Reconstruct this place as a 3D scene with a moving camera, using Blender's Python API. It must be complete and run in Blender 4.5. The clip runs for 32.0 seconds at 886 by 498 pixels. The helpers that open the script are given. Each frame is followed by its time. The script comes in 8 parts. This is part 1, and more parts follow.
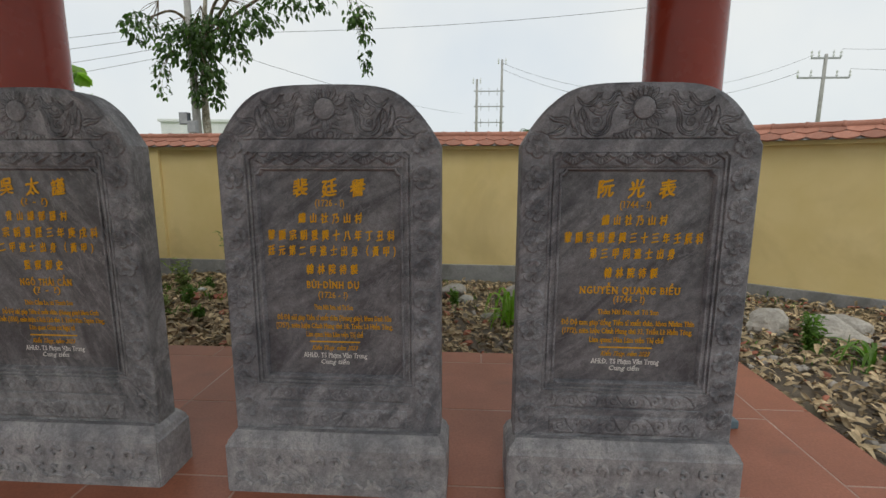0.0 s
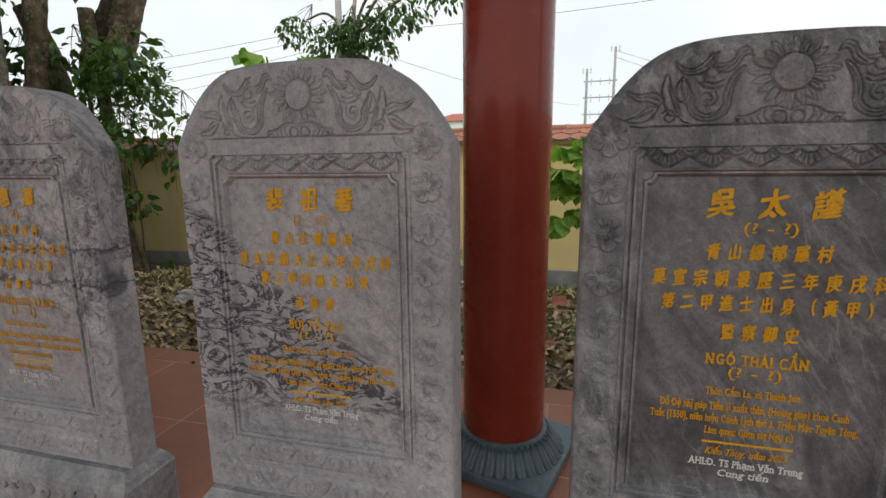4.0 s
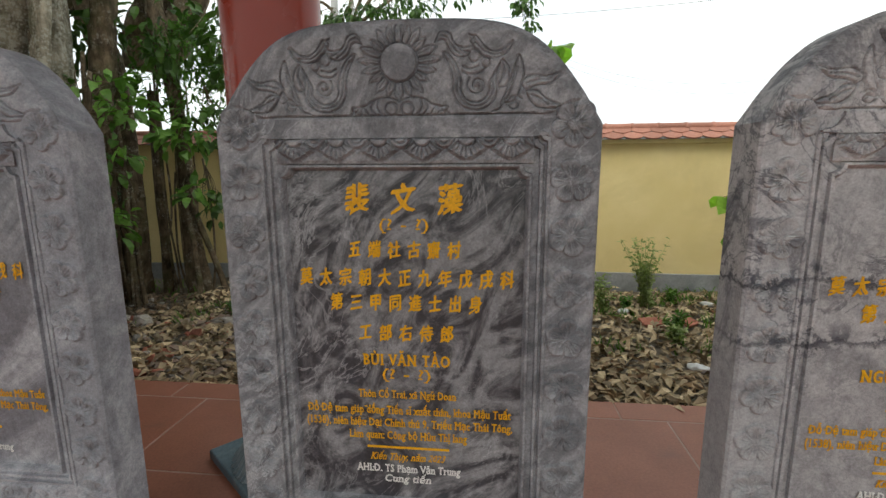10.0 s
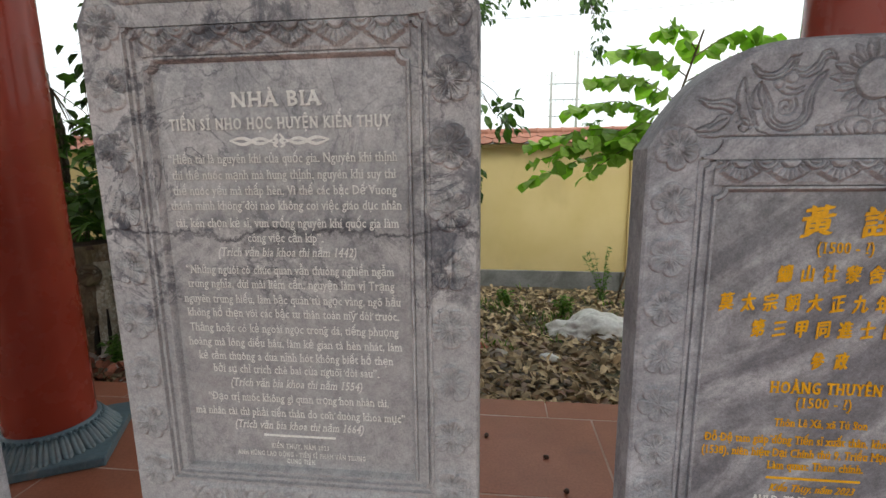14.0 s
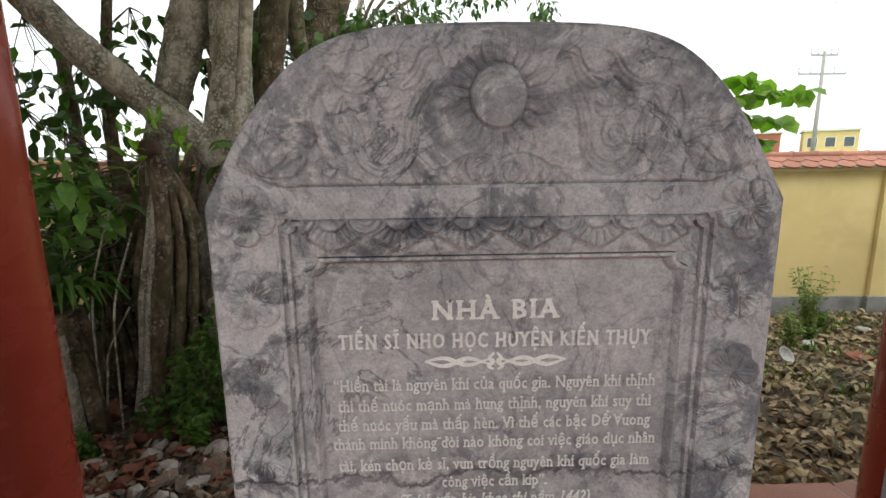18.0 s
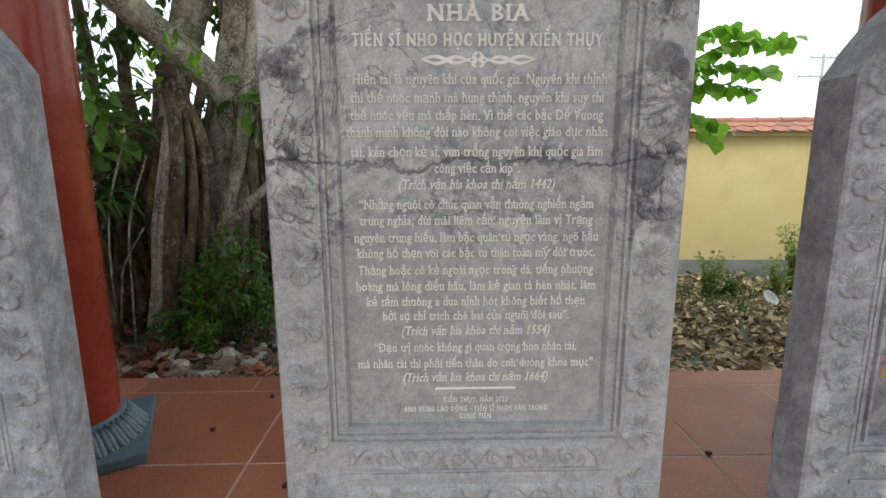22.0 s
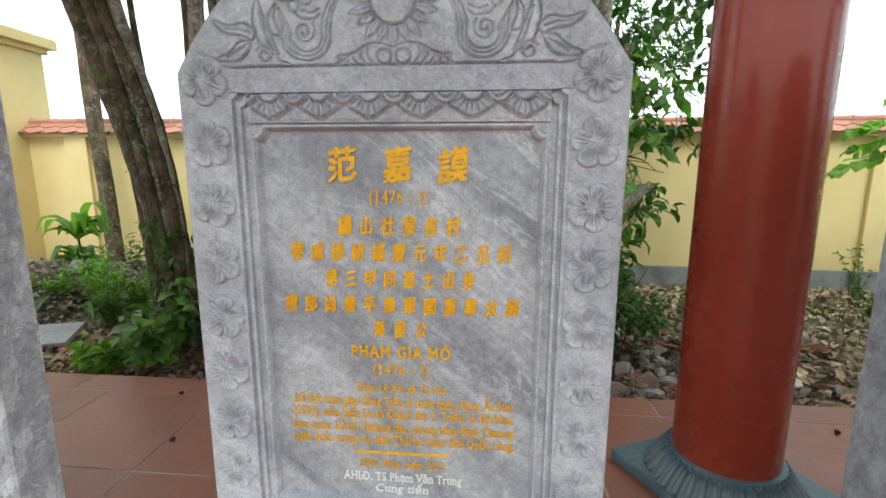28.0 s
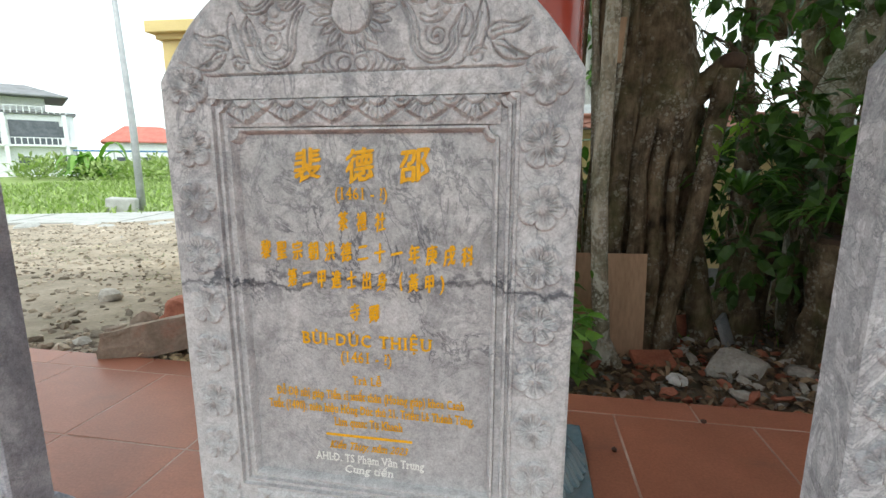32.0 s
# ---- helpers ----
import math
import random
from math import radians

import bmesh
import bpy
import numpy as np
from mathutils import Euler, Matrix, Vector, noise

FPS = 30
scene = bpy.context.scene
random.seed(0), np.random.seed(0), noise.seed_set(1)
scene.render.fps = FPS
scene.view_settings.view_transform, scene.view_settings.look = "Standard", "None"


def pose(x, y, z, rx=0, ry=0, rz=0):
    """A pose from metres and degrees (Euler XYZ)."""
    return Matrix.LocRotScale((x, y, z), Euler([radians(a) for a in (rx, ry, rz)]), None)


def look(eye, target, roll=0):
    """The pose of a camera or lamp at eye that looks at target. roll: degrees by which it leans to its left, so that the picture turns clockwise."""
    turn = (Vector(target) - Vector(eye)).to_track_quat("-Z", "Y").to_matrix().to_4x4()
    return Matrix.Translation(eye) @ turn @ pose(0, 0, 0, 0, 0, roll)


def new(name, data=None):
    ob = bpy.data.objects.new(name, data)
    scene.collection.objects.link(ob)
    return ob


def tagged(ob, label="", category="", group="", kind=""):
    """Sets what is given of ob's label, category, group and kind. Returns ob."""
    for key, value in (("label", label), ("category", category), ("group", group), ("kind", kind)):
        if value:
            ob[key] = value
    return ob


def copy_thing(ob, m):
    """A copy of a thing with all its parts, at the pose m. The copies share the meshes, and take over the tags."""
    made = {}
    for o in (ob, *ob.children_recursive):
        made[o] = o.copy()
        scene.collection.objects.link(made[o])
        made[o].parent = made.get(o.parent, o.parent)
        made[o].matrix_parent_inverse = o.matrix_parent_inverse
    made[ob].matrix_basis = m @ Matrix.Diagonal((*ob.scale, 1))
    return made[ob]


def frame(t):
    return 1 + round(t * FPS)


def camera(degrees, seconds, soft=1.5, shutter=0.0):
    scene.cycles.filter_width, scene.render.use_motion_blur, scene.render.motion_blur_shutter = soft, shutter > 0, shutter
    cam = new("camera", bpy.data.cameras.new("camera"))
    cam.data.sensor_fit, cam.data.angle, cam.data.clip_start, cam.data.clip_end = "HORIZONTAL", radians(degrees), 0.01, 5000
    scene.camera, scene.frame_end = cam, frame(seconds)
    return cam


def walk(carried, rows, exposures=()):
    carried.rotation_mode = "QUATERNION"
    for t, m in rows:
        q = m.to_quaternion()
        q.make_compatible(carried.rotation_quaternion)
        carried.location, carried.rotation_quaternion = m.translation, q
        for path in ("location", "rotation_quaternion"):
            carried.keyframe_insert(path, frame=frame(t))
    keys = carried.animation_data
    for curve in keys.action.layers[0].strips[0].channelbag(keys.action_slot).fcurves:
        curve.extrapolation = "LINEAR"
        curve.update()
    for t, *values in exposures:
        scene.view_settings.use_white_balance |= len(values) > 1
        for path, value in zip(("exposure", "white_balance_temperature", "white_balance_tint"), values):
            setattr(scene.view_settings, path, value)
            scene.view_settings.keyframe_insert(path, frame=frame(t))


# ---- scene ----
cam = camera(87.3, 32.0)
METRES, EYE, TILT, LEAN, TURN = 13.7, 1.25, 0.0, 0.0, 3.5
ROWS = [
    (0.0, 0.0, 0.0, 0.0, 0.02, -9.59, -0.1),
    (0.5, -0.0141, 0.0057, 0.0046, 1.12, -9.74, -0.11),
    (1.0, -0.0368, 0.0081, 0.0046, 2.8, -9.9, -0.12),
    (1.5, -0.0584, 0.0158, 0.0029, 4.66, -9.97, -0.07),
    (2.0, -0.0791, 0.0212, 0.003, 6.09, -9.97, 0.05),
    (2.5, -0.1006, 0.0258, 0.0038, 7.62, -10.04, 0.21),
    (3.0, -0.1179, 0.0322, 0.0038, 9.43, -10.1, 0.39),
    (3.5, -0.1359, 0.0389, 0.0029, 10.85, -10.09, 0.58),
    (5.5, -0.1933, 0.057, 0.0009, 9.51, -9.87, 0.57),
    (6.0, -0.2129, 0.0573, 0.0025, 7.86, -9.83, 0.47),
    (6.5, -0.2302, 0.0622, 0.0006, 6.63, -9.78, 0.41),
    (7.0, -0.2437, 0.066, 0.0004, 5.72, -9.77, 0.38),
    (7.5, -0.2618, 0.0646, 0.0002, 5.04, -9.85, 0.36),
    (8.0, -0.2821, 0.0632, 0.0007, 4.58, -9.96, 0.3),
    (8.5, -0.2994, 0.0688, 0.0007, 4.08, -9.9, 0.29),
    (9.0, -0.3166, 0.0695, 0.0003, 3.55, -9.91, 0.36),
    (9.5, -0.3357, 0.0667, 0.0016, 3.0, -9.88, 0.32),
    (10.0, -0.3507, 0.0698, 0.0002, 2.59, -9.91, 0.27),
    (10.5, -0.3673, 0.0731, -0.0002, 2.27, -9.9, 0.3),
    (11.0, -0.3879, 0.0734, -0.0, 2.1, -10.01, 0.31),
    (11.5, -0.4075, 0.0748, 0.0004, 2.5, -10.0, 0.3),
    (12.0, -0.4265, 0.0783, 0.003, 2.87, -9.91, 0.33),
    (12.5, -0.4476, 0.0747, 0.0034, 2.99, -9.94, 0.39),
    (13.0, -0.4675, 0.0707, 0.0048, 3.04, -10.01, 0.44),
    (13.5, -0.4853, 0.073, 0.0037, 3.21, -10.11, 0.51),
    (14.0, -0.5011, 0.075, 0.0041, 2.94, -10.05, 0.63),
    (14.5, -0.5167, 0.0711, 0.005, 1.69, -10.05, 0.72),
    (16.5, -0.541, 0.0788, 0.013, -4.73, -10.13, 1.0),
    (17.0, -0.5406, 0.0871, 0.0196, -4.89, -10.17, 0.95),
    (17.5, -0.5423, 0.094, 0.0272, -4.81, -10.22, 0.85),
    (18.0, -0.5427, 0.0992, 0.0324, -4.68, -10.2, 0.79),
    (18.5, -0.5428, 0.1008, 0.0312, -4.61, -10.14, 0.78),
    (19.0, -0.5433, 0.0999, 0.028, -4.58, -10.07, 0.79),
    (19.5, -0.5436, 0.0979, 0.0215, -4.59, -10.02, 0.78),
    (20.0, -0.5436, 0.0947, 0.0144, -4.67, -10.0, 0.73),
    (20.5, -0.5427, 0.0917, 0.0074, -4.79, -9.97, 0.67),
    (21.0, -0.5419, 0.0886, 0.0005, -4.82, -9.92, 0.56),
    (21.5, -0.5411, 0.0851, -0.0055, -4.71, -9.85, 0.4),
    (22.0, -0.5436, 0.0783, -0.0076, -4.6, -9.88, 0.28),
    (22.5, -0.5466, 0.0716, -0.0088, -4.48, -9.93, 0.08),
    (23.0, -0.551, 0.0673, -0.009, -4.43, -10.0, -0.12),
    (23.5, -0.5625, 0.0653, -0.0067, -4.36, -10.15, -0.28),
    (24.0, -0.5767, 0.0684, -0.0057, -4.35, -10.23, -0.41),
    (24.5, -0.5914, 0.0738, -0.005, -4.35, -10.28, -0.43),
    (26.5, -0.6556, 0.0961, -0.0058, -2.67, -10.28, -0.3),
    (27.0, -0.6805, 0.0972, -0.0052, -0.7, -10.3, -0.24),
    (27.5, -0.7, 0.0981, -0.005, 0.88, -10.3, -0.15),
    (28.0, -0.72, 0.0999, -0.0046, 1.65, -10.22, -0.09),
    (28.5, -0.7435, 0.0941, -0.0057, 2.2, -10.25, -0.1),
    (29.0, -0.7678, 0.0908, -0.0052, 2.59, -10.28, -0.13),
    (29.5, -0.7924, 0.0951, -0.0045, 2.95, -10.29, -0.17),
    (30.0, -0.8145, 0.0959, -0.004, 3.17, -10.32, -0.1),
    (30.5, -0.8383, 0.0954, -0.002, 3.44, -10.34, -0.09),
    (31.0, -0.8581, 0.1017, -0.0038, 4.11, -10.28, -0.12),
    (31.5, -0.8782, 0.1068, -0.0026, 4.69, -10.23, -0.1),
    (32.0, -0.8965, 0.1087, -0.0041, 6.62, -10.58, -0.06),
]
EXPOSURES = [(0.0, 0.07, 6650, 6), (3.5, 0.3, 6650, 6), (6.0, 0.62, 6600, 7), (8.0, 0.56, 6620, 3), (9.0, 0.7, 6620, 3), (11.0, 0.84, 6600, 3), (12.0, 1.0, 6600, 4), (14.0, 0.95, 6600, 5), (18.0, 1.01, 6650, 6), (20.0, 1.05, 6600, 5), (21.0, 1.12, 6400, 2), (23.0, 1.26, 6280, -1), (27.0, 1.52, 6220, -2), (30.0, 1.58, 6200, -2), (31.0, 1.45, 6250, -1), (32.0, 1.42, 6300, -1)]
walk(cam, [(t, pose(0, 0, EYE, TILT, LEAN, TURN) @ pose(METRES * x, METRES * y, METRES * z, 90 + pitch, roll, yaw)) for t, x, y, z, yaw, pitch, roll in ROWS], EXPOSURES)

# ---- world, light, exposure ----
world = bpy.data.worlds.new("sky")
scene.world = world
world.use_nodes = True
wt = world.node_tree
sky_node = wt.nodes.new("ShaderNodeTexSky")
sky_node.sky_type = "NISHITA"
sky_node.sun_disc = False
sky_node.sun_elevation, sky_node.sun_rotation = radians(52), radians(200)
sky_node.air_density, sky_node.dust_density = 1.0, 3.0
cloud_noise = wt.nodes.new("ShaderNodeTexNoise")
cloud_noise.inputs["Scale"].default_value, cloud_noise.inputs["Detail"].default_value = 2.2, 5.0
cloud_ramp = wt.nodes.new("ShaderNodeValToRGB")
cloud_ramp.color_ramp.elements[0].position, cloud_ramp.color_ramp.elements[0].color = 0.3, (0.80, 0.86, 0.95, 1)
cloud_ramp.color_ramp.elements[1].position, cloud_ramp.color_ramp.elements[1].color = 0.7, (1.0, 1.0, 1.0, 1)
cloud_gain = wt.nodes.new("ShaderNodeVectorMath")
cloud_gain.operation = "SCALE"
cloud_gain.inputs["Scale"].default_value = 9.0
cloud_mix = wt.nodes.new("ShaderNodeMixRGB")
cloud_mix.inputs["Fac"].default_value = 0.88
wt.links.new(cloud_noise.outputs["Fac"], cloud_ramp.inputs["Fac"])
wt.links.new(cloud_ramp.outputs["Color"], cloud_gain.inputs[0])
wt.links.new(sky_node.outputs["Color"], cloud_mix.inputs["Color1"])
wt.links.new(cloud_gain.outputs[0], cloud_mix.inputs["Color2"])
wt.links.new(cloud_mix.outputs["Color"], wt.nodes["Background"].inputs["Color"])
wt.nodes["Background"].inputs["Strength"].default_value = 0.1
sun = new("sun", bpy.data.lights.new("sun", "SUN"))
sun.data.energy, sun.data.angle, sun.data.color = 0.8, radians(25), (1.0, 0.96, 0.9)
sun.matrix_world = look((0, 0, 0), (-0.2, 0.58, -0.8))

# ---- materials ----
MATS = {}


def start(name, rough=0.7, metal=0.0, spec=0.4):
    m = bpy.data.materials.new(name)
    m.use_nodes = True
    b = m.node_tree.nodes["Principled BSDF"]
    b.inputs["Roughness"].default_value, b.inputs["Metallic"].default_value = rough, metal
    b.inputs["Specular IOR Level"].default_value = spec
    MATS[name] = m
    return m, m.node_tree, b


def coords(nt, scale=(1, 1, 1), turn=(0, 0, 0), shift=(0, 0, 0), kind="Object"):
    c, mp = nt.nodes.new("ShaderNodeTexCoord"), nt.nodes.new("ShaderNodeMapping")
    mp.inputs["Scale"].default_value, mp.inputs["Location"].default_value = scale, shift
    mp.inputs["Rotation"].default_value = [radians(a) for a in turn]
    nt.links.new(c.outputs[kind], mp.inputs["Vector"])
    return mp.outputs["Vector"]


def noise_of(nt, vec, scale, detail=4.0, rough=0.55, bend=0.0):
    n = nt.nodes.new("ShaderNodeTexNoise")
    n.inputs["Scale"].default_value, n.inputs["Detail"].default_value = scale, detail
    n.inputs["Roughness"].default_value, n.inputs["Distortion"].default_value = rough, bend
    nt.links.new(vec, n.inputs["Vector"])
    return n.outputs["Fac"]


def ramp_of(nt, fac, *stops):
    r = nt.nodes.new("ShaderNodeValToRGB")
    e = r.color_ramp.elements
    while len(e) < len(stops):
        e.new(0.5)
    for i, (p, c) in enumerate(stops):
        e[i].position = p
        e[i].color = (*c, 1) if isinstance(c, tuple) else (c, c, c, 1)
    nt.links.new(fac, r.inputs["Fac"])
    return r.outputs["Color"]


def mix_of(nt, fac, a, b, blend="MIX"):
    x = nt.nodes.new("ShaderNodeMixRGB")
    x.blend_type = blend
    for value, key in ((fac, "Fac"), (a, "Color1"), (b, "Color2")):
        if isinstance(value, (int, float)):
            x.inputs[key].default_value = value if key == "Fac" else (value, value, value, 1)
        elif isinstance(value, tuple):
            x.inputs[key].default_value = (*value, 1)
        else:
            nt.links.new(value, x.inputs[key])
    return x.outputs["Color"]


def calc(nt, how, a, b=0.0):
    x = nt.nodes.new("ShaderNodeMath")
    x.operation = how
    for i, value in enumerate((a, b)):
        if isinstance(value, (int, float)):
            x.inputs[i].default_value = value
        else:
            nt.links.new(value, x.inputs[i])
    return x.outputs["Value"]


def bump_of(nt, b, height, strength=0.3, distance=0.01):
    n = nt.nodes.new("ShaderNodeBump")
    n.inputs["Strength"].default_value, n.inputs["Distance"].default_value = strength, distance
    nt.links.new(height, n.inputs["Height"])
    nt.links.new(n.outputs["Normal"], b.inputs["Normal"])


def varied(name, low, high, scale=4.0, fine=60.0, rough=0.75, bump=0.25, depth=0.004, by="", spread=0.25, stain=None, stain_scale=1.5, spec=0.35, stretch=(1, 1, 1)):
    """A surface between two colours, at two scales of noise, with relief; by: island or object for piece-to-piece change."""
    m, nt, b = start(name, rough, 0.0, spec)
    v = coords(nt, stretch)
    col = ramp_of(nt, noise_of(nt, v, scale, 5.0, 0.6), (0.3, low), (0.7, high))
    grain = noise_of(nt, v, fine, 3.0, 0.6)
    col = mix_of(nt, 0.35, col, ramp_of(nt, grain, (0.3, 0.55), (0.7, 1.35)), "MULTIPLY")
    if stain:
        col = mix_of(nt, ramp_of(nt, noise_of(nt, v, stain_scale, 6.0, 0.65, 0.6), (0.52, 0.0), (0.72, 0.8)), col, stain)
    if by:
        g = nt.nodes.new("ShaderNodeNewGeometry" if by == "island" else "ShaderNodeObjectInfo")
        out = g.outputs["Random Per Island" if by == "island" else "Random"]
        col = mix_of(nt, 1.0, col, ramp_of(nt, out, (0.0, 1.0 - spread), (1.0, 1.0 + spread)), "MULTIPLY")
    nt.links.new(col, b.inputs["Base Color"])
    if bump:
        h = mix_of(nt, 0.5, noise_of(nt, v, scale * 3, 5.0, 0.6), grain)
        bump_of(nt, b, h, bump, depth)
    return m


def marble(name, pale, dark, vein, seed, tilt=35.0, veins=0.8, cloud=2.6, stretch=0.35, low=0.0, crack=(), patch=(), edge=1.15, field=0.8, blot=0.0, sharp=0.0, grainy=0.6, bend=1.3, calm=0.0, rugged=0.35, bands=0.0, net=0.0, plain=0.0):
    """Grey marble in two finishes, tooled (name) and polished (name + _polished): clouds, slanting veins, speckle.
    low: a net of veins under a slanted line; crack: heights of long dark veins; patch: x, z, radius of a beige cloud;
    blot: dark mottling; bands: sharp-edged slanting bands; net: a broken web of thin dark veins;
    plain: the height under which web and mottling die out."""
    for finish, gain, rough in ((name, edge, 0.62), (name + "_polished", field, 0.33)):
        m, nt, b = start(finish, rough, 0.0, 0.4)
        raw = coords(nt)
        v = coords(nt, (1, 1, 1), (0, -tilt, 0), (seed * 3.7, seed * 1.3, seed * 5.1))
        squeeze = nt.nodes.new("ShaderNodeMapping")
        squeeze.inputs["Scale"].default_value = (1.0, 1.0, stretch)
        nt.links.new(v, squeeze.inputs["Vector"])
        s = squeeze.outputs["Vector"]
        sep = nt.nodes.new("ShaderNodeSeparateXYZ")
        nt.links.new(raw, sep.inputs["Vector"])
        clouds = noise_of(nt, s, cloud * 1.7, 8.0, 0.62, bend)
        col = ramp_of(nt, clouds, (0.36 + 0.1 * sharp, dark), (0.47 + 0.02 * sharp, tuple((d * 2 + q) / 3 for d, q in zip(dark, pale))), (0.64 - 0.1 * sharp, pale))
        fold = noise_of(nt, s, cloud * 2.2, 8.0, 0.62, 1.8)
        ridge = calc(nt, "ABSOLUTE", calc(nt, "SUBTRACT", fold, 0.5))
        lines = ramp_of(nt, ridge, (0.0, 1.0), (0.028, 0.0))
        lines = mix_of(nt, 1.0, lines, ramp_of(nt, noise_of(nt, v, 2.6, 4.0), (0.40, 0.0), (0.58, 1.0)), "MULTIPLY")
        col = mix_of(nt, mix_of(nt, 1.0, lines, veins, "MULTIPLY"), col, vein)
        if bands:
            drift = noise_of(nt, s, cloud * 2.6, 9.0, 0.6, 2.4)
            grey = tuple(0.62 * d + 0.38 * q for d, q in zip(dark, pale))
            band = ramp_of(nt, drift, (0.38, dark), (0.485, grey), (0.515, tuple(0.55 * q for q in dark)), (0.53, pale), (0.68, tuple(0.86 * q + 0.14 * d for d, q in zip(dark, pale))))
            col = mix_of(nt, bands, col, band)
        if plain:
            rise = calc(nt, "ADD", sep.outputs["Z"], calc(nt, "MULTIPLY", calc(nt, "SUBTRACT", noise_of(nt, raw, 4.0, 5.0), 0.5), 0.5))
            rise = ramp_of(nt, rise, (max(plain - 0.08, 0.0), 0.12), (plain + 0.02, 1.0))
            col = mix_of(nt, ramp_of(nt, rise, (0.12, 0.55), (1.0, 0.0)), col, tuple(0.92 * q for q in dark))
        if net:
            web = noise_of(nt, v, 4.6, 9.0, 0.60, 2.2)
            web = ramp_of(nt, calc(nt, "ABSOLUTE", calc(nt, "SUBTRACT", web, 0.5)), (0.0, 1.0), (0.006, 0.85), (0.022, 0.0))
            web = mix_of(nt, 1.0, web, ramp_of(nt, noise_of(nt, raw, 3.4, 5.0, 0.6), (0.46, 0.0), (0.56, 1.0)), "MULTIPLY")
            if plain:
                web = mix_of(nt, 1.0, web, rise, "MULTIPLY")
            col = mix_of(nt, mix_of(nt, 1.0, web, net, "MULTIPLY"), col, vein)
        if blot:
            spots = ramp_of(nt, noise_of(nt, v, 7.0, 12.0, 0.72, 1.2), (0.508, 0.0), (0.522, 0.5), (0.56, 0.8), (0.60, 1.0))
            spots = mix_of(nt, 1.0, spots, ramp_of(nt, noise_of(nt, raw, 3.0, 5.0, 0.6), (0.36, 0.1), (0.56, 1.0)), "MULTIPLY")
            if plain:
                spots = mix_of(nt, 1.0, spots, rise, "MULTIPLY")
            col = mix_of(nt, mix_of(nt, 1.0, spots, blot * (1.0 if finish == name else 0.55), "MULTIPLY"), col, vein)
        if low:
            line = calc(nt, "ADD", calc(nt, "MULTIPLY", sep.outputs["X"], 0.85), sep.outputs["Z"])
            line = calc(nt, "ADD", line, calc(nt, "MULTIPLY", noise_of(nt, raw, 5.0), 0.3))
            under = ramp_of(nt, calc(nt, "MULTIPLY", line, 0.5), (low * 0.5, 1.0), (low * 0.5 + 0.03, 0.0))
            floor_cut = ramp_of(nt, calc(nt, "ADD", sep.outputs["Z"], calc(nt, "MULTIPLY", noise_of(nt, raw, 6.0), 0.2)), (0.58, 0.0), (0.70, 1.0))
            under = mix_of(nt, 1.0, under, floor_cut, "MULTIPLY")
            fold3 = noise_of(nt, coords(nt, (1, 1, 2.2), (0, -32, 0)), 8.0, 8.0, 0.62, 1.8)
            web = ramp_of(nt, calc(nt, "ABSOLUTE", calc(nt, "SUBTRACT", fold3, 0.5)), (0.0, 1.0), (0.022, 0.9), (0.05, 0.0))
            col = mix_of(nt, mix_of(nt, 1.0, web, under, "MULTIPLY"), col, vein)
        if calm and finish == name:
            col = mix_of(nt, calm, col, tuple(0.55 * q + 0.45 * d for q, d in zip(pale, dark)))
        for z in crack:
            wave = calc(nt, "ADD", calc(nt, "MULTIPLY", noise_of(nt, raw, 6.0, 10.0, 0.68), 0.16), z - 0.08)
            wave = calc(nt, "ADD", wave, calc(nt, "MULTIPLY", calc(nt, "SUBTRACT", noise_of(nt, raw, 34.0, 6.0, 0.7), 0.5), 0.035))
            gap = calc(nt, "ABSOLUTE", calc(nt, "SUBTRACT", sep.outputs["Z"], wave))
            fade = ramp_of(nt, noise_of(nt, raw, 7.0, 4.0), (0.3, 0.45), (0.55, 1.0))
            col = mix_of(nt, mix_of(nt, 1.0, ramp_of(nt, gap, (0.0, 1.0), (0.002, 0.85), (0.007, 0.0)), fade, "MULTIPLY"), col, tuple(0.6 * q for q in vein))
            crumbs = mix_of(nt, 1.0, ramp_of(nt, noise_of(nt, raw, 24.0, 9.0, 0.72), (0.52, 0.0), (0.56, 0.9)), ramp_of(nt, gap, (0.0, 1.0), (0.03, 0.5), (0.06, 0.0)), "MULTIPLY")
            col = mix_of(nt, mix_of(nt, 1.0, crumbs, fade, "MULTIPLY"), col, vein)
        if patch:
            near = nt.nodes.new("ShaderNodeVectorMath")
            near.operation = "DISTANCE"
            nt.links.new(raw, near.inputs[0])
            near.inputs[1].default_value = (patch[0], 0.0, patch[1])
            far = calc(nt, "ADD", near.outputs["Value"], calc(nt, "MULTIPLY", noise_of(nt, raw, 8.0), 0.16))
            col = mix_of(nt, ramp_of(nt, far, (patch[2], 0.8), (patch[2] + 0.07, 0.0)), col, (0.62, 0.52, 0.37))
        streak = noise_of(nt, mix_of(nt, 0.75, s, v), 15.0, 10.0, 0.78, 0.9)
        col = mix_of(nt, grainy, col, ramp_of(nt, streak, (0.34, 0.6), (0.5, 1.0), (0.66, 1.4)), "MULTIPLY")
        grain = noise_of(nt, raw, 210.0, 3.0, 0.75)
        mottle = noise_of(nt, raw, 46.0, 8.0, 0.78)
        col = mix_of(nt, 0.5, col, ramp_of(nt, grain, (0.34, 0.62), (0.5, 1.0), (0.66, 1.3)), "MULTIPLY")
        col = mix_of(nt, 0.62, col, ramp_of(nt, mottle, (0.34, 0.6), (0.5, 1.02), (0.66, 1.34)), "MULTIPLY")
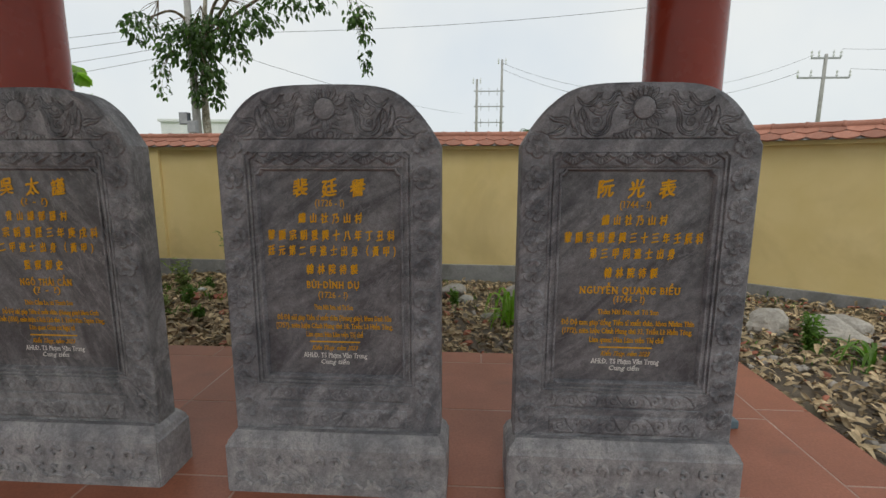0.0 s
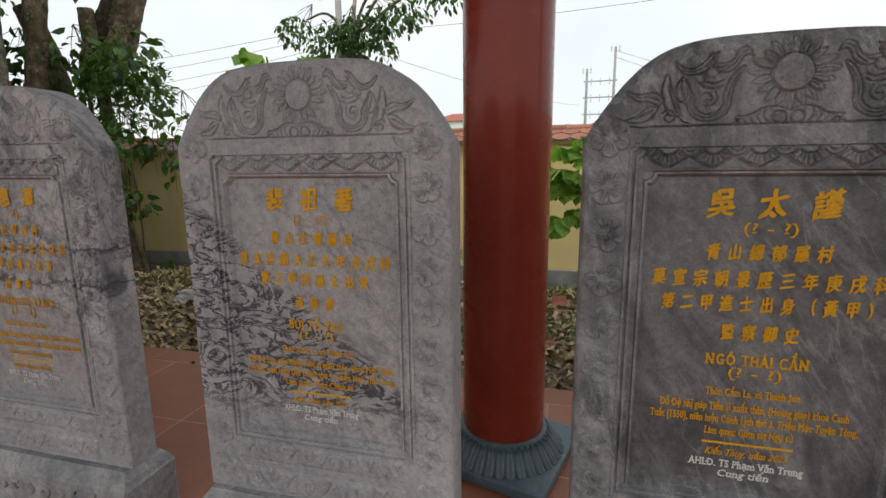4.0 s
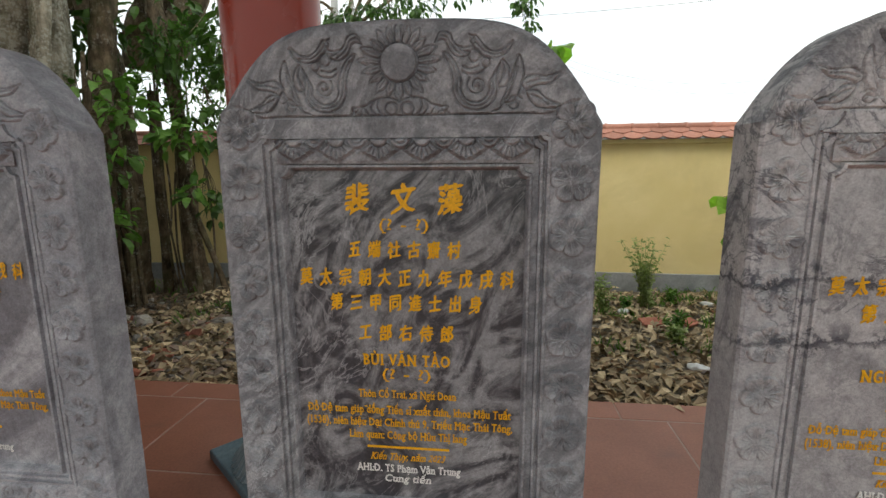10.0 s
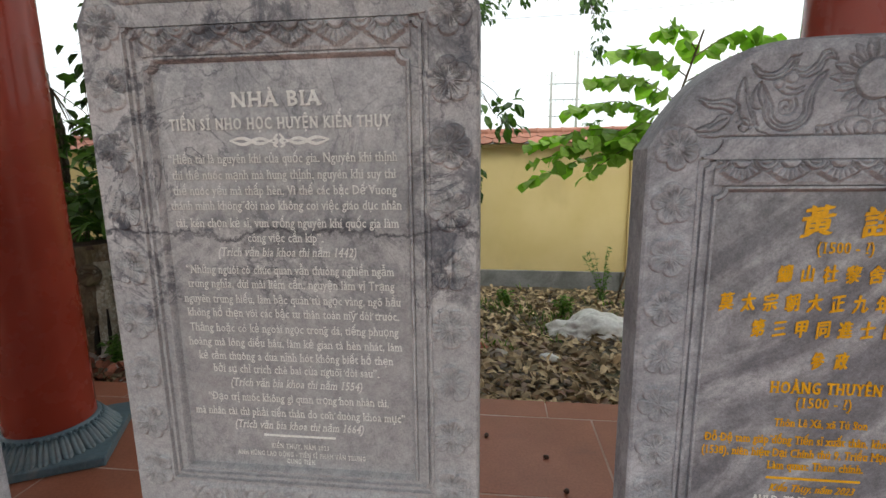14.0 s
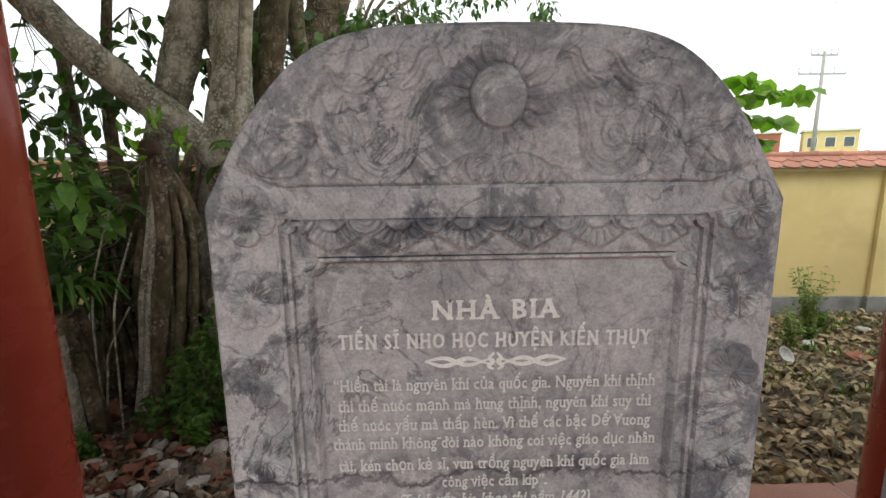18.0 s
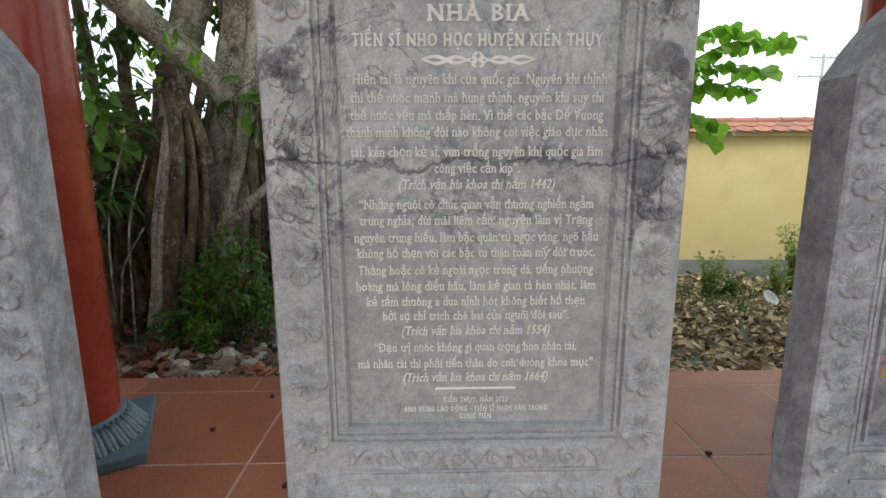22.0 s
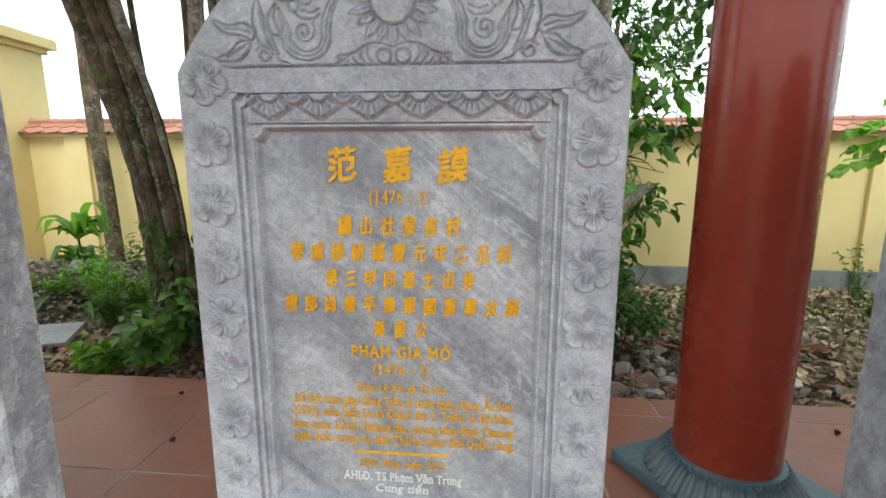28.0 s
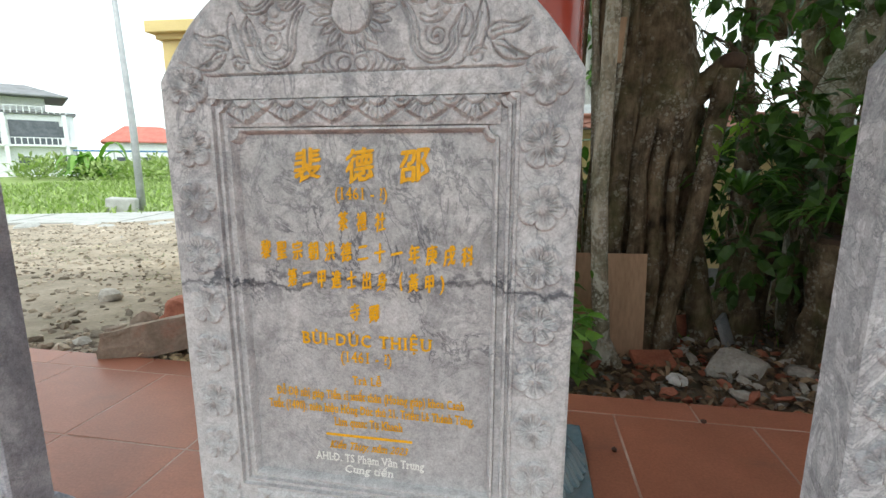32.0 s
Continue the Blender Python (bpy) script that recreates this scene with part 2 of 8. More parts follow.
        col = mix_of(nt, 1.0, col, (gain * 0.985, gain, gain * 1.045), "MULTIPLY")
        nt.links.new(col, b.inputs["Base Color"])
        nt.links.new(ramp_of(nt, clouds, (0.2, rough - 0.08), (0.8, rough + 0.1)), b.inputs["Roughness"])
        dents = noise_of(nt, raw, 26.0, 4.0, 0.55, 0.6)
        if finish == name:
            bump_of(nt, b, mix_of(nt, 0.3 + 0.5 * rugged, mix_of(nt, 0.5, grain, mottle), dents), 0.6, 0.003 + 0.011 * rugged)
        else:
            bump_of(nt, b, mix_of(nt, 0.5, grain, mottle), 0.15, 0.0025)


varied("floor_tile", (0.29, 0.106, 0.062), (0.385, 0.146, 0.088), 3.0, 90.0, 0.42, 0.12, 0.001, by="object", spread=0.10, stain=(0.22, 0.10, 0.07), stain_scale=2.2)
varied("grout", (0.30, 0.16, 0.115), (0.56, 0.42, 0.36), 2.5, 90.0, 0.9, 0.2, 0.001)
varied("yellow_paint", (0.67, 0.53, 0.235), (0.76, 0.615, 0.31), 1.2, 160.0, 0.85, 0.08, 0.001, stain=(0.58, 0.46, 0.22), stain_scale=0.8)
varied("plinth_render", (0.20, 0.205, 0.205), (0.33, 0.33, 0.325), 3.0, 50.0, 0.9, 0.35, 0.004, stain=(0.13, 0.13, 0.12), stain_scale=2.0)
varied("clay_tile", (0.33, 0.14, 0.095), (0.48, 0.23, 0.165), 5.0, 70.0, 0.7, 0.25, 0.002, by="object", spread=0.22, stain=(0.26, 0.12, 0.09), stain_scale=6.0)
varied("soil", (0.075, 0.060, 0.045), (0.17, 0.14, 0.105), 2.0, 45.0, 0.95, 0.9, 0.02, stain=(0.06, 0.085, 0.03), stain_scale=1.1)
varied("leaf_litter", (0.23, 0.17, 0.10), (0.58, 0.46, 0.285), 3.0, 80.0, 0.8, 0.1, 0.001, by="island", spread=0.6)
# darker brown copy of leaf_litter, for the ground under the banyan
varied("dark_litter", (0.10, 0.07, 0.045), (0.27, 0.19, 0.12), 3.0, 80.0, 0.8, 0.1, 0.001, by="island", spread=0.6)
varied("rubble_stone", (0.22, 0.20, 0.175), (0.40, 0.37, 0.33), 5.0, 40.0, 0.85, 0.6, 0.008, by="island", spread=0.4)
varied("gravel", (0.21, 0.185, 0.155), (0.40, 0.365, 0.31), 6.0, 60.0, 0.9, 0.5, 0.005, by="island", spread=0.5)
varied("brown_stone", (0.19, 0.14, 0.105), (0.37, 0.29, 0.23), 5.0, 45.0, 0.9, 0.9, 0.012, stain=(0.30, 0.13, 0.09), stain_scale=4.0)
varied("pale_stone", (0.31, 0.29, 0.26), (0.51, 0.48, 0.43), 6.0, 50.0, 0.85, 0.6, 0.008, stain=(0.2, 0.19, 0.16), stain_scale=5.0)
varied("broken_brick", (0.28, 0.10, 0.065), (0.42, 0.17, 0.11), 7.0, 60.0, 0.9, 0.6, 0.006, by="island", spread=0.35)


def bark(name, low, high, lichen, cover, spot=24.0):
    """Ridged bark with round lichen spots and fine crust."""
    m, nt, b = start(name, 0.95, 0.0, 0.25)
    v = coords(nt)
    long = coords(nt, (1, 1, 0.3))
    ridge = noise_of(nt, long, 26.0, 8.0, 0.65, 0.6)
    col = ramp_of(nt, noise_of(nt, v, 5.0, 6.0, 0.65), (0.35, low), (0.65, high))
    col = mix_of(nt, 0.8, col, ramp_of(nt, ridge, (0.35, 0.5), (0.65, 1.35)), "MULTIPLY")
    cells = nt.nodes.new("ShaderNodeTexVoronoi")
    cells.inputs["Scale"].default_value = spot
    bent = mix_of(nt, 0.03, v, noise_of(nt, v, 30.0, 4.0))
    nt.links.new(bent, cells.inputs["Vector"])
    disc = ramp_of(nt, cells.outputs["Distance"], (0.0, 0.75), (0.22, 0.55), (0.33, 1.0), (0.42, 0.0))
    mask = ramp_of(nt, noise_of(nt, v, 6.0, 6.0, 0.7), (cover - 0.05, 1.0), (cover + 0.05, 0.0))
    col = mix_of(nt, mix_of(nt, 1.0, disc, mask, "MULTIPLY"), col, lichen)
    moss = ramp_of(nt, noise_of(nt, v, 3.2, 6.0, 0.65), (0.50, 0.0), (0.66, 0.55))
    col = mix_of(nt, moss, col, (0.075, 0.085, 0.03))
    plate = ramp_of(nt, noise_of(nt, v, 11.0, 9.0, 0.68, 0.4), (0.545, 0.0), (0.575, 0.8))
    col = mix_of(nt, mix_of(nt, 1.0, plate, ramp_of(nt, noise_of(nt, v, 4.0, 4.0), (cover - 0.12, 1.0), (cover + 0.02, 0.0)), "MULTIPLY"), col, lichen)
    crust = ramp_of(nt, noise_of(nt, v, 55.0, 8.0, 0.75), (0.54, 0.0), (0.62, 0.75))
    col = mix_of(nt, mix_of(nt, 1.0, crust, mask, "MULTIPLY"), col, lichen)
    nt.links.new(col, b.inputs["Base Color"])
    bump_of(nt, b, mix_of(nt, 0.4, ridge, noise_of(nt, v, 60.0, 6.0, 0.7)), 1.0, 0.03)


bark("bark_grey", (0.165, 0.138, 0.098), (0.48, 0.43, 0.335), (0.56, 0.545, 0.47), 0.55, 36.0)
bark("bark_brown", (0.052, 0.039, 0.026), (0.235, 0.175, 0.113), (0.36, 0.33, 0.27), 0.44, 30.0)
varied("cut_wood", (0.045, 0.028, 0.02), (0.10, 0.065, 0.045), 9.0, 60.0, 0.9, 0.6, 0.006)
varied("plywood", (0.34, 0.22, 0.14), (0.42, 0.28, 0.18), 3.0, 60.0, 0.8, 0.1, 0.001, stretch=(1, 1, 0.2))
varied("lotus_paint", (0.085, 0.14, 0.175), (0.14, 0.205, 0.245), 5.0, 60.0, 0.42, 0.2, 0.002, stain=(0.26, 0.29, 0.30), stain_scale=7.0)
varied("concrete", (0.30, 0.298, 0.285), (0.43, 0.425, 0.41), 3.0, 50.0, 0.9, 0.3, 0.003)
varied("galvanised", (0.30, 0.31, 0.33), (0.42, 0.43, 0.45), 6.0, 60.0, 0.5, 0.1, 0.001)
varied("ceiling_wood", (0.20, 0.085, 0.05), (0.28, 0.12, 0.07), 3.0, 40.0, 0.6, 0.15, 0.002, stretch=(0.3, 1, 1))
varied("white_render", (0.70, 0.72, 0.74), (0.80, 0.81, 0.82), 0.6, 8.0, 0.85, 0.0)
varied("dark_roof", (0.16, 0.16, 0.17), (0.24, 0.24, 0.25), 1.0, 9.0, 0.8, 0.0)
varied("red_roof", (0.36, 0.11, 0.09), (0.48, 0.17, 0.13), 1.0, 9.0, 0.8, 0.0)
varied("blue_sheet", (0.06, 0.16, 0.36), (0.09, 0.22, 0.45), 1.0, 9.0, 0.5, 0.0)
varied("window_dark", (0.06, 0.07, 0.085), (0.12, 0.13, 0.15), 2.0, 20.0, 0.15, 0.0, spec=0.6)
varied("field_grass", (0.15, 0.21, 0.055), (0.26, 0.32, 0.11), 0.5, 14.0, 0.9, 0.6, 0.05)
varied("dirt_road", (0.20, 0.165, 0.125), (0.40, 0.335, 0.26), 1.6, 25.0, 0.95, 0.9, 0.03, stain=(0.145, 0.13, 0.08), stain_scale=1.3)
varied("yard_gravel", (0.18, 0.145, 0.11), (0.40, 0.335, 0.265), 5.0, 60.0, 0.92, 0.5, 0.005, by="island", spread=0.55)
varied("wire_black", (0.02, 0.02, 0.02), (0.05, 0.05, 0.05), 3.0, 30.0, 0.6, 0.0)
varied("plastic_white", (0.62, 0.62, 0.60), (0.75, 0.75, 0.73), 6.0, 40.0, 0.5, 0.3, 0.004)
varied("gold_paint", (0.68, 0.34, 0.006), (0.82, 0.44, 0.012), 30.0, 200.0, 0.5, 0.0)
varied("white_paint", (0.70, 0.70, 0.68), (0.80, 0.80, 0.78), 30.0, 200.0, 0.6, 0.0)
varied("split_dark", (0.012, 0.010, 0.008), (0.03, 0.024, 0.018), 8.0, 60.0, 0.95, 0.4, 0.004)
varied("red_leaf", (0.13, 0.045, 0.03), (0.26, 0.10, 0.06), 4.0, 60.0, 0.7, 0.1, 0.001, by="island", spread=0.5)
varied("seed_husk", (0.05, 0.025, 0.018), (0.10, 0.045, 0.03), 30.0, 200.0, 0.6, 0.3, 0.002)


def leafy(name, low, high, through_light=0.35, rough=0.45):
    m, nt, b = start(name, rough, 0.0, 0.4)
    v = coords(nt)
    g = nt.nodes.new("ShaderNodeNewGeometry")
    col = ramp_of(nt, g.outputs["Random Per Island"], (0.0, low), (0.8, high), (1.0, tuple(min(1, c * 1.35) for c in high)))
    col = mix_of(nt, 0.4, col, ramp_of(nt, noise_of(nt, v, 25.0), (0.3, 0.6), (0.7, 1.3)), "MULTIPLY")
    nt.links.new(col, b.inputs["Base Color"])
    t = nt.nodes.new("ShaderNodeBsdfTranslucent")
    nt.links.new(mix_of(nt, 1.0, col, (0.9, 1.25, 0.45), "MULTIPLY"), t.inputs["Color"])
    x = nt.nodes.new("ShaderNodeMixShader")
    x.inputs["Fac"].default_value = through_light
    nt.links.new(b.outputs["BSDF"], x.inputs[1])
    nt.links.new(t.outputs["BSDF"], x.inputs[2])
    nt.links.new(x.outputs["Shader"], nt.nodes["Material Output"].inputs["Surface"])
    return m


leafy("leaf_banyan", (0.028, 0.060, 0.014), (0.072, 0.138, 0.030))
leafy("leaf_sapling", (0.16, 0.29, 0.035), (0.28, 0.44, 0.08), 0.5)
leafy("leaf_shrub", (0.042, 0.105, 0.018), (0.115, 0.22, 0.042))
leafy("leaf_broad", (0.065, 0.145, 0.028), (0.18, 0.33, 0.07))
leafy("leaf_field", (0.16, 0.21, 0.07), (0.29, 0.345, 0.135))
leafy("leaf_weed", (0.07, 0.15, 0.025), (0.15, 0.27, 0.05))

m, nt, b = start("column_paint", 0.26, 0.0, 0.22)
v = coords(nt)
col = ramp_of(nt, noise_of(nt, v, 3.0, 5.0), (0.3, (0.27, 0.037, 0.021)), (0.7, (0.335, 0.050, 0.029)))
nt.links.new(col, b.inputs["Base Color"])
nt.links.new(ramp_of(nt, noise_of(nt, v, 6.0, 5.0), (0.3, 0.2), (0.7, 0.34)), b.inputs["Roughness"])
b.inputs["Coat Weight"].default_value, b.inputs["Coat Roughness"].default_value = 0.18, 0.05
bump_of(nt, b, noise_of(nt, coords(nt, (1, 1, 0.3)), 9.0, 3.0), 0.12, 0.004)


# ---- building helpers ----
def mesh_of(bm, name, material, smooth=False):
    me = bpy.data.meshes.new(name)
    bm.to_mesh(me)
    bm.free()
    me.materials.append(MATS[material] if isinstance(material, str) else material)
    if smooth:
        me.polygons.foreach_set("use_smooth", [True] * len(me.polygons))
    return me


def part(name, bm, material, parent, label="", smooth=False):
    """Links a bmesh, or a finished mesh, as one mesh object under a thing or part."""
    me = bm if isinstance(bm, bpy.types.Mesh) else mesh_of(bm, name, material, smooth)
    ob = new(name, me)
    ob.parent = parent
    if label:
        tagged(ob, label)
    return ob


def thing(name, label, category, at=(0, 0, 0), turn=0.0, group="", kind=""):
    e = new(name)
    e.empty_display_size = 0.1
    e.matrix_world = pose(*at, 0, 0, turn)
    return tagged(e, label, category, group, kind)


def solid(name, bm, material, label, category, at=(0, 0, 0), turn=(0, 0, 0), group="", kind="", smooth=False):
    me = bm if isinstance(bm, bpy.types.Mesh) else mesh_of(bm, name, material, smooth)
    ob = new(name, me)
    ob.matrix_world = pose(*at, *turn)
    return tagged(ob, label, category, group, kind)


def box(bm, x0, x1, y0, y1, z0, z1, bevel=0.0):
    vs = [bm.verts.new((x, y, z)) for z in (z0, z1) for x, y in ((x0, y0), (x1, y0), (x1, y1), (x0, y1))]
    fs = [bm.faces.new([vs[i] for i in f]) for f in ((3, 2, 1, 0), (4, 5, 6, 7), (0, 1, 5, 4), (1, 2, 6, 5), (2, 3, 7, 6), (3, 0, 4, 7))]
    if bevel:
        es = list({e for f in fs for e in f.edges})
        bmesh.ops.bevel(bm, geom=es, offset=bevel, segments=2, profile=0.5, affect="EDGES")
    return bm


def block(x0, x1, y0, y1, z0, z1, bevel=0.0):
    return box(bmesh.new(), x0, x1, y0, y1, z0, z1, bevel)


def lathe(profile, n=32, bm=None, at=(0, 0, 0)):
    bm = bm or bmesh.new()
    rings = [[bm.verts.new((at[0] + r * math.cos(2 * math.pi * i / n), at[1] + r * math.sin(2 * math.pi * i / n), at[2] + z)) for i in range(n)] for r, z in profile]
    for a, b in zip(rings, rings[1:]):
        for i in range(n):
            bm.faces.new((a[i], a[(i + 1) % n], b[(i + 1) % n], b[i]))
    bm.faces.new(rings[0][::-1])
    bm.faces.new(rings[-1])
    return bm


def spline(points, steps=6):
    """Catmull-Rom through the points (vectors of any size)."""
    p = np.array(points, float)
    p = np.vstack((2 * p[0] - p[1], p, 2 * p[-1] - p[-2]))
    out = []
    for i in range(1, len(p) - 2):
        for k in range(steps):
            t = k / steps
            out.append(0.5 * (2 * p[i] + (p[i + 1] - p[i - 1]) * t + (2 * p[i - 1] - 5 * p[i] + 4 * p[i + 1] - p[i + 2]) * t * t + (3 * p[i] - p[i - 1] - 3 * p[i + 1] + p[i + 2]) * t ** 3))
    return np.array(out + [p[-2]])


def tube(bm, points, radii, n=8, rough=0.0, seed=0):
    """A tapering tube along a path; rough: unevenness of its girth."""
    pts = np.array(points, float)
    radii = np.interp(np.linspace(0, 1, len(pts)), np.linspace(0, 1, len(radii)), radii) if len(radii) != len(pts) else radii
    rng = np.random.default_rng(seed)
    bulge = rng.uniform(-1, 1, n)
    rings = []
    up = np.array((0.31, 0.73, 0.2))
    for i, c in enumerate(pts):
        d = pts[min(i + 1, len(pts) - 1)] - pts[max(i - 1, 0)]
        d = d / (np.linalg.norm(d) + 1e-9)
        a = np.cross(d, up)
        a /= np.linalg.norm(a) + 1e-9
        b = np.cross(d, a)
        wob = 1 + rough * (0.7 * bulge + 0.5 * rng.uniform(-1, 1, n))
        rings.append([bm.verts.new(c + radii[i] * wob[k] * (a * math.cos(2 * math.pi * k / n) + b * math.sin(2 * math.pi * k / n))) for k in range(n)])
    for r, s in zip(rings, rings[1:]):
        for k in range(n):
            bm.faces.new((r[k], r[(k + 1) % n], s[(k + 1) % n], s[k]))
    bm.faces.new(rings[0][::-1])
    bm.faces.new(rings[-1])
    return bm


def loft(bm, loops, closed=True):
    """Quads between loops of points, each as long as the next."""
    rows = [[bm.verts.new(p) for p in loop] for loop in loops]
    n = len(rows[0])
    for a, b in zip(rows, rows[1:]):
        for i in range(n if closed else n - 1):
            j = (i + 1) % n
            bm.faces.new((a[i], a[j], b[j], b[i]))
    return rows


# ---- large structure: ground ----
FLOOR_X0, FLOOR_X1, FLOOR_EDGE, TILE = -17.39, 1.77, 3.06, 0.61


def ground_height(x, y):
    near = min(max((y - 3.0) / 4.0, 0.0), 1.0)
    z = -0.13 - 0.27 * near
    if x < -12.5 and y > 3:
        z += 0.10 * min((-12.5 - x) / 2.0, 1.0)
    z += 0.035 * noise.noise(Vector((x * 0.9, y * 0.9, 0))) + 0.018 * noise.noise(Vector((x * 3.1, y * 3.1, 4)))
    if y < 2.8 and FLOOR_X0 + 0.3 < x < FLOOR_X1 - 0.3:
        z = -0.45
    far = math.hypot(x + 6, y - 3)
    if far > 16:
        z = z + (-0.55 - z) * min((far - 16) / 10, 1.0)
    return z


def graded(a, b, fine0, fine1, step):
    mid = list(np.arange(fine0, fine1 + 1e-6, step))
    lo, hi, s = [], [], step
    x = fine0
    while x > a:
        s *= 1.35
        x -= s
        lo.append(max(x, a))
    x, s = fine1, step
    while x < b:
        s *= 1.35
        x += s
        hi.append(min(x, b))
    return lo[::-1] + mid + hi


gx, gy = graded(-900, 900, -22, 7, 0.16), graded(-900, 900, 2.8, 9, 0.16)
gv = [(x, y, ground_height(x, y)) for y in gy for x in gx]
gf = [(j * len(gx) + i, j * len(gx) + i + 1, (j + 1) * len(gx) + i + 1, (j + 1) * len(gx) + i) for j in range(len(gy) - 1) for i in range(len(gx) - 1)]
gm = bpy.data.meshes.new("ground")
gm.from_pydata(gv, [], gf)
for k in ("soil", "dirt_road", "field_grass"):
    gm.materials.append(MATS[k])
idx = []
for f in gf:
    x, y = gv[f[0]][0], gv[f[0]][1]
    w = 0.5 * noise.noise(Vector((x * 0.5, y * 0.5, 9)))
    left = x < -13.8 - 0.25 * (y - 3) + w and 2.5 < y < 60
    idx.append(2 if (left and (y > 12.3 + 0.3 * (x + 25) + 0.6 * w or x < -36)) or y > 26 or y < -30 else 1 if left else 0)
gm.polygons.foreach_set("material_index", idx)
gm.polygons.foreach_set("use_smooth", [True] * len(gf))
tagged(new("ground", gm), "bare garden soil and gravel running out to green fields", "ground", kind="structure")

# ---- pavilion floor ----
floor = solid("floor", block(FLOOR_X0, FLOOR_X1, -3.2, FLOOR_EDGE - 0.004, -0.6, -0.0012), "grout", "pale mortar bed under red terracotta floor tiles", "floor", kind="structure")

# ---- roof over the pavilion, held by the columns ----
solid("ceiling", block(FLOOR_X0 - 0.3, FLOOR_X1 + 0.3, -1.4, 3.5, 3.75, 3.9), "ceiling_wood", "brown timber ceiling of the open pavilion", "ceiling", kind="structure")

# ---- garden wall ----
WALL_TOP, WALL_FOOT, PLINTH = 1.60, -0.62, -0.155
WALL_LINE = [(6.6, 3.95), (2.2, 6.85), (-8.6, 7.22), (-16.4, 6.75)]


def wall_run(name, a, b, pil_at, label):
    """One straight run of the garden wall: body, plinth, pilasters, coping slab, ridge caps; its tiles come last."""
    a, b = Vector((*a, 0)), Vector((*b, 0))
    length = (b - a).length
    turn = math.degrees(math.atan2(b.y - a.y, b.x - a.x))
    w = thing(name, label, "wall", (a.x, a.y, 0), turn, kind="structure")
    part("wall_body", block(0, length, -0.2, 0, WALL_FOOT, WALL_TOP), "yellow_paint", w)
    part("plinth", block(-0.02, length + 0.02, -0.23, 0.03, WALL_FOOT, PLINTH, 0.008), "plinth_render", w, "grey cement render plinth")
    for p in pil_at:
        part("pilaster", block(p - 0.15, p + 0.15, 0.0, 0.06, PLINTH, WALL_TOP - 0.03, 0.006), "yellow_paint", w)
        part("pilaster_foot", block(p - 0.2, p + 0.2, 0.03, 0.1, WALL_FOOT, PLINTH + 0.012, 0.008), "plinth_render", w)
    part("cornice", block(0, length, -0.27, 0.07, WALL_TOP - 0.05, WALL_TOP, 0.004), "yellow_paint", w)
    bm = bmesh.new()
    loft(bm, [[(x, 0.12, WALL_TOP), (x, -0.1, WALL_TOP + 0.16), (x, -0.32, WALL_TOP)] for x in (0, length)])
    part("coping_bed", bm, "plinth_render", w)
    return w, length


def cap_mesh():
    bm = bmesh.new()
    prof = [(0.052, 0), (0.052, 0.30), (0.06, 0.305), (0.06, 0.335), (0.052, 0.34)]
    rows = [[(z, r * math.cos(t), r * 0.9 * math.sin(t)) for t in np.linspace(-0.3, math.pi + 0.3, 10)] for r, z in prof]
    loft(bm, rows, False)
    return mesh_of(bm, "ridge_cap", "clay_tile", True)


def scale_tile_mesh():
    """A clay scale tile with a rounded, pointed lower edge, lying on a slope; origin at its lower tip."""
    bm = bmesh.new()
    out = [(-0.116, 0.17), (-0.116, 0.07), (-0.075, 0.03), (0.0, 0.0), (0.075, 0.03), (0.116, 0.07), (0.116, 0.17)]
    top = [bm.verts.new((x, y, 0.022 - 0.014 * (abs(x) / 0.116) ** 2)) for x, y in out]
    low = [bm.verts.new((x, y, 0.002)) for x, y in out]
    bm.faces.new(top[::-1])
    for i in range(len(out) - 1):
        bm.faces.new((top[i], top[i + 1], low[i + 1], low[i]))
    bmesh.ops.recalc_face_normals(bm, faces=bm.faces)
    return mesh_of(bm, "roof_tile", "clay_tile")


WALLS = []
for name, i, pils, label in (("wall_north", (2, 1), (3.63, 7.2, 10.62), "yellow painted garden wall with a red clay tile coping"),
                             ("wall_north_east", (1, 0), (5.2,), "yellow painted garden wall turning in at an angle"),
                             ("wall_north_west", (3, 2), (3.4, 6.9), "yellow painted garden wall beside the gate pillar")):
    a, b = WALL_LINE[i[1]], WALL_LINE[i[0]]
    WALLS.append(wall_run(name, a, b, [p for p in pils], label))

# gate pillar at the wall's far end
gate = thing("gate_pillar", "tall cream-yellow painted gate pillar with a stepped cap", "pillar", (-16.6, 6.75, 0), 3.0, kind="structure")
part("pillar_body", block(-0.42, 0.42, -0.4, 0.4, -0.6, 2.72, 0.006), "yellow_paint", gate)
part("pillar_neck", block(-0.47, 0.47, -0.45, 0.45, 2.72, 2.79, 0.006), "yellow_paint", gate)
part("pillar_cap", block(-0.55, 0.55, -0.53, 0.53, 2.79, 2.93, 0.01), "yellow_paint", gate)

# walls that close the place behind the walk: plain garden wall far behind
solid("wall_south", block(-30, 14, -14.2, -14.0, -0.6, 1.8), "yellow_paint", "plain yellow garden wall across the yard", "wall", kind="structure")


# ---- stelae ----


def loop_rect(hw, z0, z1, notch):
    """A panel's edge, anticlockwise from its lower left, with concave rounded upper corners."""
    pts = [(-hw, z0), (hw, z0), (hw, z1 - notch)]
    pts += [(hw - notch * math.sin(t), z1 - notch * math.cos(t)) for t in np.linspace(0.15, 1.42, 5)]
    pts += [(hw - notch, z1), (-hw + notch, z1)]
    pts += [(-hw + notch * math.cos(t), z1 - notch * math.sin(t)) for t in np.linspace(0.15, 1.42, 5)]
    return pts + [(-hw, z1 - notch)]


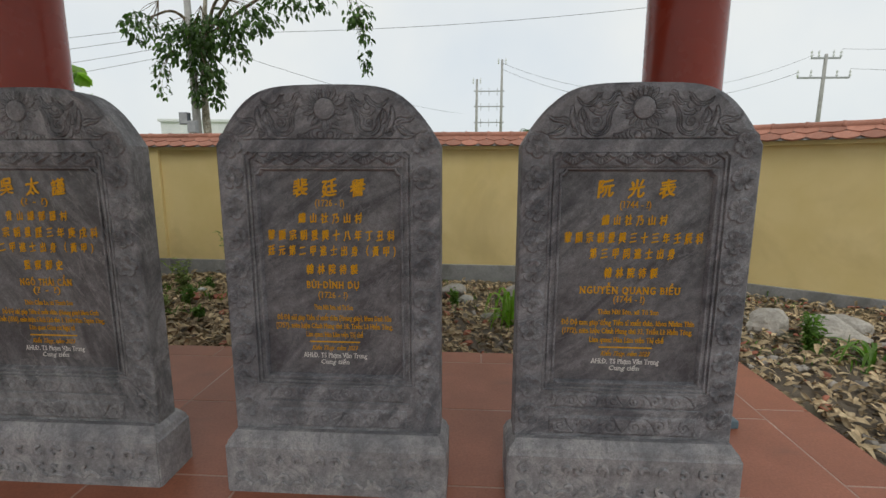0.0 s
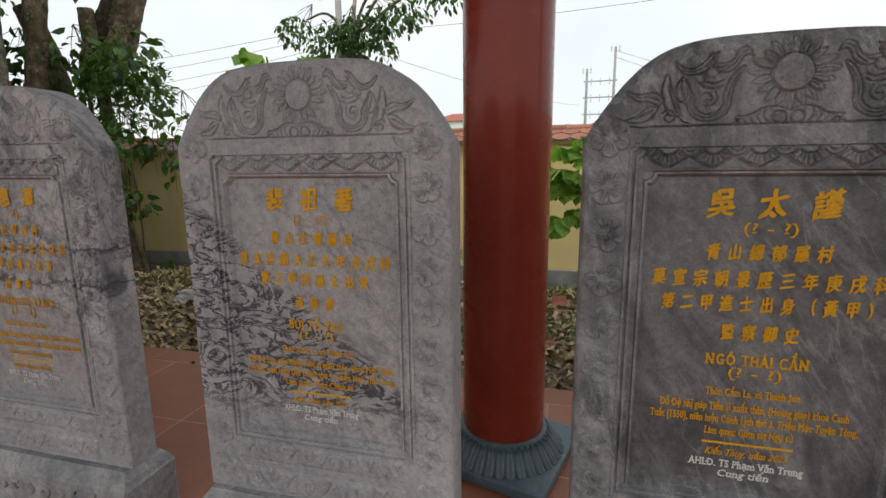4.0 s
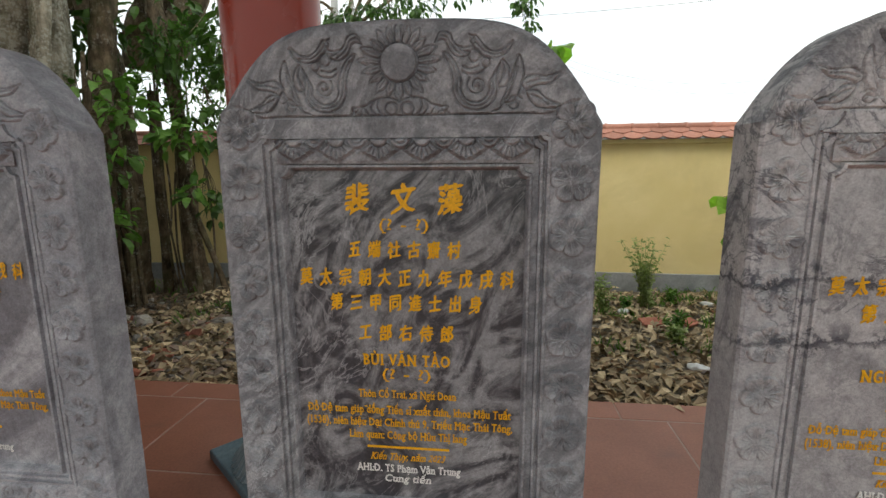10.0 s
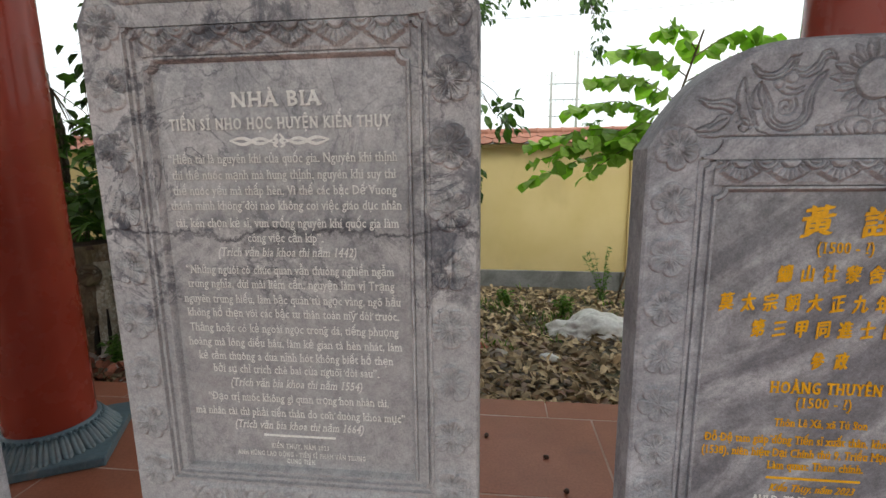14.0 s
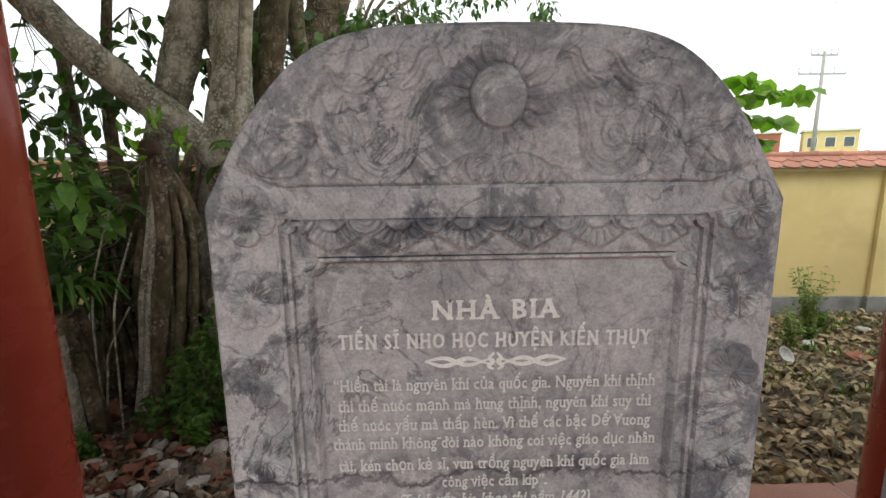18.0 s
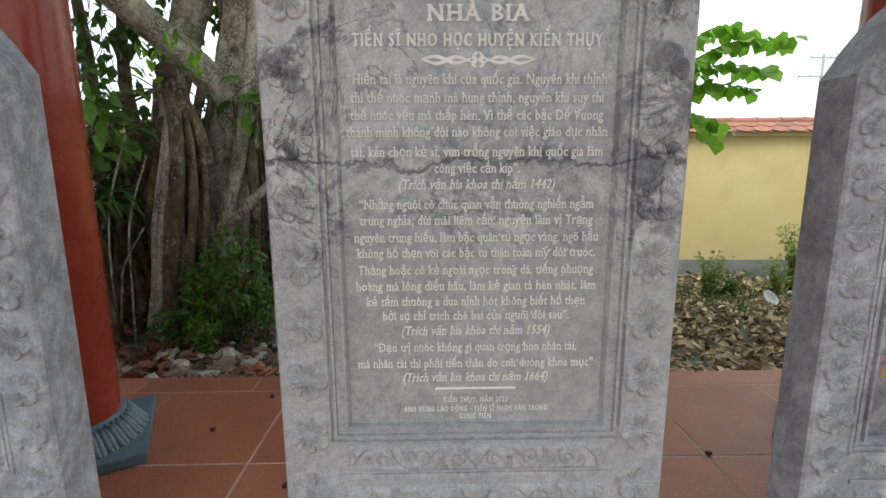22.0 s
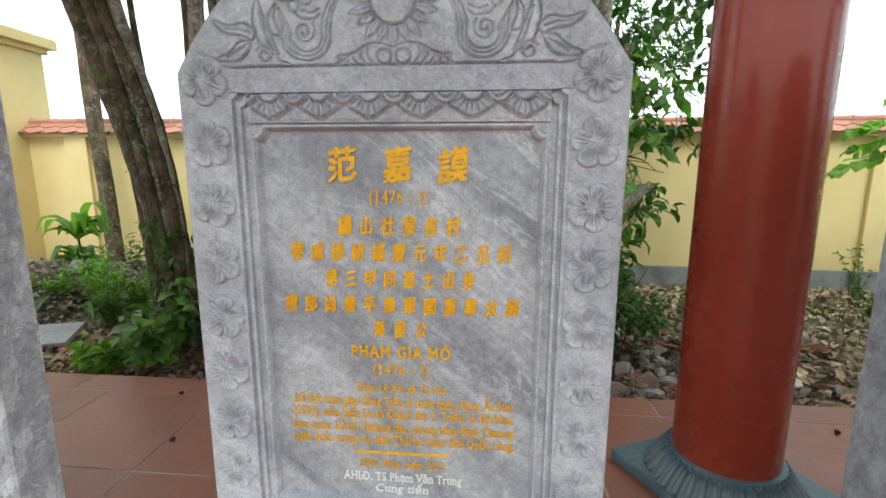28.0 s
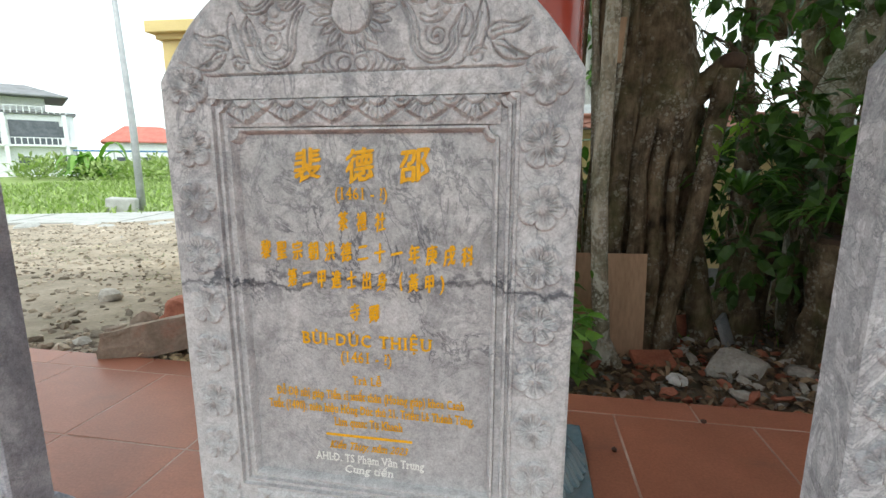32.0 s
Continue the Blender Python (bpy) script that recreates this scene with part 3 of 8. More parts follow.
def crown_line(hw, z0, zs, zt):
    """The slab's edge: straight sides, cut shoulders, a nearly flat crown."""
    k, r = hw / 0.4, zt - zs
    half = [(0.0, 0.0), (0.038, 0.30), (0.075, 0.54), (0.115, 0.735), (0.16, 0.875), (0.215, 0.955), (0.29, 0.99), (0.40, 1.0)]
    half = [half[0]] + [tuple(q) for q in spline(half[1:], 3)]
    right = [(hw - x * k, zs + z * r) for x, z in half]
    return [(-hw, z0), (hw, z0)] + right + [(-x, z) for x, z in right[-2::-1]]


def slab_mesh(hw, z0, zs, zt, panel, deep, thick):
    """The carved slab: a crown-shaped block with a sunk panel."""
    bm = bmesh.new()
    outer, inner = crown_line(hw, z0, zs, zt), loop_rect(*panel)
    b = 0.006
    cz = (z0 + zt) / 2
    face_o = [(x * (1 - b / hw), z + (b if z < cz else -b)) for x, z in outer]
    ring_o = [bm.verts.new((x, 0, z)) for x, z in face_o]
    ring_i = [bm.verts.new((x, 0, z)) for x, z in inner]
    es = [bm.edges.new((r[i], r[(i + 1) % len(r)])) for r in (ring_o, ring_i) for i in range(len(r))]
    bmesh.ops.triangle_fill(bm, edges=es, use_beauty=True, normal=(0, -1, 0))
    low = [bm.verts.new((x * 0.985, deep, z + (0.003 if z < cz else -0.003))) for x, z in inner]
    n = len(inner)
    for i in range(n):
        bm.faces.new((ring_i[i], ring_i[(i + 1) % n], low[(i + 1) % n], low[i]))
    bm.faces.new(low).material_index = 1
    mid = [bm.verts.new((x, b, z)) for x, z in outer]
    back = [bm.verts.new((x, thick, z)) for x, z in outer]
    n = len(outer)
    for r, s in ((ring_o, mid), (mid, back)):
        for i in range(n):
            bm.faces.new((r[(i + 1) % n], r[i], s[i], s[(i + 1) % n]))
    bm.faces.new(back)
    bmesh.ops.recalc_face_normals(bm, faces=bm.faces)
    return bm


def ring_frame(bm, base, profile):
    """A moulding round a panel: loops set out from its edge by o, at relief y."""
    hw, z0, z1, notch = base
    loft(bm, [[(x, y, z) for x, z in loop_rect(hw + o, z0 - o, z1 + o, notch)] for o, y in profile])


def stroke(bm, pts, wide, high, steps=5, tip=0.25, y=0.0):
    """A carved ridge on the face along a path of (x, z), swelling in the middle."""
    p = spline(pts, steps)
    n = len(p)
    rows = []
    for i in range(n):
        d = p[min(i + 1, n - 1)] - p[max(i - 1, 0)]
        d = d / (np.linalg.norm(d) + 1e-9)
        s = np.array((-d[1], d[0]))
        w = wide * (tip + (1 - tip) * math.sin(math.pi * (i + 0.5) / n))
        rows.append([(*(p[i] + s * w * k)[:1], y - high * h, (p[i] + s * w * k)[1]) for k, h in ((-1.02, -0.25), (-0.92, 0.7), (-0.6, 1.0), (0, 0.86), (0.6, 1.0), (0.92, 0.7), (1.02, -0.25))])
    loft(bm, rows, False)


def seg_distance(px, pz, pts):
    """The distance of each place to a path of (x, z)."""
    best = np.full(px.shape, 9.0)
    for (ax, az), (bx, bz) in zip(pts[:-1], pts[1:]):
        dx, dz = bx - ax, bz - az
        t = np.clip(((px - ax) * dx + (pz - az) * dz) / (dx * dx + dz * dz + 1e-12), 0, 1)
        best = np.minimum(best, np.hypot(px - ax - t * dx, pz - az - t * dz))
    return best


def inside_of(px, pz, pts):
    odd = np.zeros(px.shape, bool)
    for (ax, az), (bx, bz) in zip(pts, pts[1:] + pts[:1]):
        if az != bz:
            odd ^= ((az > pz) != (bz > pz)) & (px < (bx - ax) * (pz - az) / (bz - az) + ax)
    return odd


def cut(h, px, pz, pts, wide=0.0032, deep=0.0085, steps=4):
    """Chisels a groove along a path into the relief h."""
    d = seg_distance(px, pz, [tuple(q) for q in spline(pts, steps)])
    h -= deep * np.clip(1.0 - (d / wide) ** 2, 0, 1)


def swell(h, px, pz, pts, high=0.0055, steps=4, soft=0.005, groove=0.0085, wide=0.0036):
    """Raises a closed leaf out of the relief h, rounded, with a chiselled outline."""
    line = [tuple(q) for q in spline(pts + pts[:1], steps)]
    d = seg_distance(px, pz, line)
    h += np.where(inside_of(px, pz, line), high * np.clip(d / soft, 0, 1) ** 0.5, 0)
    h -= groove * np.clip(1.0 - (d / wide) ** 2, 0, 1)


def knob(h, px, pz, at, r, high=0.007, groove=0.0090):
    d = np.hypot(px - at[0], pz - at[1])
    h += high * np.sqrt(np.clip(1 - (d / r) ** 2, 0, 1))
    h -= groove * np.clip(1.0 - ((d - r) / 0.0026) ** 2, 0, 1)


def curl(at, r, turns, start_angle, way=1):
    """A spiral path."""
    n = int(9 * turns)
    return [(at[0] + r * (1 - 0.8 * k / n) * math.cos(start_angle + way * turns * 6.28 * k / n), at[1] + r * (1 - 0.8 * k / n) * math.sin(start_angle + way * turns * 6.28 * k / n)) for k in range(n + 1)]


def relief_mesh(name, px, pz, h, base, y=0.0, rise=3, footed=False):
    """A carved sheet: rows of places with the relief h over a ground raised by base, falling to the face at its rim."""
    rows, cols = px.shape
    i, j = np.mgrid[0:rows, 0:cols]
    rim = np.minimum(np.minimum(i, rows - 1 - i), np.minimum(j, cols - 1 - j))
    slope = np.minimum(rows - 1 - i, np.minimum(j, cols - 1 - j)) if footed else rim
    lift = np.where(rim == 0, -0.001, np.maximum(base * np.clip(slope / rise, 0, 1) + h * np.clip(slope / 2.0, 0, 1), 0.0003))
    verts = np.stack((px, y - lift, pz), -1).reshape(-1, 3)
    q = (i * cols + j)[:-1, :-1].reshape(-1)
    me = bpy.data.meshes.new(name)
    me.from_pydata(verts.tolist(), [], np.stack((q, q + 1, q + cols + 1, q + cols), 1).tolist())
    me.materials.append(None)
    me.polygons.foreach_set("use_smooth", [True] * len(me.polygons))
    return me


def flower_relief(r):
    """Five round petals with a chiselled outline and rays, round a dotted knob."""
    n, rings = 80, 15
    a = np.linspace(0, 2 * math.pi, n, endpoint=False)
    u = np.concatenate((np.linspace(0.0, 0.80, 8), (0.86, 0.91, 0.95, 0.98, 1.01, 1.05, 1.11)))
    A, U = np.meshgrid(a, u)
    lobe = np.abs(np.cos(2.5 * A))
    edge = 0.70 + 0.30 * lobe ** 0.5
    R = U * edge * r
    h = 0.0022 + np.where(U < 0.97, 0.0044 * np.clip((0.97 - U) / 0.07, 0, 1) ** 0.5, 0.0)
    h += np.where(U < 0.97, 0.0009 * np.exp(-((U - 0.86) / 0.07) ** 2), 0)
    h -= 0.0022 * np.exp(-((U - 0.995) / 0.03) ** 2)
    near = np.abs((A * 5 / 2 / math.pi + 0.5) % 1 - 0.5)
    for q, w0, u0, u1 in ((0.0, 0.06, 0.30, 0.80), (0.1875, 0.06, 0.30, 0.72), (0.3125, 0.06, 0.30, 0.62)):
        h -= 0.0060 * np.clip(1 - np.abs(near - q) / w0, 0, 1) * np.clip((U - u0) / 0.04, 0, 1) * np.clip((u1 - U) / 0.08, 0, 1)
    h -= 0.0056 * np.clip(1 - np.abs(near - 0.5) / 0.05, 0, 1) * (U > 0.3) * (U < 0.96)
    h += 0.0016 * np.exp(-(U / 0.22) ** 6) * (1 + 0.5 * np.sin(A * 7) * (U > 0.1)) - 0.0038 * np.exp(-((U - 0.28) / 0.03) ** 2)
    h = np.maximum(h, 0.0002)
    h[-2] = np.minimum(h[-2], 0.001)
    h[-1] = -0.001
    verts = np.stack((R * np.cos(A), -h, R * np.sin(A)), -1).reshape(-1, 3)
    faces = []
    for i in range(rings - 1):
        for j in range(n):
            k = (j + 1) % n
            faces.append((i * n + j, i * n + k, (i + 1) * n + k, (i + 1) * n + j) if i else (j, n + k, n + j))
    me = bpy.data.meshes.new("carved_flower")
    me.from_pydata(verts.tolist(), [], faces)
    me.materials.append(None)
    me.polygons.foreach_set("use_smooth", [True] * len(me.polygons))
    return me


def crown_relief(hw, z0, zs, zt, k, kz):
    """The carved crown: a sun ringed with long petals, cloud scrolls, tongues of flame; one half is worked and mirrored."""
    rows, cols = 112, 216
    line = crown_line(hw, 0, zs, zt)[2:]
    right = sorted([(z, x) for x, z in line if x >= 0])
    zz = np.linspace(z0, zt - 0.008, rows)
    half = np.interp(zz + 0.004, [q[0] for q in right], [q[1] for q in right]) - 0.008
    half = np.minimum(half, 0.30 * k + (zz - z0) * 2.2)
    px = half[:, None] * np.linspace(0, 1, cols)[None, :]
    pz = np.repeat(zz[:, None], cols, 1)
    X, Z = px / k, (pz - z0) / kz
    h = np.zeros(px.shape)
    fine, deep = 0.0023, 0.0078
    lobe = lambda pts, high=0.0026, down=1.0: swell(h, X, Z, pts, high, 4, 0.009, deep * down, fine)
    line_cut = lambda pts, w=fine: cut(h, X, Z, pts, w, deep * (1.0 if w >= fine else 0.7))
    c = np.array((0.0, 0.104))
    for i, ang in enumerate((90, 72, 55, 38, 20, 3, -15, -33, -52, -71, -90)):
        l0, l1, w = 0.038, (0.086, 0.068, 0.073, 0.066, 0.077, 0.080, 0.072, 0.066, 0.071, 0.066, 0.072)[i], (0.0125 if i == 0 else 0.0085)
        d = np.array((math.cos(radians(ang)), math.sin(radians(ang))))
        n = np.array((-d[1], d[0]))
        at = lambda l, o: tuple(c + d * l + n * o)
        lobe([at(l0, -w * 0.55), at((l0 + l1) / 2, -w), at(l1 - 0.008, -w * 0.7), at(l1 + 0.004, w * 0.1), at(l1 - 0.006, w * 0.75), at((l0 + l1) / 2, w), at(l0, w * 0.55)], 0.0022, 0.75)
        line_cut([at(l0 + 0.003, w * 0.1), at((l0 + l1) / 2, w * 0.15), at(l1 - 0.011, w * 0.1)], 0.0021)
        if i in (0, 5):
            line_cut([at(l0 + 0.003, -w * 0.45), at((l0 + l1) / 2, -w * 0.5), at(l1 - 0.016, -w * 0.35)], 0.0021)
    d = np.hypot(X - c[0], Z - c[1])
    h = np.where(d < 0.037, 0.0015 + 0.0045 * np.sqrt(np.clip(1.05 - (d / 0.037) ** 2, 0, 1)), h)
    h -= deep * np.clip(1 - ((d - 0.038) / 0.0028) ** 2, 0, 1)
    # the hooked scrolls and their spirals
    ring = lambda r, a0, a1, n: [(0.152 + r * math.cos(radians(a)), 0.053 + r * math.sin(radians(a))) for a in np.linspace(a0, a1, n)]
    lobe([(0.200, 0.098)] + ring(0.044, 20, -190, 10) + [(0.104, 0.088), (0.088, 0.120), (0.102, 0.114), (0.117, 0.090)] + ring(0.029, -200, 15, 9))
    line_cut([(0.192, 0.082)] + ring(0.0365, 20, -190, 10) + [(0.110, 0.086), (0.099, 0.108)])
    line_cut(curl((0.155, 0.058), 0.020, 1.5, 2.4, 1))
    knob(h, X, Z, (0.155, 0.056), 0.0085, 0.003, 0.004)
    line_cut([(0.128, 0.084), (0.138, 0.078), (0.160, 0.080), (0.172, 0.090)])
    line_cut([(0.128, 0.094), (0.142, 0.088), (0.158, 0.092)])
    # cloud heads and their tails
    lobe([(0.074, 0.140), (0.084, 0.158), (0.101, 0.156), (0.110, 0.138), (0.128, 0.122), (0.142, 0.118), (0.124, 0.110), (0.104, 0.120), (0.094, 0.140), (0.086, 0.144)])
    line_cut([(0.086, 0.152), (0.098, 0.147), (0.108, 0.128), (0.124, 0.116)])
    lobe([(0.142, 0.140), (0.154, 0.122), (0.176, 0.108), (0.202, 0.110), (0.218, 0.124), (0.224, 0.138), (0.206, 0.124), (0.186, 0.120), (0.168, 0.131), (0.152, 0.150)])
    line_cut([(0.152, 0.138), (0.164, 0.124), (0.184, 0.114), (0.204, 0.116)])
    knob(h, X, Z, (0.150, 0.112), 0.012, 0.003, 0.005)
    knob(h, X, Z, (0.172, 0.100), 0.009, 0.003, 0.005)
    line_cut([(0.116, 0.132), (0.130, 0.128), (0.146, 0.132), (0.150, 0.146), (0.140, 0.152)])
    # pointed leaves and flame tongues
    lobe([(0.204, 0.022), (0.214, 0.048), (0.226, 0.080), (0.236, 0.112), (0.246, 0.082), (0.240, 0.050), (0.226, 0.024)])
    line_cut([(0.214, 0.030), (0.224, 0.056), (0.233, 0.090)])
    lobe([(0.196, 0.052), (0.208, 0.082), (0.204, 0.104), (0.218, 0.084), (0.214, 0.056)])
    lobe([(0.240, 0.060), (0.262, 0.074), (0.292, 0.070), (0.320, 0.080), (0.298, 0.058), (0.270, 0.054), (0.250, 0.046)])
    line_cut([(0.252, 0.058), (0.274, 0.064), (0.298, 0.066)])
    lobe([(0.250, 0.044), (0.272, 0.044), (0.290, 0.028), (0.318, 0.014), (0.292, 0.010), (0.272, 0.014), (0.258, 0.028)])
    line_cut([(0.262, 0.036), (0.276, 0.030), (0.294, 0.018)])
    line_cut(curl((0.229, 0.020), 0.0165, 1.3, 0.6, 1))
    line_cut([(0.186, 0.006), (0.202, 0.012), (0.210, 0.028)])
    # lotus curls and leaf fans at the foot
    knob(h, X, Z, (0.0165, 0.014), 0.0125, 0.003, deep)
    for i in range(5):
        line_cut([(0.036 + 0.014 * i, 0.004), (0.045 + 0.013 * i, 0.017), (0.043 + 0.009 * i, 0.033 - 0.004 * i)])
    line_cut([(0.004, 0.031), (0.022, 0.036), (0.046, 0.034), (0.074, 0.018), (0.100, 0.004)])
    line_cut([(0.0, 0.001), (0.1, 0.001), (0.27, 0.001)], 0.003)
    h *= 0.62 if hw > 0.45 else 0.85
    mirror = lambda a, way: np.concatenate((way * a[:, :0:-1], a), 1)
    return relief_mesh("carved_crown", mirror(px, -1), mirror(pz, 1), mirror(h, 1), 0.0080, 0.0, 14, True)


def border_relief(hw, z0, z1, n=6):
    """A band of hanging lotus petals, rayed, with half rings between them."""
    rows, cols = 26, 310
    pz, px = np.meshgrid(np.linspace(z0, z1, rows), np.linspace(-hw, hw, cols), indexing="ij")
    w, t = 2 * hw / n, z1 - z0
    X, Z = ((px + hw) % w) - w / 2, (pz - z0) / t
    h = np.zeros(px.shape)
    bottom = 0.10 + 0.50 * (np.abs(X) / (w / 2)) ** 1.3
    h += np.where(Z > bottom, 0.0035, -0.0055)
    for low in (0.02, 0.14):
        d = (Z - (bottom - 0.10 + low)) * t
        h -= 0.008 * np.clip(1 - (d / 0.0026) ** 2, 0, 1)
    ang = np.arctan2(X, (1.02 - Z) * t)
    rad = np.hypot(X, (1.02 - Z) * t)
    ray = np.abs(((ang / 0.30 + 0.5) % 1) - 0.5) * 0.30 * rad
    h -= 0.008 * np.clip(1 - ray / 0.0026, 0, 1) * (Z > bottom + 0.12) * (rad > t * 0.34)
    d = np.hypot(np.abs(X) - w * 0.5, (Z - 1.0) * t)
    h = np.where(d < t * 0.42, 0.0055, h) - 0.009 * np.clip(1 - ((d - t * 0.42) / 0.0028) ** 2, 0, 1)
    h -= 0.008 * np.clip(1 - ((d - t * 0.24) / 0.0026) ** 2, 0, 1)
    d = np.hypot(X, (Z - 1.0) * t)
    h = np.where(d < t * 0.36, 0.0058, h) - 0.009 * np.clip(1 - ((d - t * 0.36) / 0.0026) ** 2, 0, 1)
    return relief_mesh("petal_border", px, pz, h, 0.008)


SHARED = {}


def carved(name, key, builder, material, parent):
    """A carved part on a mesh that alike stelae share; the stone belongs to the object."""
    if key not in SHARED:
        SHARED[key] = builder()
    ob = new(name, SHARED[key])
    ob.parent = parent
    ob.material_slots[0].link = "OBJECT"
    ob.material_slots[0].material = material
    return ob


def vine_relief(hw, h, n=7):
    """A running scroll with curls and small leaves, chiselled into a low band centred on z = 0."""
    rows, cols = 22, 270
    pz, px = np.meshgrid(np.linspace(-h / 2, h / 2, rows), np.linspace(-hw, hw, cols), indexing="ij")
    X, Z = np.abs(px), pz
    g = np.full(px.shape, 0.003)
    w = hw / (n / 2)
    for i in range(int(n / 2 + 1)):
        x, up = (i + 0.5) * w, 1 if i % 2 else -1
        r = h * 0.34
        cut(g, X, Z, curl((x, up * h * 0.04), r, 1.35, -1.57 * up, -up), 0.0026, 0.006)
        cut(g, X, Z, [(x - w * 0.52, up * h * 0.36), (x - w * 0.3, up * h * 0.05), (x - w * 0.12, -up * h * 0.38), (x + w * 0.25, -up * h * 0.40), (x + w * 0.5, -up * h * 0.30)], 0.0026, 0.006)
        for k in (-1, 0, 1):
            cut(g, X, Z, [(x + w * (0.34 + 0.07 * k), up * h * 0.40), (x + w * (0.42 + 0.06 * k), up * h * 0.18), (x + w * (0.40 + 0.05 * k), -up * h * 0.05)], 0.0022, 0.005, 3)
    return relief_mesh("carved_vine", px, pz, g, 0.005)


def base_relief_mesh(hw, z, h, material, seed):
    """Cloud curls carved on the pedestal's front."""
    rng = random.Random(seed)
    bm = bmesh.new()
    for i in range(11):
        x = -hw + 2 * hw * (i + 0.5) / 11
        for j in (0, 1):
            c = (x + rng.uniform(-0.015, 0.015), z + (j - 0.5) * h * 0.5)
            r = rng.uniform(0.018, 0.028)
            a = rng.uniform(0, 6.28)
            stroke(bm, [(c[0] + r * (1 - 0.16 * k) * math.cos(a + k * 1.0), c[1] + r * (1 - 0.16 * k) * math.sin(a + k * 1.0)) for k in range(6)], 0.0075, 0.010, 3, 0.5)
        stroke(bm, [(x - 0.03, z - h * 0.45), (x, z - h * 0.35 + rng.uniform(-0.01, 0.01)), (x + 0.035, z - h * 0.45)], 0.007, 0.009, 3, 0.4)
    bmesh.ops.recalc_face_normals(bm, faces=bm.faces)
    return mesh_of(bm, "carved_relief", material, True)


def pedestal_mesh(hw, h, back, material):
    """A stone pedestal: plain block, a hollowed shoulder moulding, worn edges."""
    bm = bmesh.new()
    prof = [(0.0, 0.0), (0.0, h - 0.055), (0.006, h - 0.048), (0.012, h - 0.03), (0.03, h - 0.006), (0.034, h)]
    loops = []
    for o, z in prof:
        x0, x1, y0, y1 = -hw + o, hw - o, -0.055 + o, back - o
        loops.append([(x0, y0, z), (x1, y0, z), (x1, y1, z), (x0, y1, z)])
    rows = loft(bm, loops)
    bm.faces.new(rows[0][::-1])
    bm.faces.new(rows[-1])
    vert = [e for e in bm.edges if abs(e.verts[0].co.z - e.verts[1].co.z) > 0.1]
    bmesh.ops.bevel(bm, geom=vert, offset=0.007, segments=2, affect="EDGES")
    bmesh.ops.recalc_face_normals(bm, faces=bm.faces)
    return mesh_of(bm, "pedestal", material)


PLAIN = str.maketrans("ĐđƠơỚớỜờỢợỞởỠỡƯưỨứỪừỰựỬửỮữ", "DdOoÓóÒòỌọỎỏÕõUuÚúÙùỤụỦủŨũ")


def glyphs(body, space=1.0):
    """The outline of a line of writing: its corners and its facets, from the left end of its base line."""
    cu = bpy.data.curves.new("line", "FONT")
    cu.body, cu.size, cu.resolution_u, cu.space_character = body, 1.0, 2, space
    tmp = bpy.data.objects.new("line", cu)
    src = tmp.to_mesh()
    co = np.empty(len(src.vertices) * 3)
    src.vertices.foreach_get("co", co)
    polys = [tuple(p.vertices) for p in src.polygons]
    tmp.to_mesh_clear()
    bpy.data.objects.remove(tmp)
    bpy.data.curves.remove(cu)
    return co.reshape(-1, 3), polys


WIDTHS, BRUSH, LEVELS = {}, {}, []


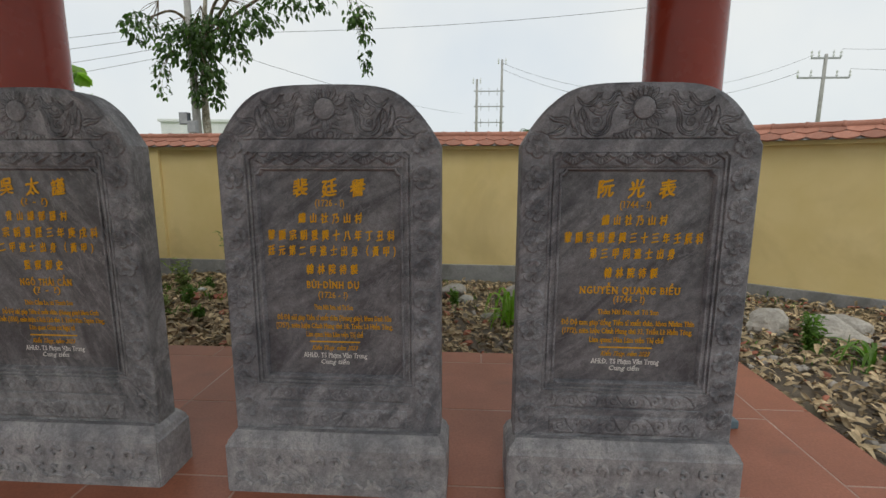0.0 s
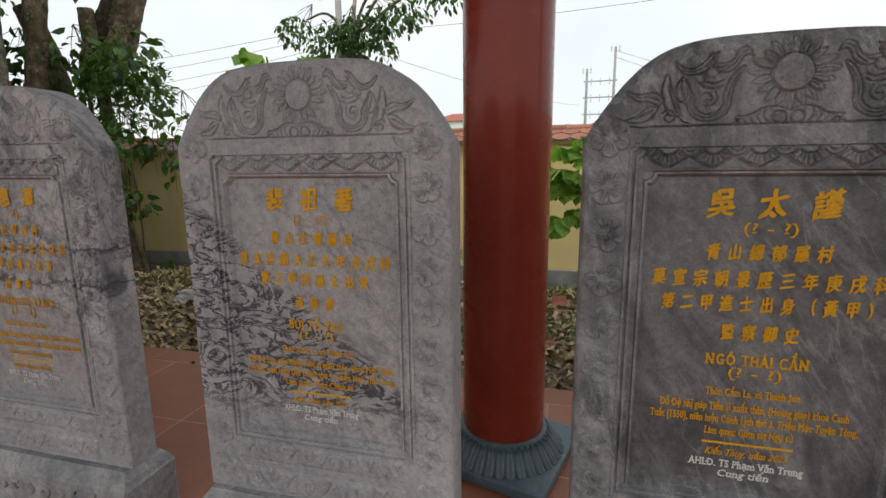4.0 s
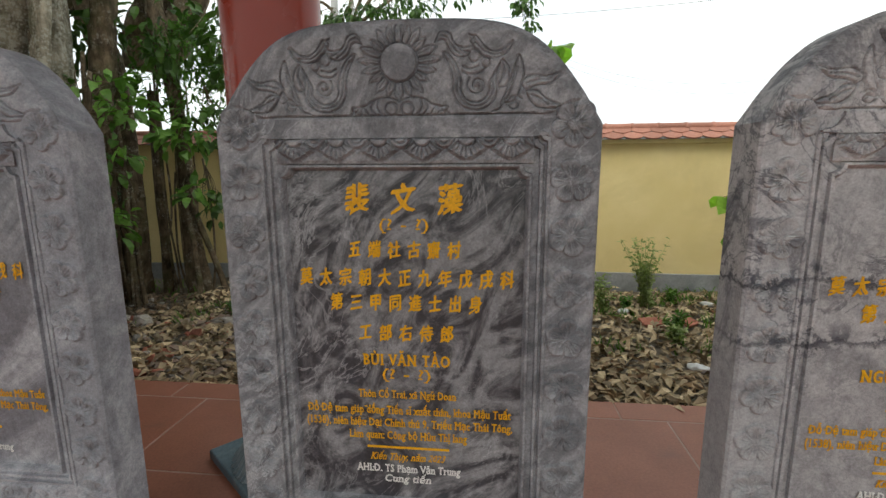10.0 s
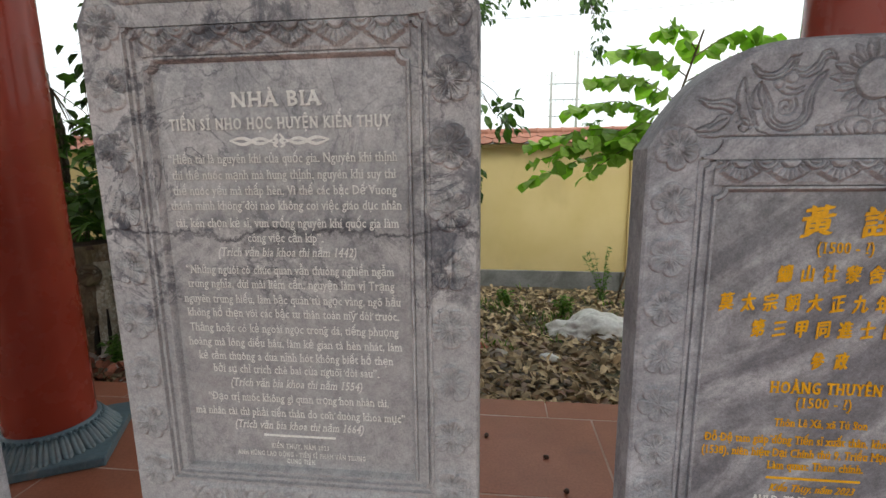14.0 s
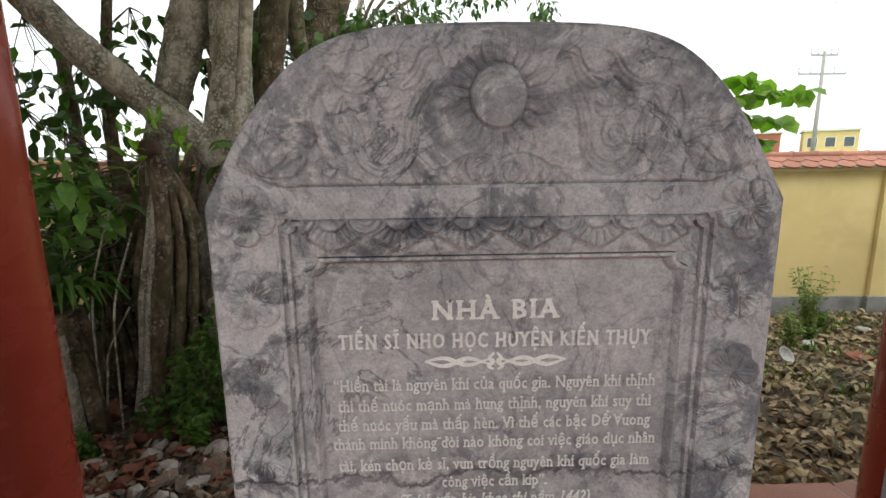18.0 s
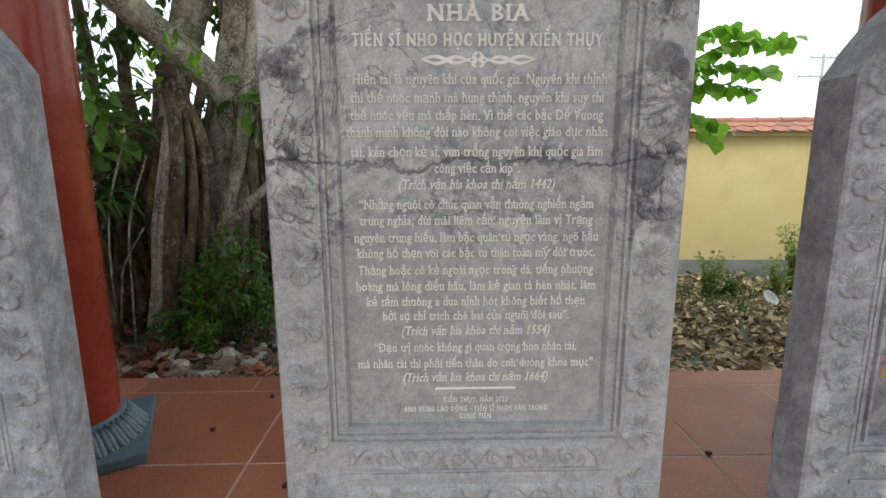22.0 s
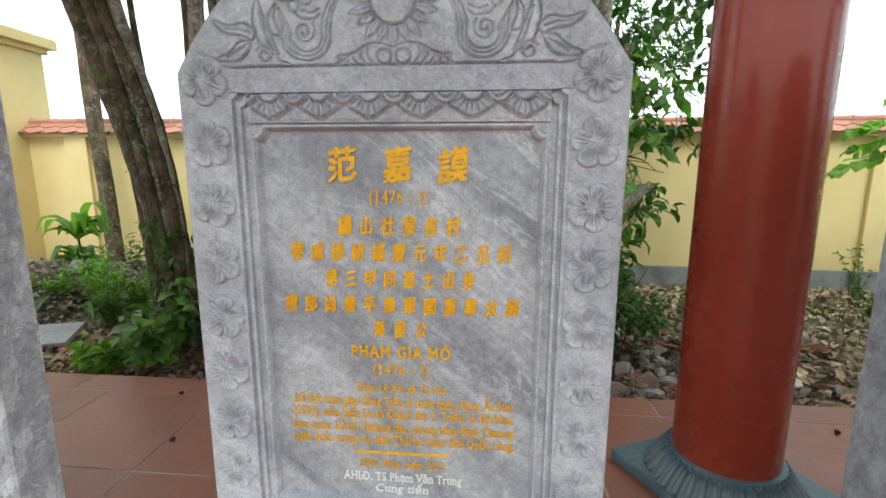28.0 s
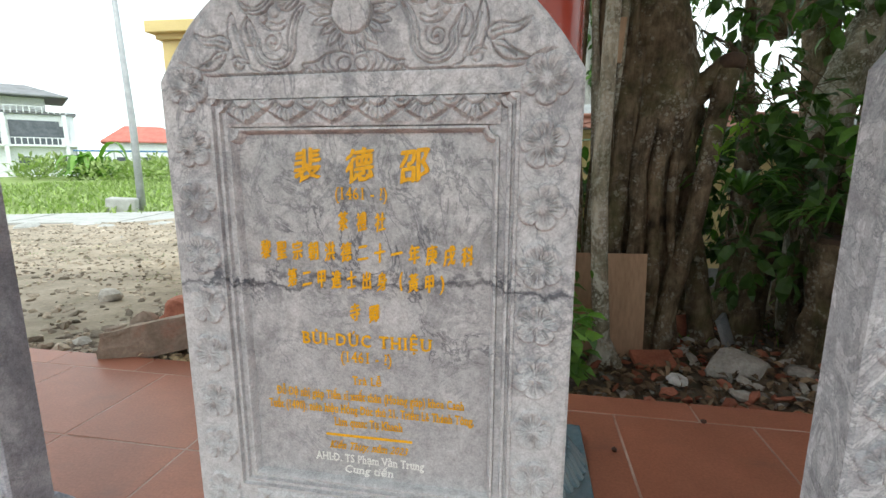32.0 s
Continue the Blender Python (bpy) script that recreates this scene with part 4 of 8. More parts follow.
def lettering(body, x, z, wide, high, material, y, lean=0.0, bold=0.0):
    """A line of cut and painted writing, fitted to its true width and height; bold thickens it by layered, shifted copies."""
    brush = ord(body[0]) > 0x3000
    space = (1.8 if len(body) < 4 else 1.5) if brush else 1.22 if body.isupper() else 1.06
    plain = body.translate(PLAIN)
    if brush:
        parts, polys = [], []
        for i, c in enumerate(plain):
            if c not in BRUSH:
                BRUSH[c] = glyphs(c)
            g, f = BRUSH[c]
            base = sum(len(q) for q in parts)
            polys += [tuple(n + base for n in p) for p in f]
            parts.append(g + np.array((i * space, 0, 0)))
        co = np.vstack(parts)
    else:
        co, polys = glyphs(plain, space)
    # the bars of the crossed d and the horns of the horned vowels
    for i, (c, q) in enumerate(zip(body, plain)):
        if c == q:
            continue
        if q not in WIDTHS:
            g = glyphs(q)[0]
            WIDTHS[q] = (g[:, 0].max() - g[:, 0].min())
        right = glyphs(plain[:i + 1])[0][:, 0].max()
        left = right - WIDTHS[q]
        if q == "D":
            shape = ((left - 0.10, 0.31), (left + 0.24, 0.31), (left + 0.24, 0.39), (left - 0.10, 0.39))
        elif q == "d":
            shape = ((right - 0.24, 0.56), (right + 0.07, 0.56), (right + 0.07, 0.63), (right - 0.24, 0.63))
        else:
            top = 0.70 if q.isupper() else 0.49
            shape = ((right - 0.10, top - 0.10), (right + 0.03, top - 0.04), (right + 0.07, top + 0.08), (right + 0.00, top + 0.08), (right - 0.04, top + 0.01), (right - 0.12, top - 0.03))
        polys.append(tuple(range(len(co), len(co) + len(shape))))
        co = np.vstack((co, [(u, v, 0) for u, v in shape]))
    if brush:
        # brush writing: strokes rise to the right, with an uneven hand
        u, v = co[:, 0].copy(), co[:, 1].copy()
        co[:, 1] = v + 0.13 * ((u + 0.1) % space - 0.5) + 0.016 * np.sin(u * 23 + v * 9)
        co[:, 0] = u + 0.018 * np.sin(v * 19 + u * 5) + 0.05 * v
    else:
        # slab serifs on the ends of upright strokes
        if not LEVELS:
            LEVELS.extend((0.0, glyphs("H")[0][:, 1].max(), glyphs("x")[0][:, 1].max(), glyphs("l")[0][:, 1].max(), glyphs("p")[0][:, 1].min()))
        feet = set()
        for p in polys:
            for a, b in zip(p, p[1:] + p[:1]):
                (xa, ya, _), (xb, yb, _) = co[a], co[b]
                if abs(ya - yb) < 1e-3 and 0.03 < abs(xa - xb) < 0.2 and min(abs(ya - q) for q in LEVELS) < 0.012:
                    feet.add((round(min(xa, xb), 3), round(max(xa, xb), 3), round(ya, 3)))
        for a, b, v in feet:
            way = 0.05 if v < 0.2 else -0.05
            polys.append(tuple(range(len(co), len(co) + 4)))
            co = np.vstack((co, [(a - 0.06, v, 0), (b + 0.06, v, 0), (b + 0.06, v + way, 0), (a - 0.06, v + way, 0)]))
    # every facet on its own thin layer, so that crossing strokes do not share a plane
    co = np.array([co[i] for p in polys for i in p])
    layer = np.array([n % 7 for n, p in enumerate(polys) for i in p])
    ends = np.cumsum([0] + [len(p) for p in polys])
    polys = [tuple(range(ends[n], ends[n + 1])) for n in range(len(polys))]
    lo, hi = co.min(0), co.max(0)
    d = bold * high * (1.5 if brush else 1.0)
    sx = (wide - 2 * d) / (hi[0] - lo[0])
    sy = high
    mid = (lo + hi) / 2
    px = x + (co[:, 0] - mid[0]) * sx + (co[:, 1] - mid[1]) * sy * lean
    pz = z + (co[:, 1] - mid[1]) * sy
    verts, faces = [], []
    for k, (dx, dz) in enumerate(((0, 0), (1, 0.6), (-1, -0.6), (-0.5, 1)) if bold else ((0, 0),)):
        base = len(co) * k
        verts.append(np.stack((px + dx * d, y - 0.00006 * layer - 0.0021 + 0.0005 * k, pz + dz * d), 1))
        faces += [tuple(i + base for i in p) for p in polys]
    me = bpy.data.meshes.new("inscription")
    me.from_pydata(np.vstack(verts).tolist(), [], faces)
    me.materials.append(MATS[material])
    return me


def stele(x, y, stone, label, lines, big=False, name="stele", more=0.0, tall=0.0):
    """A stele: pedestal, slab, mouldings, carvings and its painted writing."""
    e = thing(name, label, "stele", (x, y, 0), 0.0, group="stelae in a row")
    if big:
        hw, z0, zs, zt = 0.4535, 0.27, 1.635, 1.90
        panel = (0.298, 0.545, 1.545, 0.022)
        ped, flowers, fz, step, fr, fx = (0.50, 0.27), 10, 1.622, 0.1365, 0.052, 0.390
        k = 1.13
    else:
        hw, z0, zs, zt = 0.405, 0.24, 1.338 if x > -8 else 1.352, 1.545
        panel = (0.262, 0.468 if x > -5.5 else 0.498, 1.252, 0.02)
        ped, flowers, fz, step, fr, fx = (0.432, 0.245), 10, 1.337, 0.1115, 0.047, 0.3495
        k = 1.0
    zt += tall
    m = MATS[stone]
    for finish in (stone, stone + "_polished", ):
        for n in MATS[finish].node_tree.nodes:
            if n.type == "TEX_COORD":
                n.object = e
    deep = 0.016
    hwp, p0, p1, notch = panel
    hole = (hwp + 0.040 * k, p0 - 0.036, p1 + 0.068 * k, 0.012)
    slab = part("slab", slab_mesh(hw + more, z0, zs, zt, hole, deep, 0.107), m, e)
    slab.data.materials.append(MATS[stone + "_polished"])
    bm = bmesh.new()
    loops = [(hole[0] - o, hole[1] + o, hole[2] - o, 0.012, y) for o, y in ((-0.005, 0.001), (-0.003, -0.004), (0.003, -0.005), (0.005, 0.004), (0.009, 0.005), (0.011, -0.001), (0.017, -0.0015), (0.019, 0.007))]
    loops.append((hwp + 0.009, p0 - 0.009, p1 + 0.009, notch, 0.0075))
    loft(bm, [[(x, y, z) for x, z in loop_rect(*q[:4])] for *q, y in loops])
    bmesh.ops.recalc_face_normals(bm, faces=bm.faces)
    part("outer_moulding", bm, m, e)
    bm = bmesh.new()
    ring_frame(bm, panel, [(0.0085, 0.009), (0.0075, -0.001), (0.003, -0.002), (0.0, 0.003), (-0.004, deep + 0.001)])
    bmesh.ops.recalc_face_normals(bm, faces=bm.faces)
    part("inner_moulding", bm, m, e)
    band0, band1 = p1 + 0.062 * k, p1 + 0.104 * k
    bm = bmesh.new()
    arc = [(hwp + 0.038 * k - 0.036 * k * math.sin(a), band1 - 0.036 * k * math.cos(a)) for a in np.linspace(0.0, 1.5, 7)]
    loop = [(-hwp - 0.006, band0), (hwp + 0.006, band0), (hwp + 0.040 * k, band0 + 0.003)] + arc
    loop += [(-a, z) for a, z in loop[:1:-1]]
    loft(bm, [[(a, y, z) for a, z in loop] for y in (0.002, -0.0085)])
    bm.faces.new([v for v in bm.verts if abs(v.co.y + 0.0085) < 1e-5])
    bmesh.ops.recalc_face_normals(bm, faces=bm.faces)
    part("plain_band", bm, m, e)
    border = carved("petal_border", ("border", big), lambda: border_relief(hwp + 0.010, p1 + 0.010, p1 + 0.063 * k), m, e)
    border.location = (0, -0.0005, 0)
    carved("carved_crown", ("crown", big, zs, zt), lambda: crown_relief(hw, band1 + 0.001, zs, zt, hw / 0.402, (zt - band1) / 0.19), m, e)
    for i in range(flowers):
        for s in (-1, 1):
            f = carved("carved_flower", ("flower", big), lambda: flower_relief(fr), m, e)
            f.location = (s * fx, 0, fz - step * i)
            f.rotation_euler = (0, radians(90) + 0.25 * (i * 7 % 5), 0)
    vine = carved("carved_vine", ("vine", big), lambda: vine_relief(hwp * 1.02, 0.060 * k), m, e)
    vine.location = (0, 0, p0 - 0.070 * k)
    bm = bmesh.new()
    box(bm, -hwp - 0.03, hwp + 0.03, -0.006, 0.002, p0 - 0.118 * k, p0 - 0.104 * k, 0.002)
    part("ledge", bm, m, e)
    if x < -8.0:
        for i in range(6):
            f = carved("carved_flower", ("flower", big), lambda: flower_relief(fr), m, e)
            f.location = ((i - 2.5) * hwp * 0.37, 0, p0 - 0.172 * k)
            f.scale = (0.98, 1, 0.82)
            f.rotation_euler = (0, radians(90) + 0.25 * (i * 3 % 5), 0)
    else:
        low = carved("lower_relief", ("low", big), lambda: vine_relief(hwp * 1.05, 0.078 * k, 6), m, e)
        low.location = (0, 0, p0 - 0.172 * k)
    pm = m if x < -8 else MATS["stone_pedestal"]
    part("pedestal", pedestal_mesh(ped[0], ped[1], 0.16, pm), pm, e)
    rel = part("carved_relief", base_relief_mesh(ped[0] - 0.03, ped[1] * 0.42, ped[1] * 0.62, pm, int(x * 100)), pm, e)
    rel.location = (0, -0.055, 0)
    tagged(rel, kind="stuff")
    for body, z, wide, high, paint, lean, bold in lines:
        if body == "rule":
            bm = bmesh.new()
            box(bm, -wide / 2, wide / 2, deep - 0.002, deep, z - 0.0025, z + 0.0025)
            part("rule_line", bm, paint, e)
        elif body == "swash":
            bm = bmesh.new()
            for a in (-1, 1):
                for b in (-1, 1):
                    stroke(bm, [(a * 0.012, z + b * 0.004), (a * wide * 0.2, z - b * 0.006), (a * wide * 0.36, z + b * 0.007), (a * wide * 0.5, z + 0.002)], 0.004, 0.0015, 5, 0.3, deep)
                stroke(bm, [(a * 0.002, z + 0.016), (a * 0.010, z + 0.006), (a * 0.004, z), (a * 0.012, z - 0.008), (a * 0.003, z - 0.014)], 0.004, 0.0015, 4, 0.4, deep)
            part("flourish", bm, paint, e)
        elif ord(body[0]) > 0x3000 and len(body) < 4 and high > 0.06:
            step = 1.8 * wide / ((len(body) - 1) * 1.8 + 1)
            for i, c in enumerate(body):
                part("character", lettering(c, (i - (len(body) - 1) / 2) * step, z, step / 1.8, high, paint, deep - 0.0016, lean, bold), paint, e)
        else:
            tagged(part("inscription", lettering(body, 0.0, z, wide, high, paint, deep - 0.0016, lean, bold), paint, e), kind="stuff")
    return e


G, W = "gold_paint", "white_paint"


def memorial(title, born, village, reign, rank, post, name, place, a, b, c, ww):
    """The lines of a doctor's stele; ww: the widths of the title, village, reign, rank, post, name and place lines."""
    rows = [(title, 1.187, ww[0] * 1.08, 0.068, G, 0, 0.022), (born, 1.129, 0.108, 0.034, G, 0, 0.012), (village, 1.077, ww[1], 0.040, G, 0, 0.022),
            (reign, 1.014, ww[2], 0.042, G, 0, 0.022), (rank, 0.956, ww[3], 0.041, G, 0, 0.022), (post, 0.886, ww[4], 0.041, G, 0, 0.022),
            (name, 0.826, ww[5], 0.038, G, 0, 0.028), (born, 0.784, 0.112, 0.034, G, 0, 0.012), (place, 0.738, ww[6], 0.027, G, 0, 0.016)]
    if not isinstance(c[0], str):
        for i, (z, high) in enumerate(((1.187, 0.068), (1.125, 0.034), (1.0745, 0.040), (1.0235, 0.038), (0.971, 0.037), (0.919, 0.037), (0.823, 0.034), (0.783, 0.030), (0.746, 0.026))):
            rows[i] = (rows[i][0], z, rows[i][2], high, *rows[i][4:])
        rows.append(("海國公", 0.870, 0.105, 0.036, G, 0, 0.022))
    zs = (0.698, 0.666, 0.632) if isinstance(c[0], str) else (0.720, 0.690, 0.660, 0.633)
    for (text, wide), z in zip([a, b] + ([c] if isinstance(c[0], str) else list(c)), zs):
        rows.append((text, z, wide, 0.028, G, 0, 0.018))
    return rows + [("rule", 0.602, 0.195, 0, G, 0, 0), ("Kiến Thụy, năm 2023", 0.579, 0.176, 0.025, G, 0.3, 0.014),
                   ("AHLĐ. TS Phạm Văn Trung", 0.546, 0.25, 0.027, W, 0, 0.028), ("Cung tiến", 0.522, 0.113, 0.026, W, 0.15, 0.028)]


RANK3, RANK2 = "第三甲同進士出身", "第二甲進士出身（黃甲）"
A3 = ("Đỗ Đệ tam giáp đồng Tiến sĩ xuất thân, khoa Mậu Tuất", 0.478)
B3 = ("(1538), niên hiệu Đại Chính thứ 9, Triều Mạc Thái Tông,", 0.484)
REIGN = "莫太宗朝大正九年戊戌科"

marble("stone_one", (0.245, 0.245, 0.25), (0.10, 0.103, 0.112), (0.32, 0.32, 0.325), 1, 50, 0.5, 3.8, 0.34, rugged=1.0, sharp=0.1, bend=2.0)
marble("stone_two", (0.25, 0.25, 0.255), (0.10, 0.103, 0.112), (0.32, 0.32, 0.325), 2, 50, 0.5, 3.8, 0.34, rugged=1.0, sharp=0.1, bend=2.0)
marble("stone_three", (0.245, 0.245, 0.245), (0.10, 0.103, 0.107), (0.36, 0.355, 0.345), 3, -30, 0.6, 3.2, 0.34, rugged=1.0, sharp=0.1, bend=2.0)
marble("stone_four", (0.435, 0.425, 0.42), (0.31, 0.308, 0.31), (0.055, 0.058, 0.07), 4, -45, 0.35, 2.0, low=0.97, edge=1.02, field=0.95, grainy=0.32)
marble("stone_five", (0.49, 0.475, 0.465), (0.33, 0.325, 0.325), (0.062, 0.066, 0.082), 5, -20, 0.6, 2.4, 0.7, crack=(0.895, 1.02), edge=1.05, field=0.97, blot=0.75, grainy=0.26, net=0.75, plain=0.80)
marble("stone_six", (0.30, 0.30, 0.305), (0.055, 0.057, 0.065), (0.50, 0.50, 0.505), 6, 40, 0.7, 4.4, 0.55, edge=1.22, field=0.74, sharp=0.55, grainy=0.35, bend=3.6, calm=0.55)
marble("stone_seven", (0.42, 0.422, 0.435), (0.18, 0.183, 0.20), (0.12, 0.122, 0.14), 7, 50, 0.4, 3.6, 0.26, edge=1.02, field=0.88, calm=0.4, sharp=0.3)
marble("stone_end", (0.37, 0.37, 0.385), (0.20, 0.20, 0.22), (0.13, 0.13, 0.15), 13, 40, 0.4, 3.2)
marble("stone_eight", (0.475, 0.465, 0.455), (0.34, 0.338, 0.34), (0.068, 0.072, 0.09), 8, -25, 0.45, 2.6, 0.6, crack=(1.16,), edge=1.0, field=0.94, blot=0.8, grainy=0.24, net=0.75, plain=1.0)
marble("stone_nine", (0.40, 0.405, 0.42), (0.13, 0.133, 0.15), (0.50, 0.50, 0.51), 9, 30, 0.6, 3.4, 0.5, edge=1.12, field=0.8, sharp=0.3, grainy=0.36, bend=3.0, calm=0.5)
marble("stone_ten", (0.435, 0.44, 0.45), (0.235, 0.24, 0.26), (0.60, 0.60, 0.61), 10, -50, 0.6, 3.2, 0.28, edge=1.12, field=0.92, grainy=0.3, calm=0.4, sharp=0.3)
marble("stone_eleven", (0.60, 0.595, 0.59), (0.18, 0.184, 0.20), (0.06, 0.063, 0.078), 11, 33, 0.9, 3.6, 0.40, patch=(0.23, 0.62, 0.14), edge=1.08, field=0.94, blot=0.2, sharp=0.3, grainy=0.24, bend=2.4, calm=0.4, bands=0.65, net=0.9)
marble("stone_twelve", (0.57, 0.555, 0.545), (0.42, 0.415, 0.415), (0.095, 0.10, 0.118), 12, -18, 0.6, 3.2, 0.8, crack=(0.95,), edge=1.0, field=0.86, blot=0.75, grainy=0.2, calm=0.35, net=0.85, plain=0.8)
marble("stone_pedestal", (0.36, 0.35, 0.34), (0.18, 0.18, 0.185), (0.11, 0.11, 0.12), 21, 10, 0.4, 3.0, 0.6)

STELAE = [
    (0.577, 1.665, "stone_one", "dark blue-grey marble stele with gilded writing", memorial("阮光表", "(1744 - ?)", "繡山社乃山村", "黎顯宗朝景興三十三年壬辰科", RANK3, "翰林院待製", "NGUYỄN QUANG BIỂU", "Thôn Nãi Sơn, xã Tú Sơn",
        ("Đỗ Đệ tam giáp đồng Tiến sĩ xuất thân, khoa Nhâm Thìn", 0.48), ("(1772), niên hiệu Cảnh Hưng thứ 33, Triều Lê Hiển Tông,", 0.47), ("Làm quan: Hàn Lâm viện Thị chế", 0.27), (0.25, 0.23, 0.485, 0.30, 0.19, 0.36, 0.22))),
    (-0.516, 1.652, "stone_two", "dark streaked marble stele with gilded writing", memorial("裴廷譽", "(1726 - ?)", "繡山社乃山村", "黎顯宗朝景興十八年丁丑科", "廷元第二甲進士出身（黃甲）", "翰林院待製", "BÙI ĐÌNH DỰ", "Thôn Nãi Sơn, xã Tú Sơn",
        ("Đỗ Đệ nhị giáp Tiến sĩ xuất thân (Hoàng giáp), khoa Đinh Sửu", 0.44), ("(1757), niên hiệu Cảnh Hưng thứ 18, Triều Lê Hiển Tông,", 0.45), ("Làm quan: Hàn Lâm viện Thị chế", 0.22), (0.25, 0.24, 0.475, 0.48, 0.195, 0.20, 0.15))),
    (-1.652, 1.651, "stone_three", "charcoal marble stele with faded gilded writing", memorial("吳太謹", "(? - ?)", "青山總郁羅村", "莫宣宗朝景歷三年庚戌科", RANK2, "監察御史", "NGÔ THÁI CẨN", "Thôn Cẩm La, xã Thanh Sơn",
        ("Đỗ Đệ nhị giáp Tiến sĩ xuất thân, (Hoàng giáp) khoa Canh", 0.40), ("Tuất (1550), niên hiệu Cảnh Lịch thứ 3, Triều Mạc Tuyên Tông,", 0.44), ("Làm quan: Giám sát Ngự sử", 0.19), (0.245, 0.25, 0.475, 0.425, 0.16, 0.215, 0.20))),
    (-2.793, 1.648, "stone_four", "pale marble stele with a dark net of veins below", memorial("裴祖著", "(? - ?)", "青山社春羅村", REIGN, RANK3, "承政使", "BÙI TỔ TRỨ", "Thôn Xuân La, xã Thanh Sơn",
        A3, B3, ("Làm quan: Thừa Chính sứ", 0.225), (0.255, 0.26, 0.48, 0.345, 0.125, 0.175, 0.235))),
    (-3.937, 1.639, "stone_five", "light marble stele crossed by a dark crack-like vein", memorial("阮惠澤", "(? - ?)", "繡山社黎舍村", REIGN, RANK3, "給事中", "NGUYỄN HUỆ TRẠCH", "Thôn Lê Xá, xã Tú Sơn",
        A3, B3, ("Làm quan: Cấp sự trung", 0.20), (0.255, 0.26, 0.475, 0.34, 0.12, 0.305, 0.19))),
    (-5.045, 1.63, "stone_six", "dark marble stele with bright gilded writing", memorial("裴文藻", "(? - ?)", "五端社古齋村", REIGN, RANK3, "工部右侍郎", "BÙI VĂN TẢO", "Thôn Cổ Trai, xã Ngũ Đoan",
        A3, B3, ("Làm quan: Công bộ Hữu Thị lang", 0.28), (0.24, 0.25, 0.479, 0.342, 0.216, 0.201, 0.228))),
    (-6.201, 1.618, "stone_seven", "mid-grey marble stele with slanting streaks", memorial("黃詮", "(1500 - ?)", "繡山社黎舍村", REIGN, RANK3, "參政", "HOÀNG THUYÊN", "Thôn Lê Xá, xã Tú Sơn",
        A3, B3, ("Làm quan: Tham chính.", 0.20), (0.17, 0.25, 0.47, 0.33, 0.075, 0.225, 0.19))),
    (-8.77, 1.597, "stone_nine", "blue-grey marble stele with bright gilded writing", memorial("黎時弼", "(? - ?)", "繡山社黎舍村", "黎襄翼朝洪順六年甲戌科", RANK2, "尚書文淵侯", "LÊ THÌ BẬT", "Thôn Lê Xá, xã Tú Sơn",
        ("Đỗ Đệ nhị giáp Tiến sĩ xuất thân (Hoàng giáp)khoa Giáp", 0.41), ("Tuất (1514), niên hiệu Hồng Thuận thứ 6, Triều Lê Tương Dực,", 0.455), ("Làm quan: Thượng thư, tước Văn Uyên hầu.", 0.31), (0.25, 0.25, 0.465, 0.42, 0.20, 0.19, 0.165))),
    (-10.09, 1.605, "stone_ten", "pale blue-grey marble stele with gilded writing", memorial("范嘉謨", "(1476 - ?)", "繡山社黎舍村", "黎威穆朝端慶元年乙丑科", RANK3, "禮部尚書平章軍國重事太師", "PHẠM GIA MÔ", "Thôn Lê Xá, xã Tú Sơn",
        ("Đỗ Đệ tam giáp đồng Tiến sĩ xuất thân, khoa Ất Sửu", 0.445), ("(1505), niên hiệu Đoan Khánh thứ 1, Triều Lê Uy Mục,", 0.45),
        (("Làm quan: Lễ bộ Thượng thư, phong chức Bình Chương", 0.455), ("quân quốc trọng sự, hàm Thái sư, tước Hải Quốc công.", 0.455)), (0.245, 0.235, 0.425, 0.29, 0.46, 0.20, 0.185))),
    (-11.365, 1.6, "stone_eleven", "white marble stele with bold slanting grey bands", memorial("陳伯良", "(? - ?)", "繡山社黎舍村", "黎憲宗朝景統二年己未科", RANK3, "東閣校書", "TRẦN BÁ LƯƠNG", "Thôn Lê Xá, xã Tú Sơn",
        ("Đỗ Đệ tam giáp đồng Tiến sĩ xuất thân, khoa Kỷ Mùi", 0.42), ("(1499), niên hiệu Cảnh Thống thứ 2, Triều Lê Hiến Tông,", 0.45), ("Làm quan: Đông các Hiệu thư", 0.25), (0.24, 0.24, 0.43, 0.305, 0.15, 0.30, 0.18))),
    (-12.671, 1.6, "stone_twelve", "whitish marble stele with dark cloudy veins", memorial("裴德邵", "(1461 - ?)", "茶禮社", "黎聖宗朝洪德二十一年庚戌科", RANK2, "寺卿", "BÙI ĐỨC THIỆU", "Trà Lễ",
        ("Đỗ Đệ nhị giáp Tiến sĩ xuất thân (Hoàng giáp) khoa Canh", 0.42), ("Tuất (1490), niên hiệu Hồng Đức thứ 21, Triều Lê Thánh Tông,", 0.46), ("Làm quan: Tự Khanh", 0.155), (0.26, 0.10, 0.45, 0.335, 0.065, 0.285, 0.065))),
    (-14.065, 1.6, "stone_end", "grey marble stele at the end of the row", []),
]
for x, y, stone, label, lines in STELAE:
    stele(x, y, stone, label, lines, more={"stone_twelve": 0.010, "stone_four": 0.010}.get(stone, 0.0), tall=0.012 if stone == "stone_four" else 0.0)

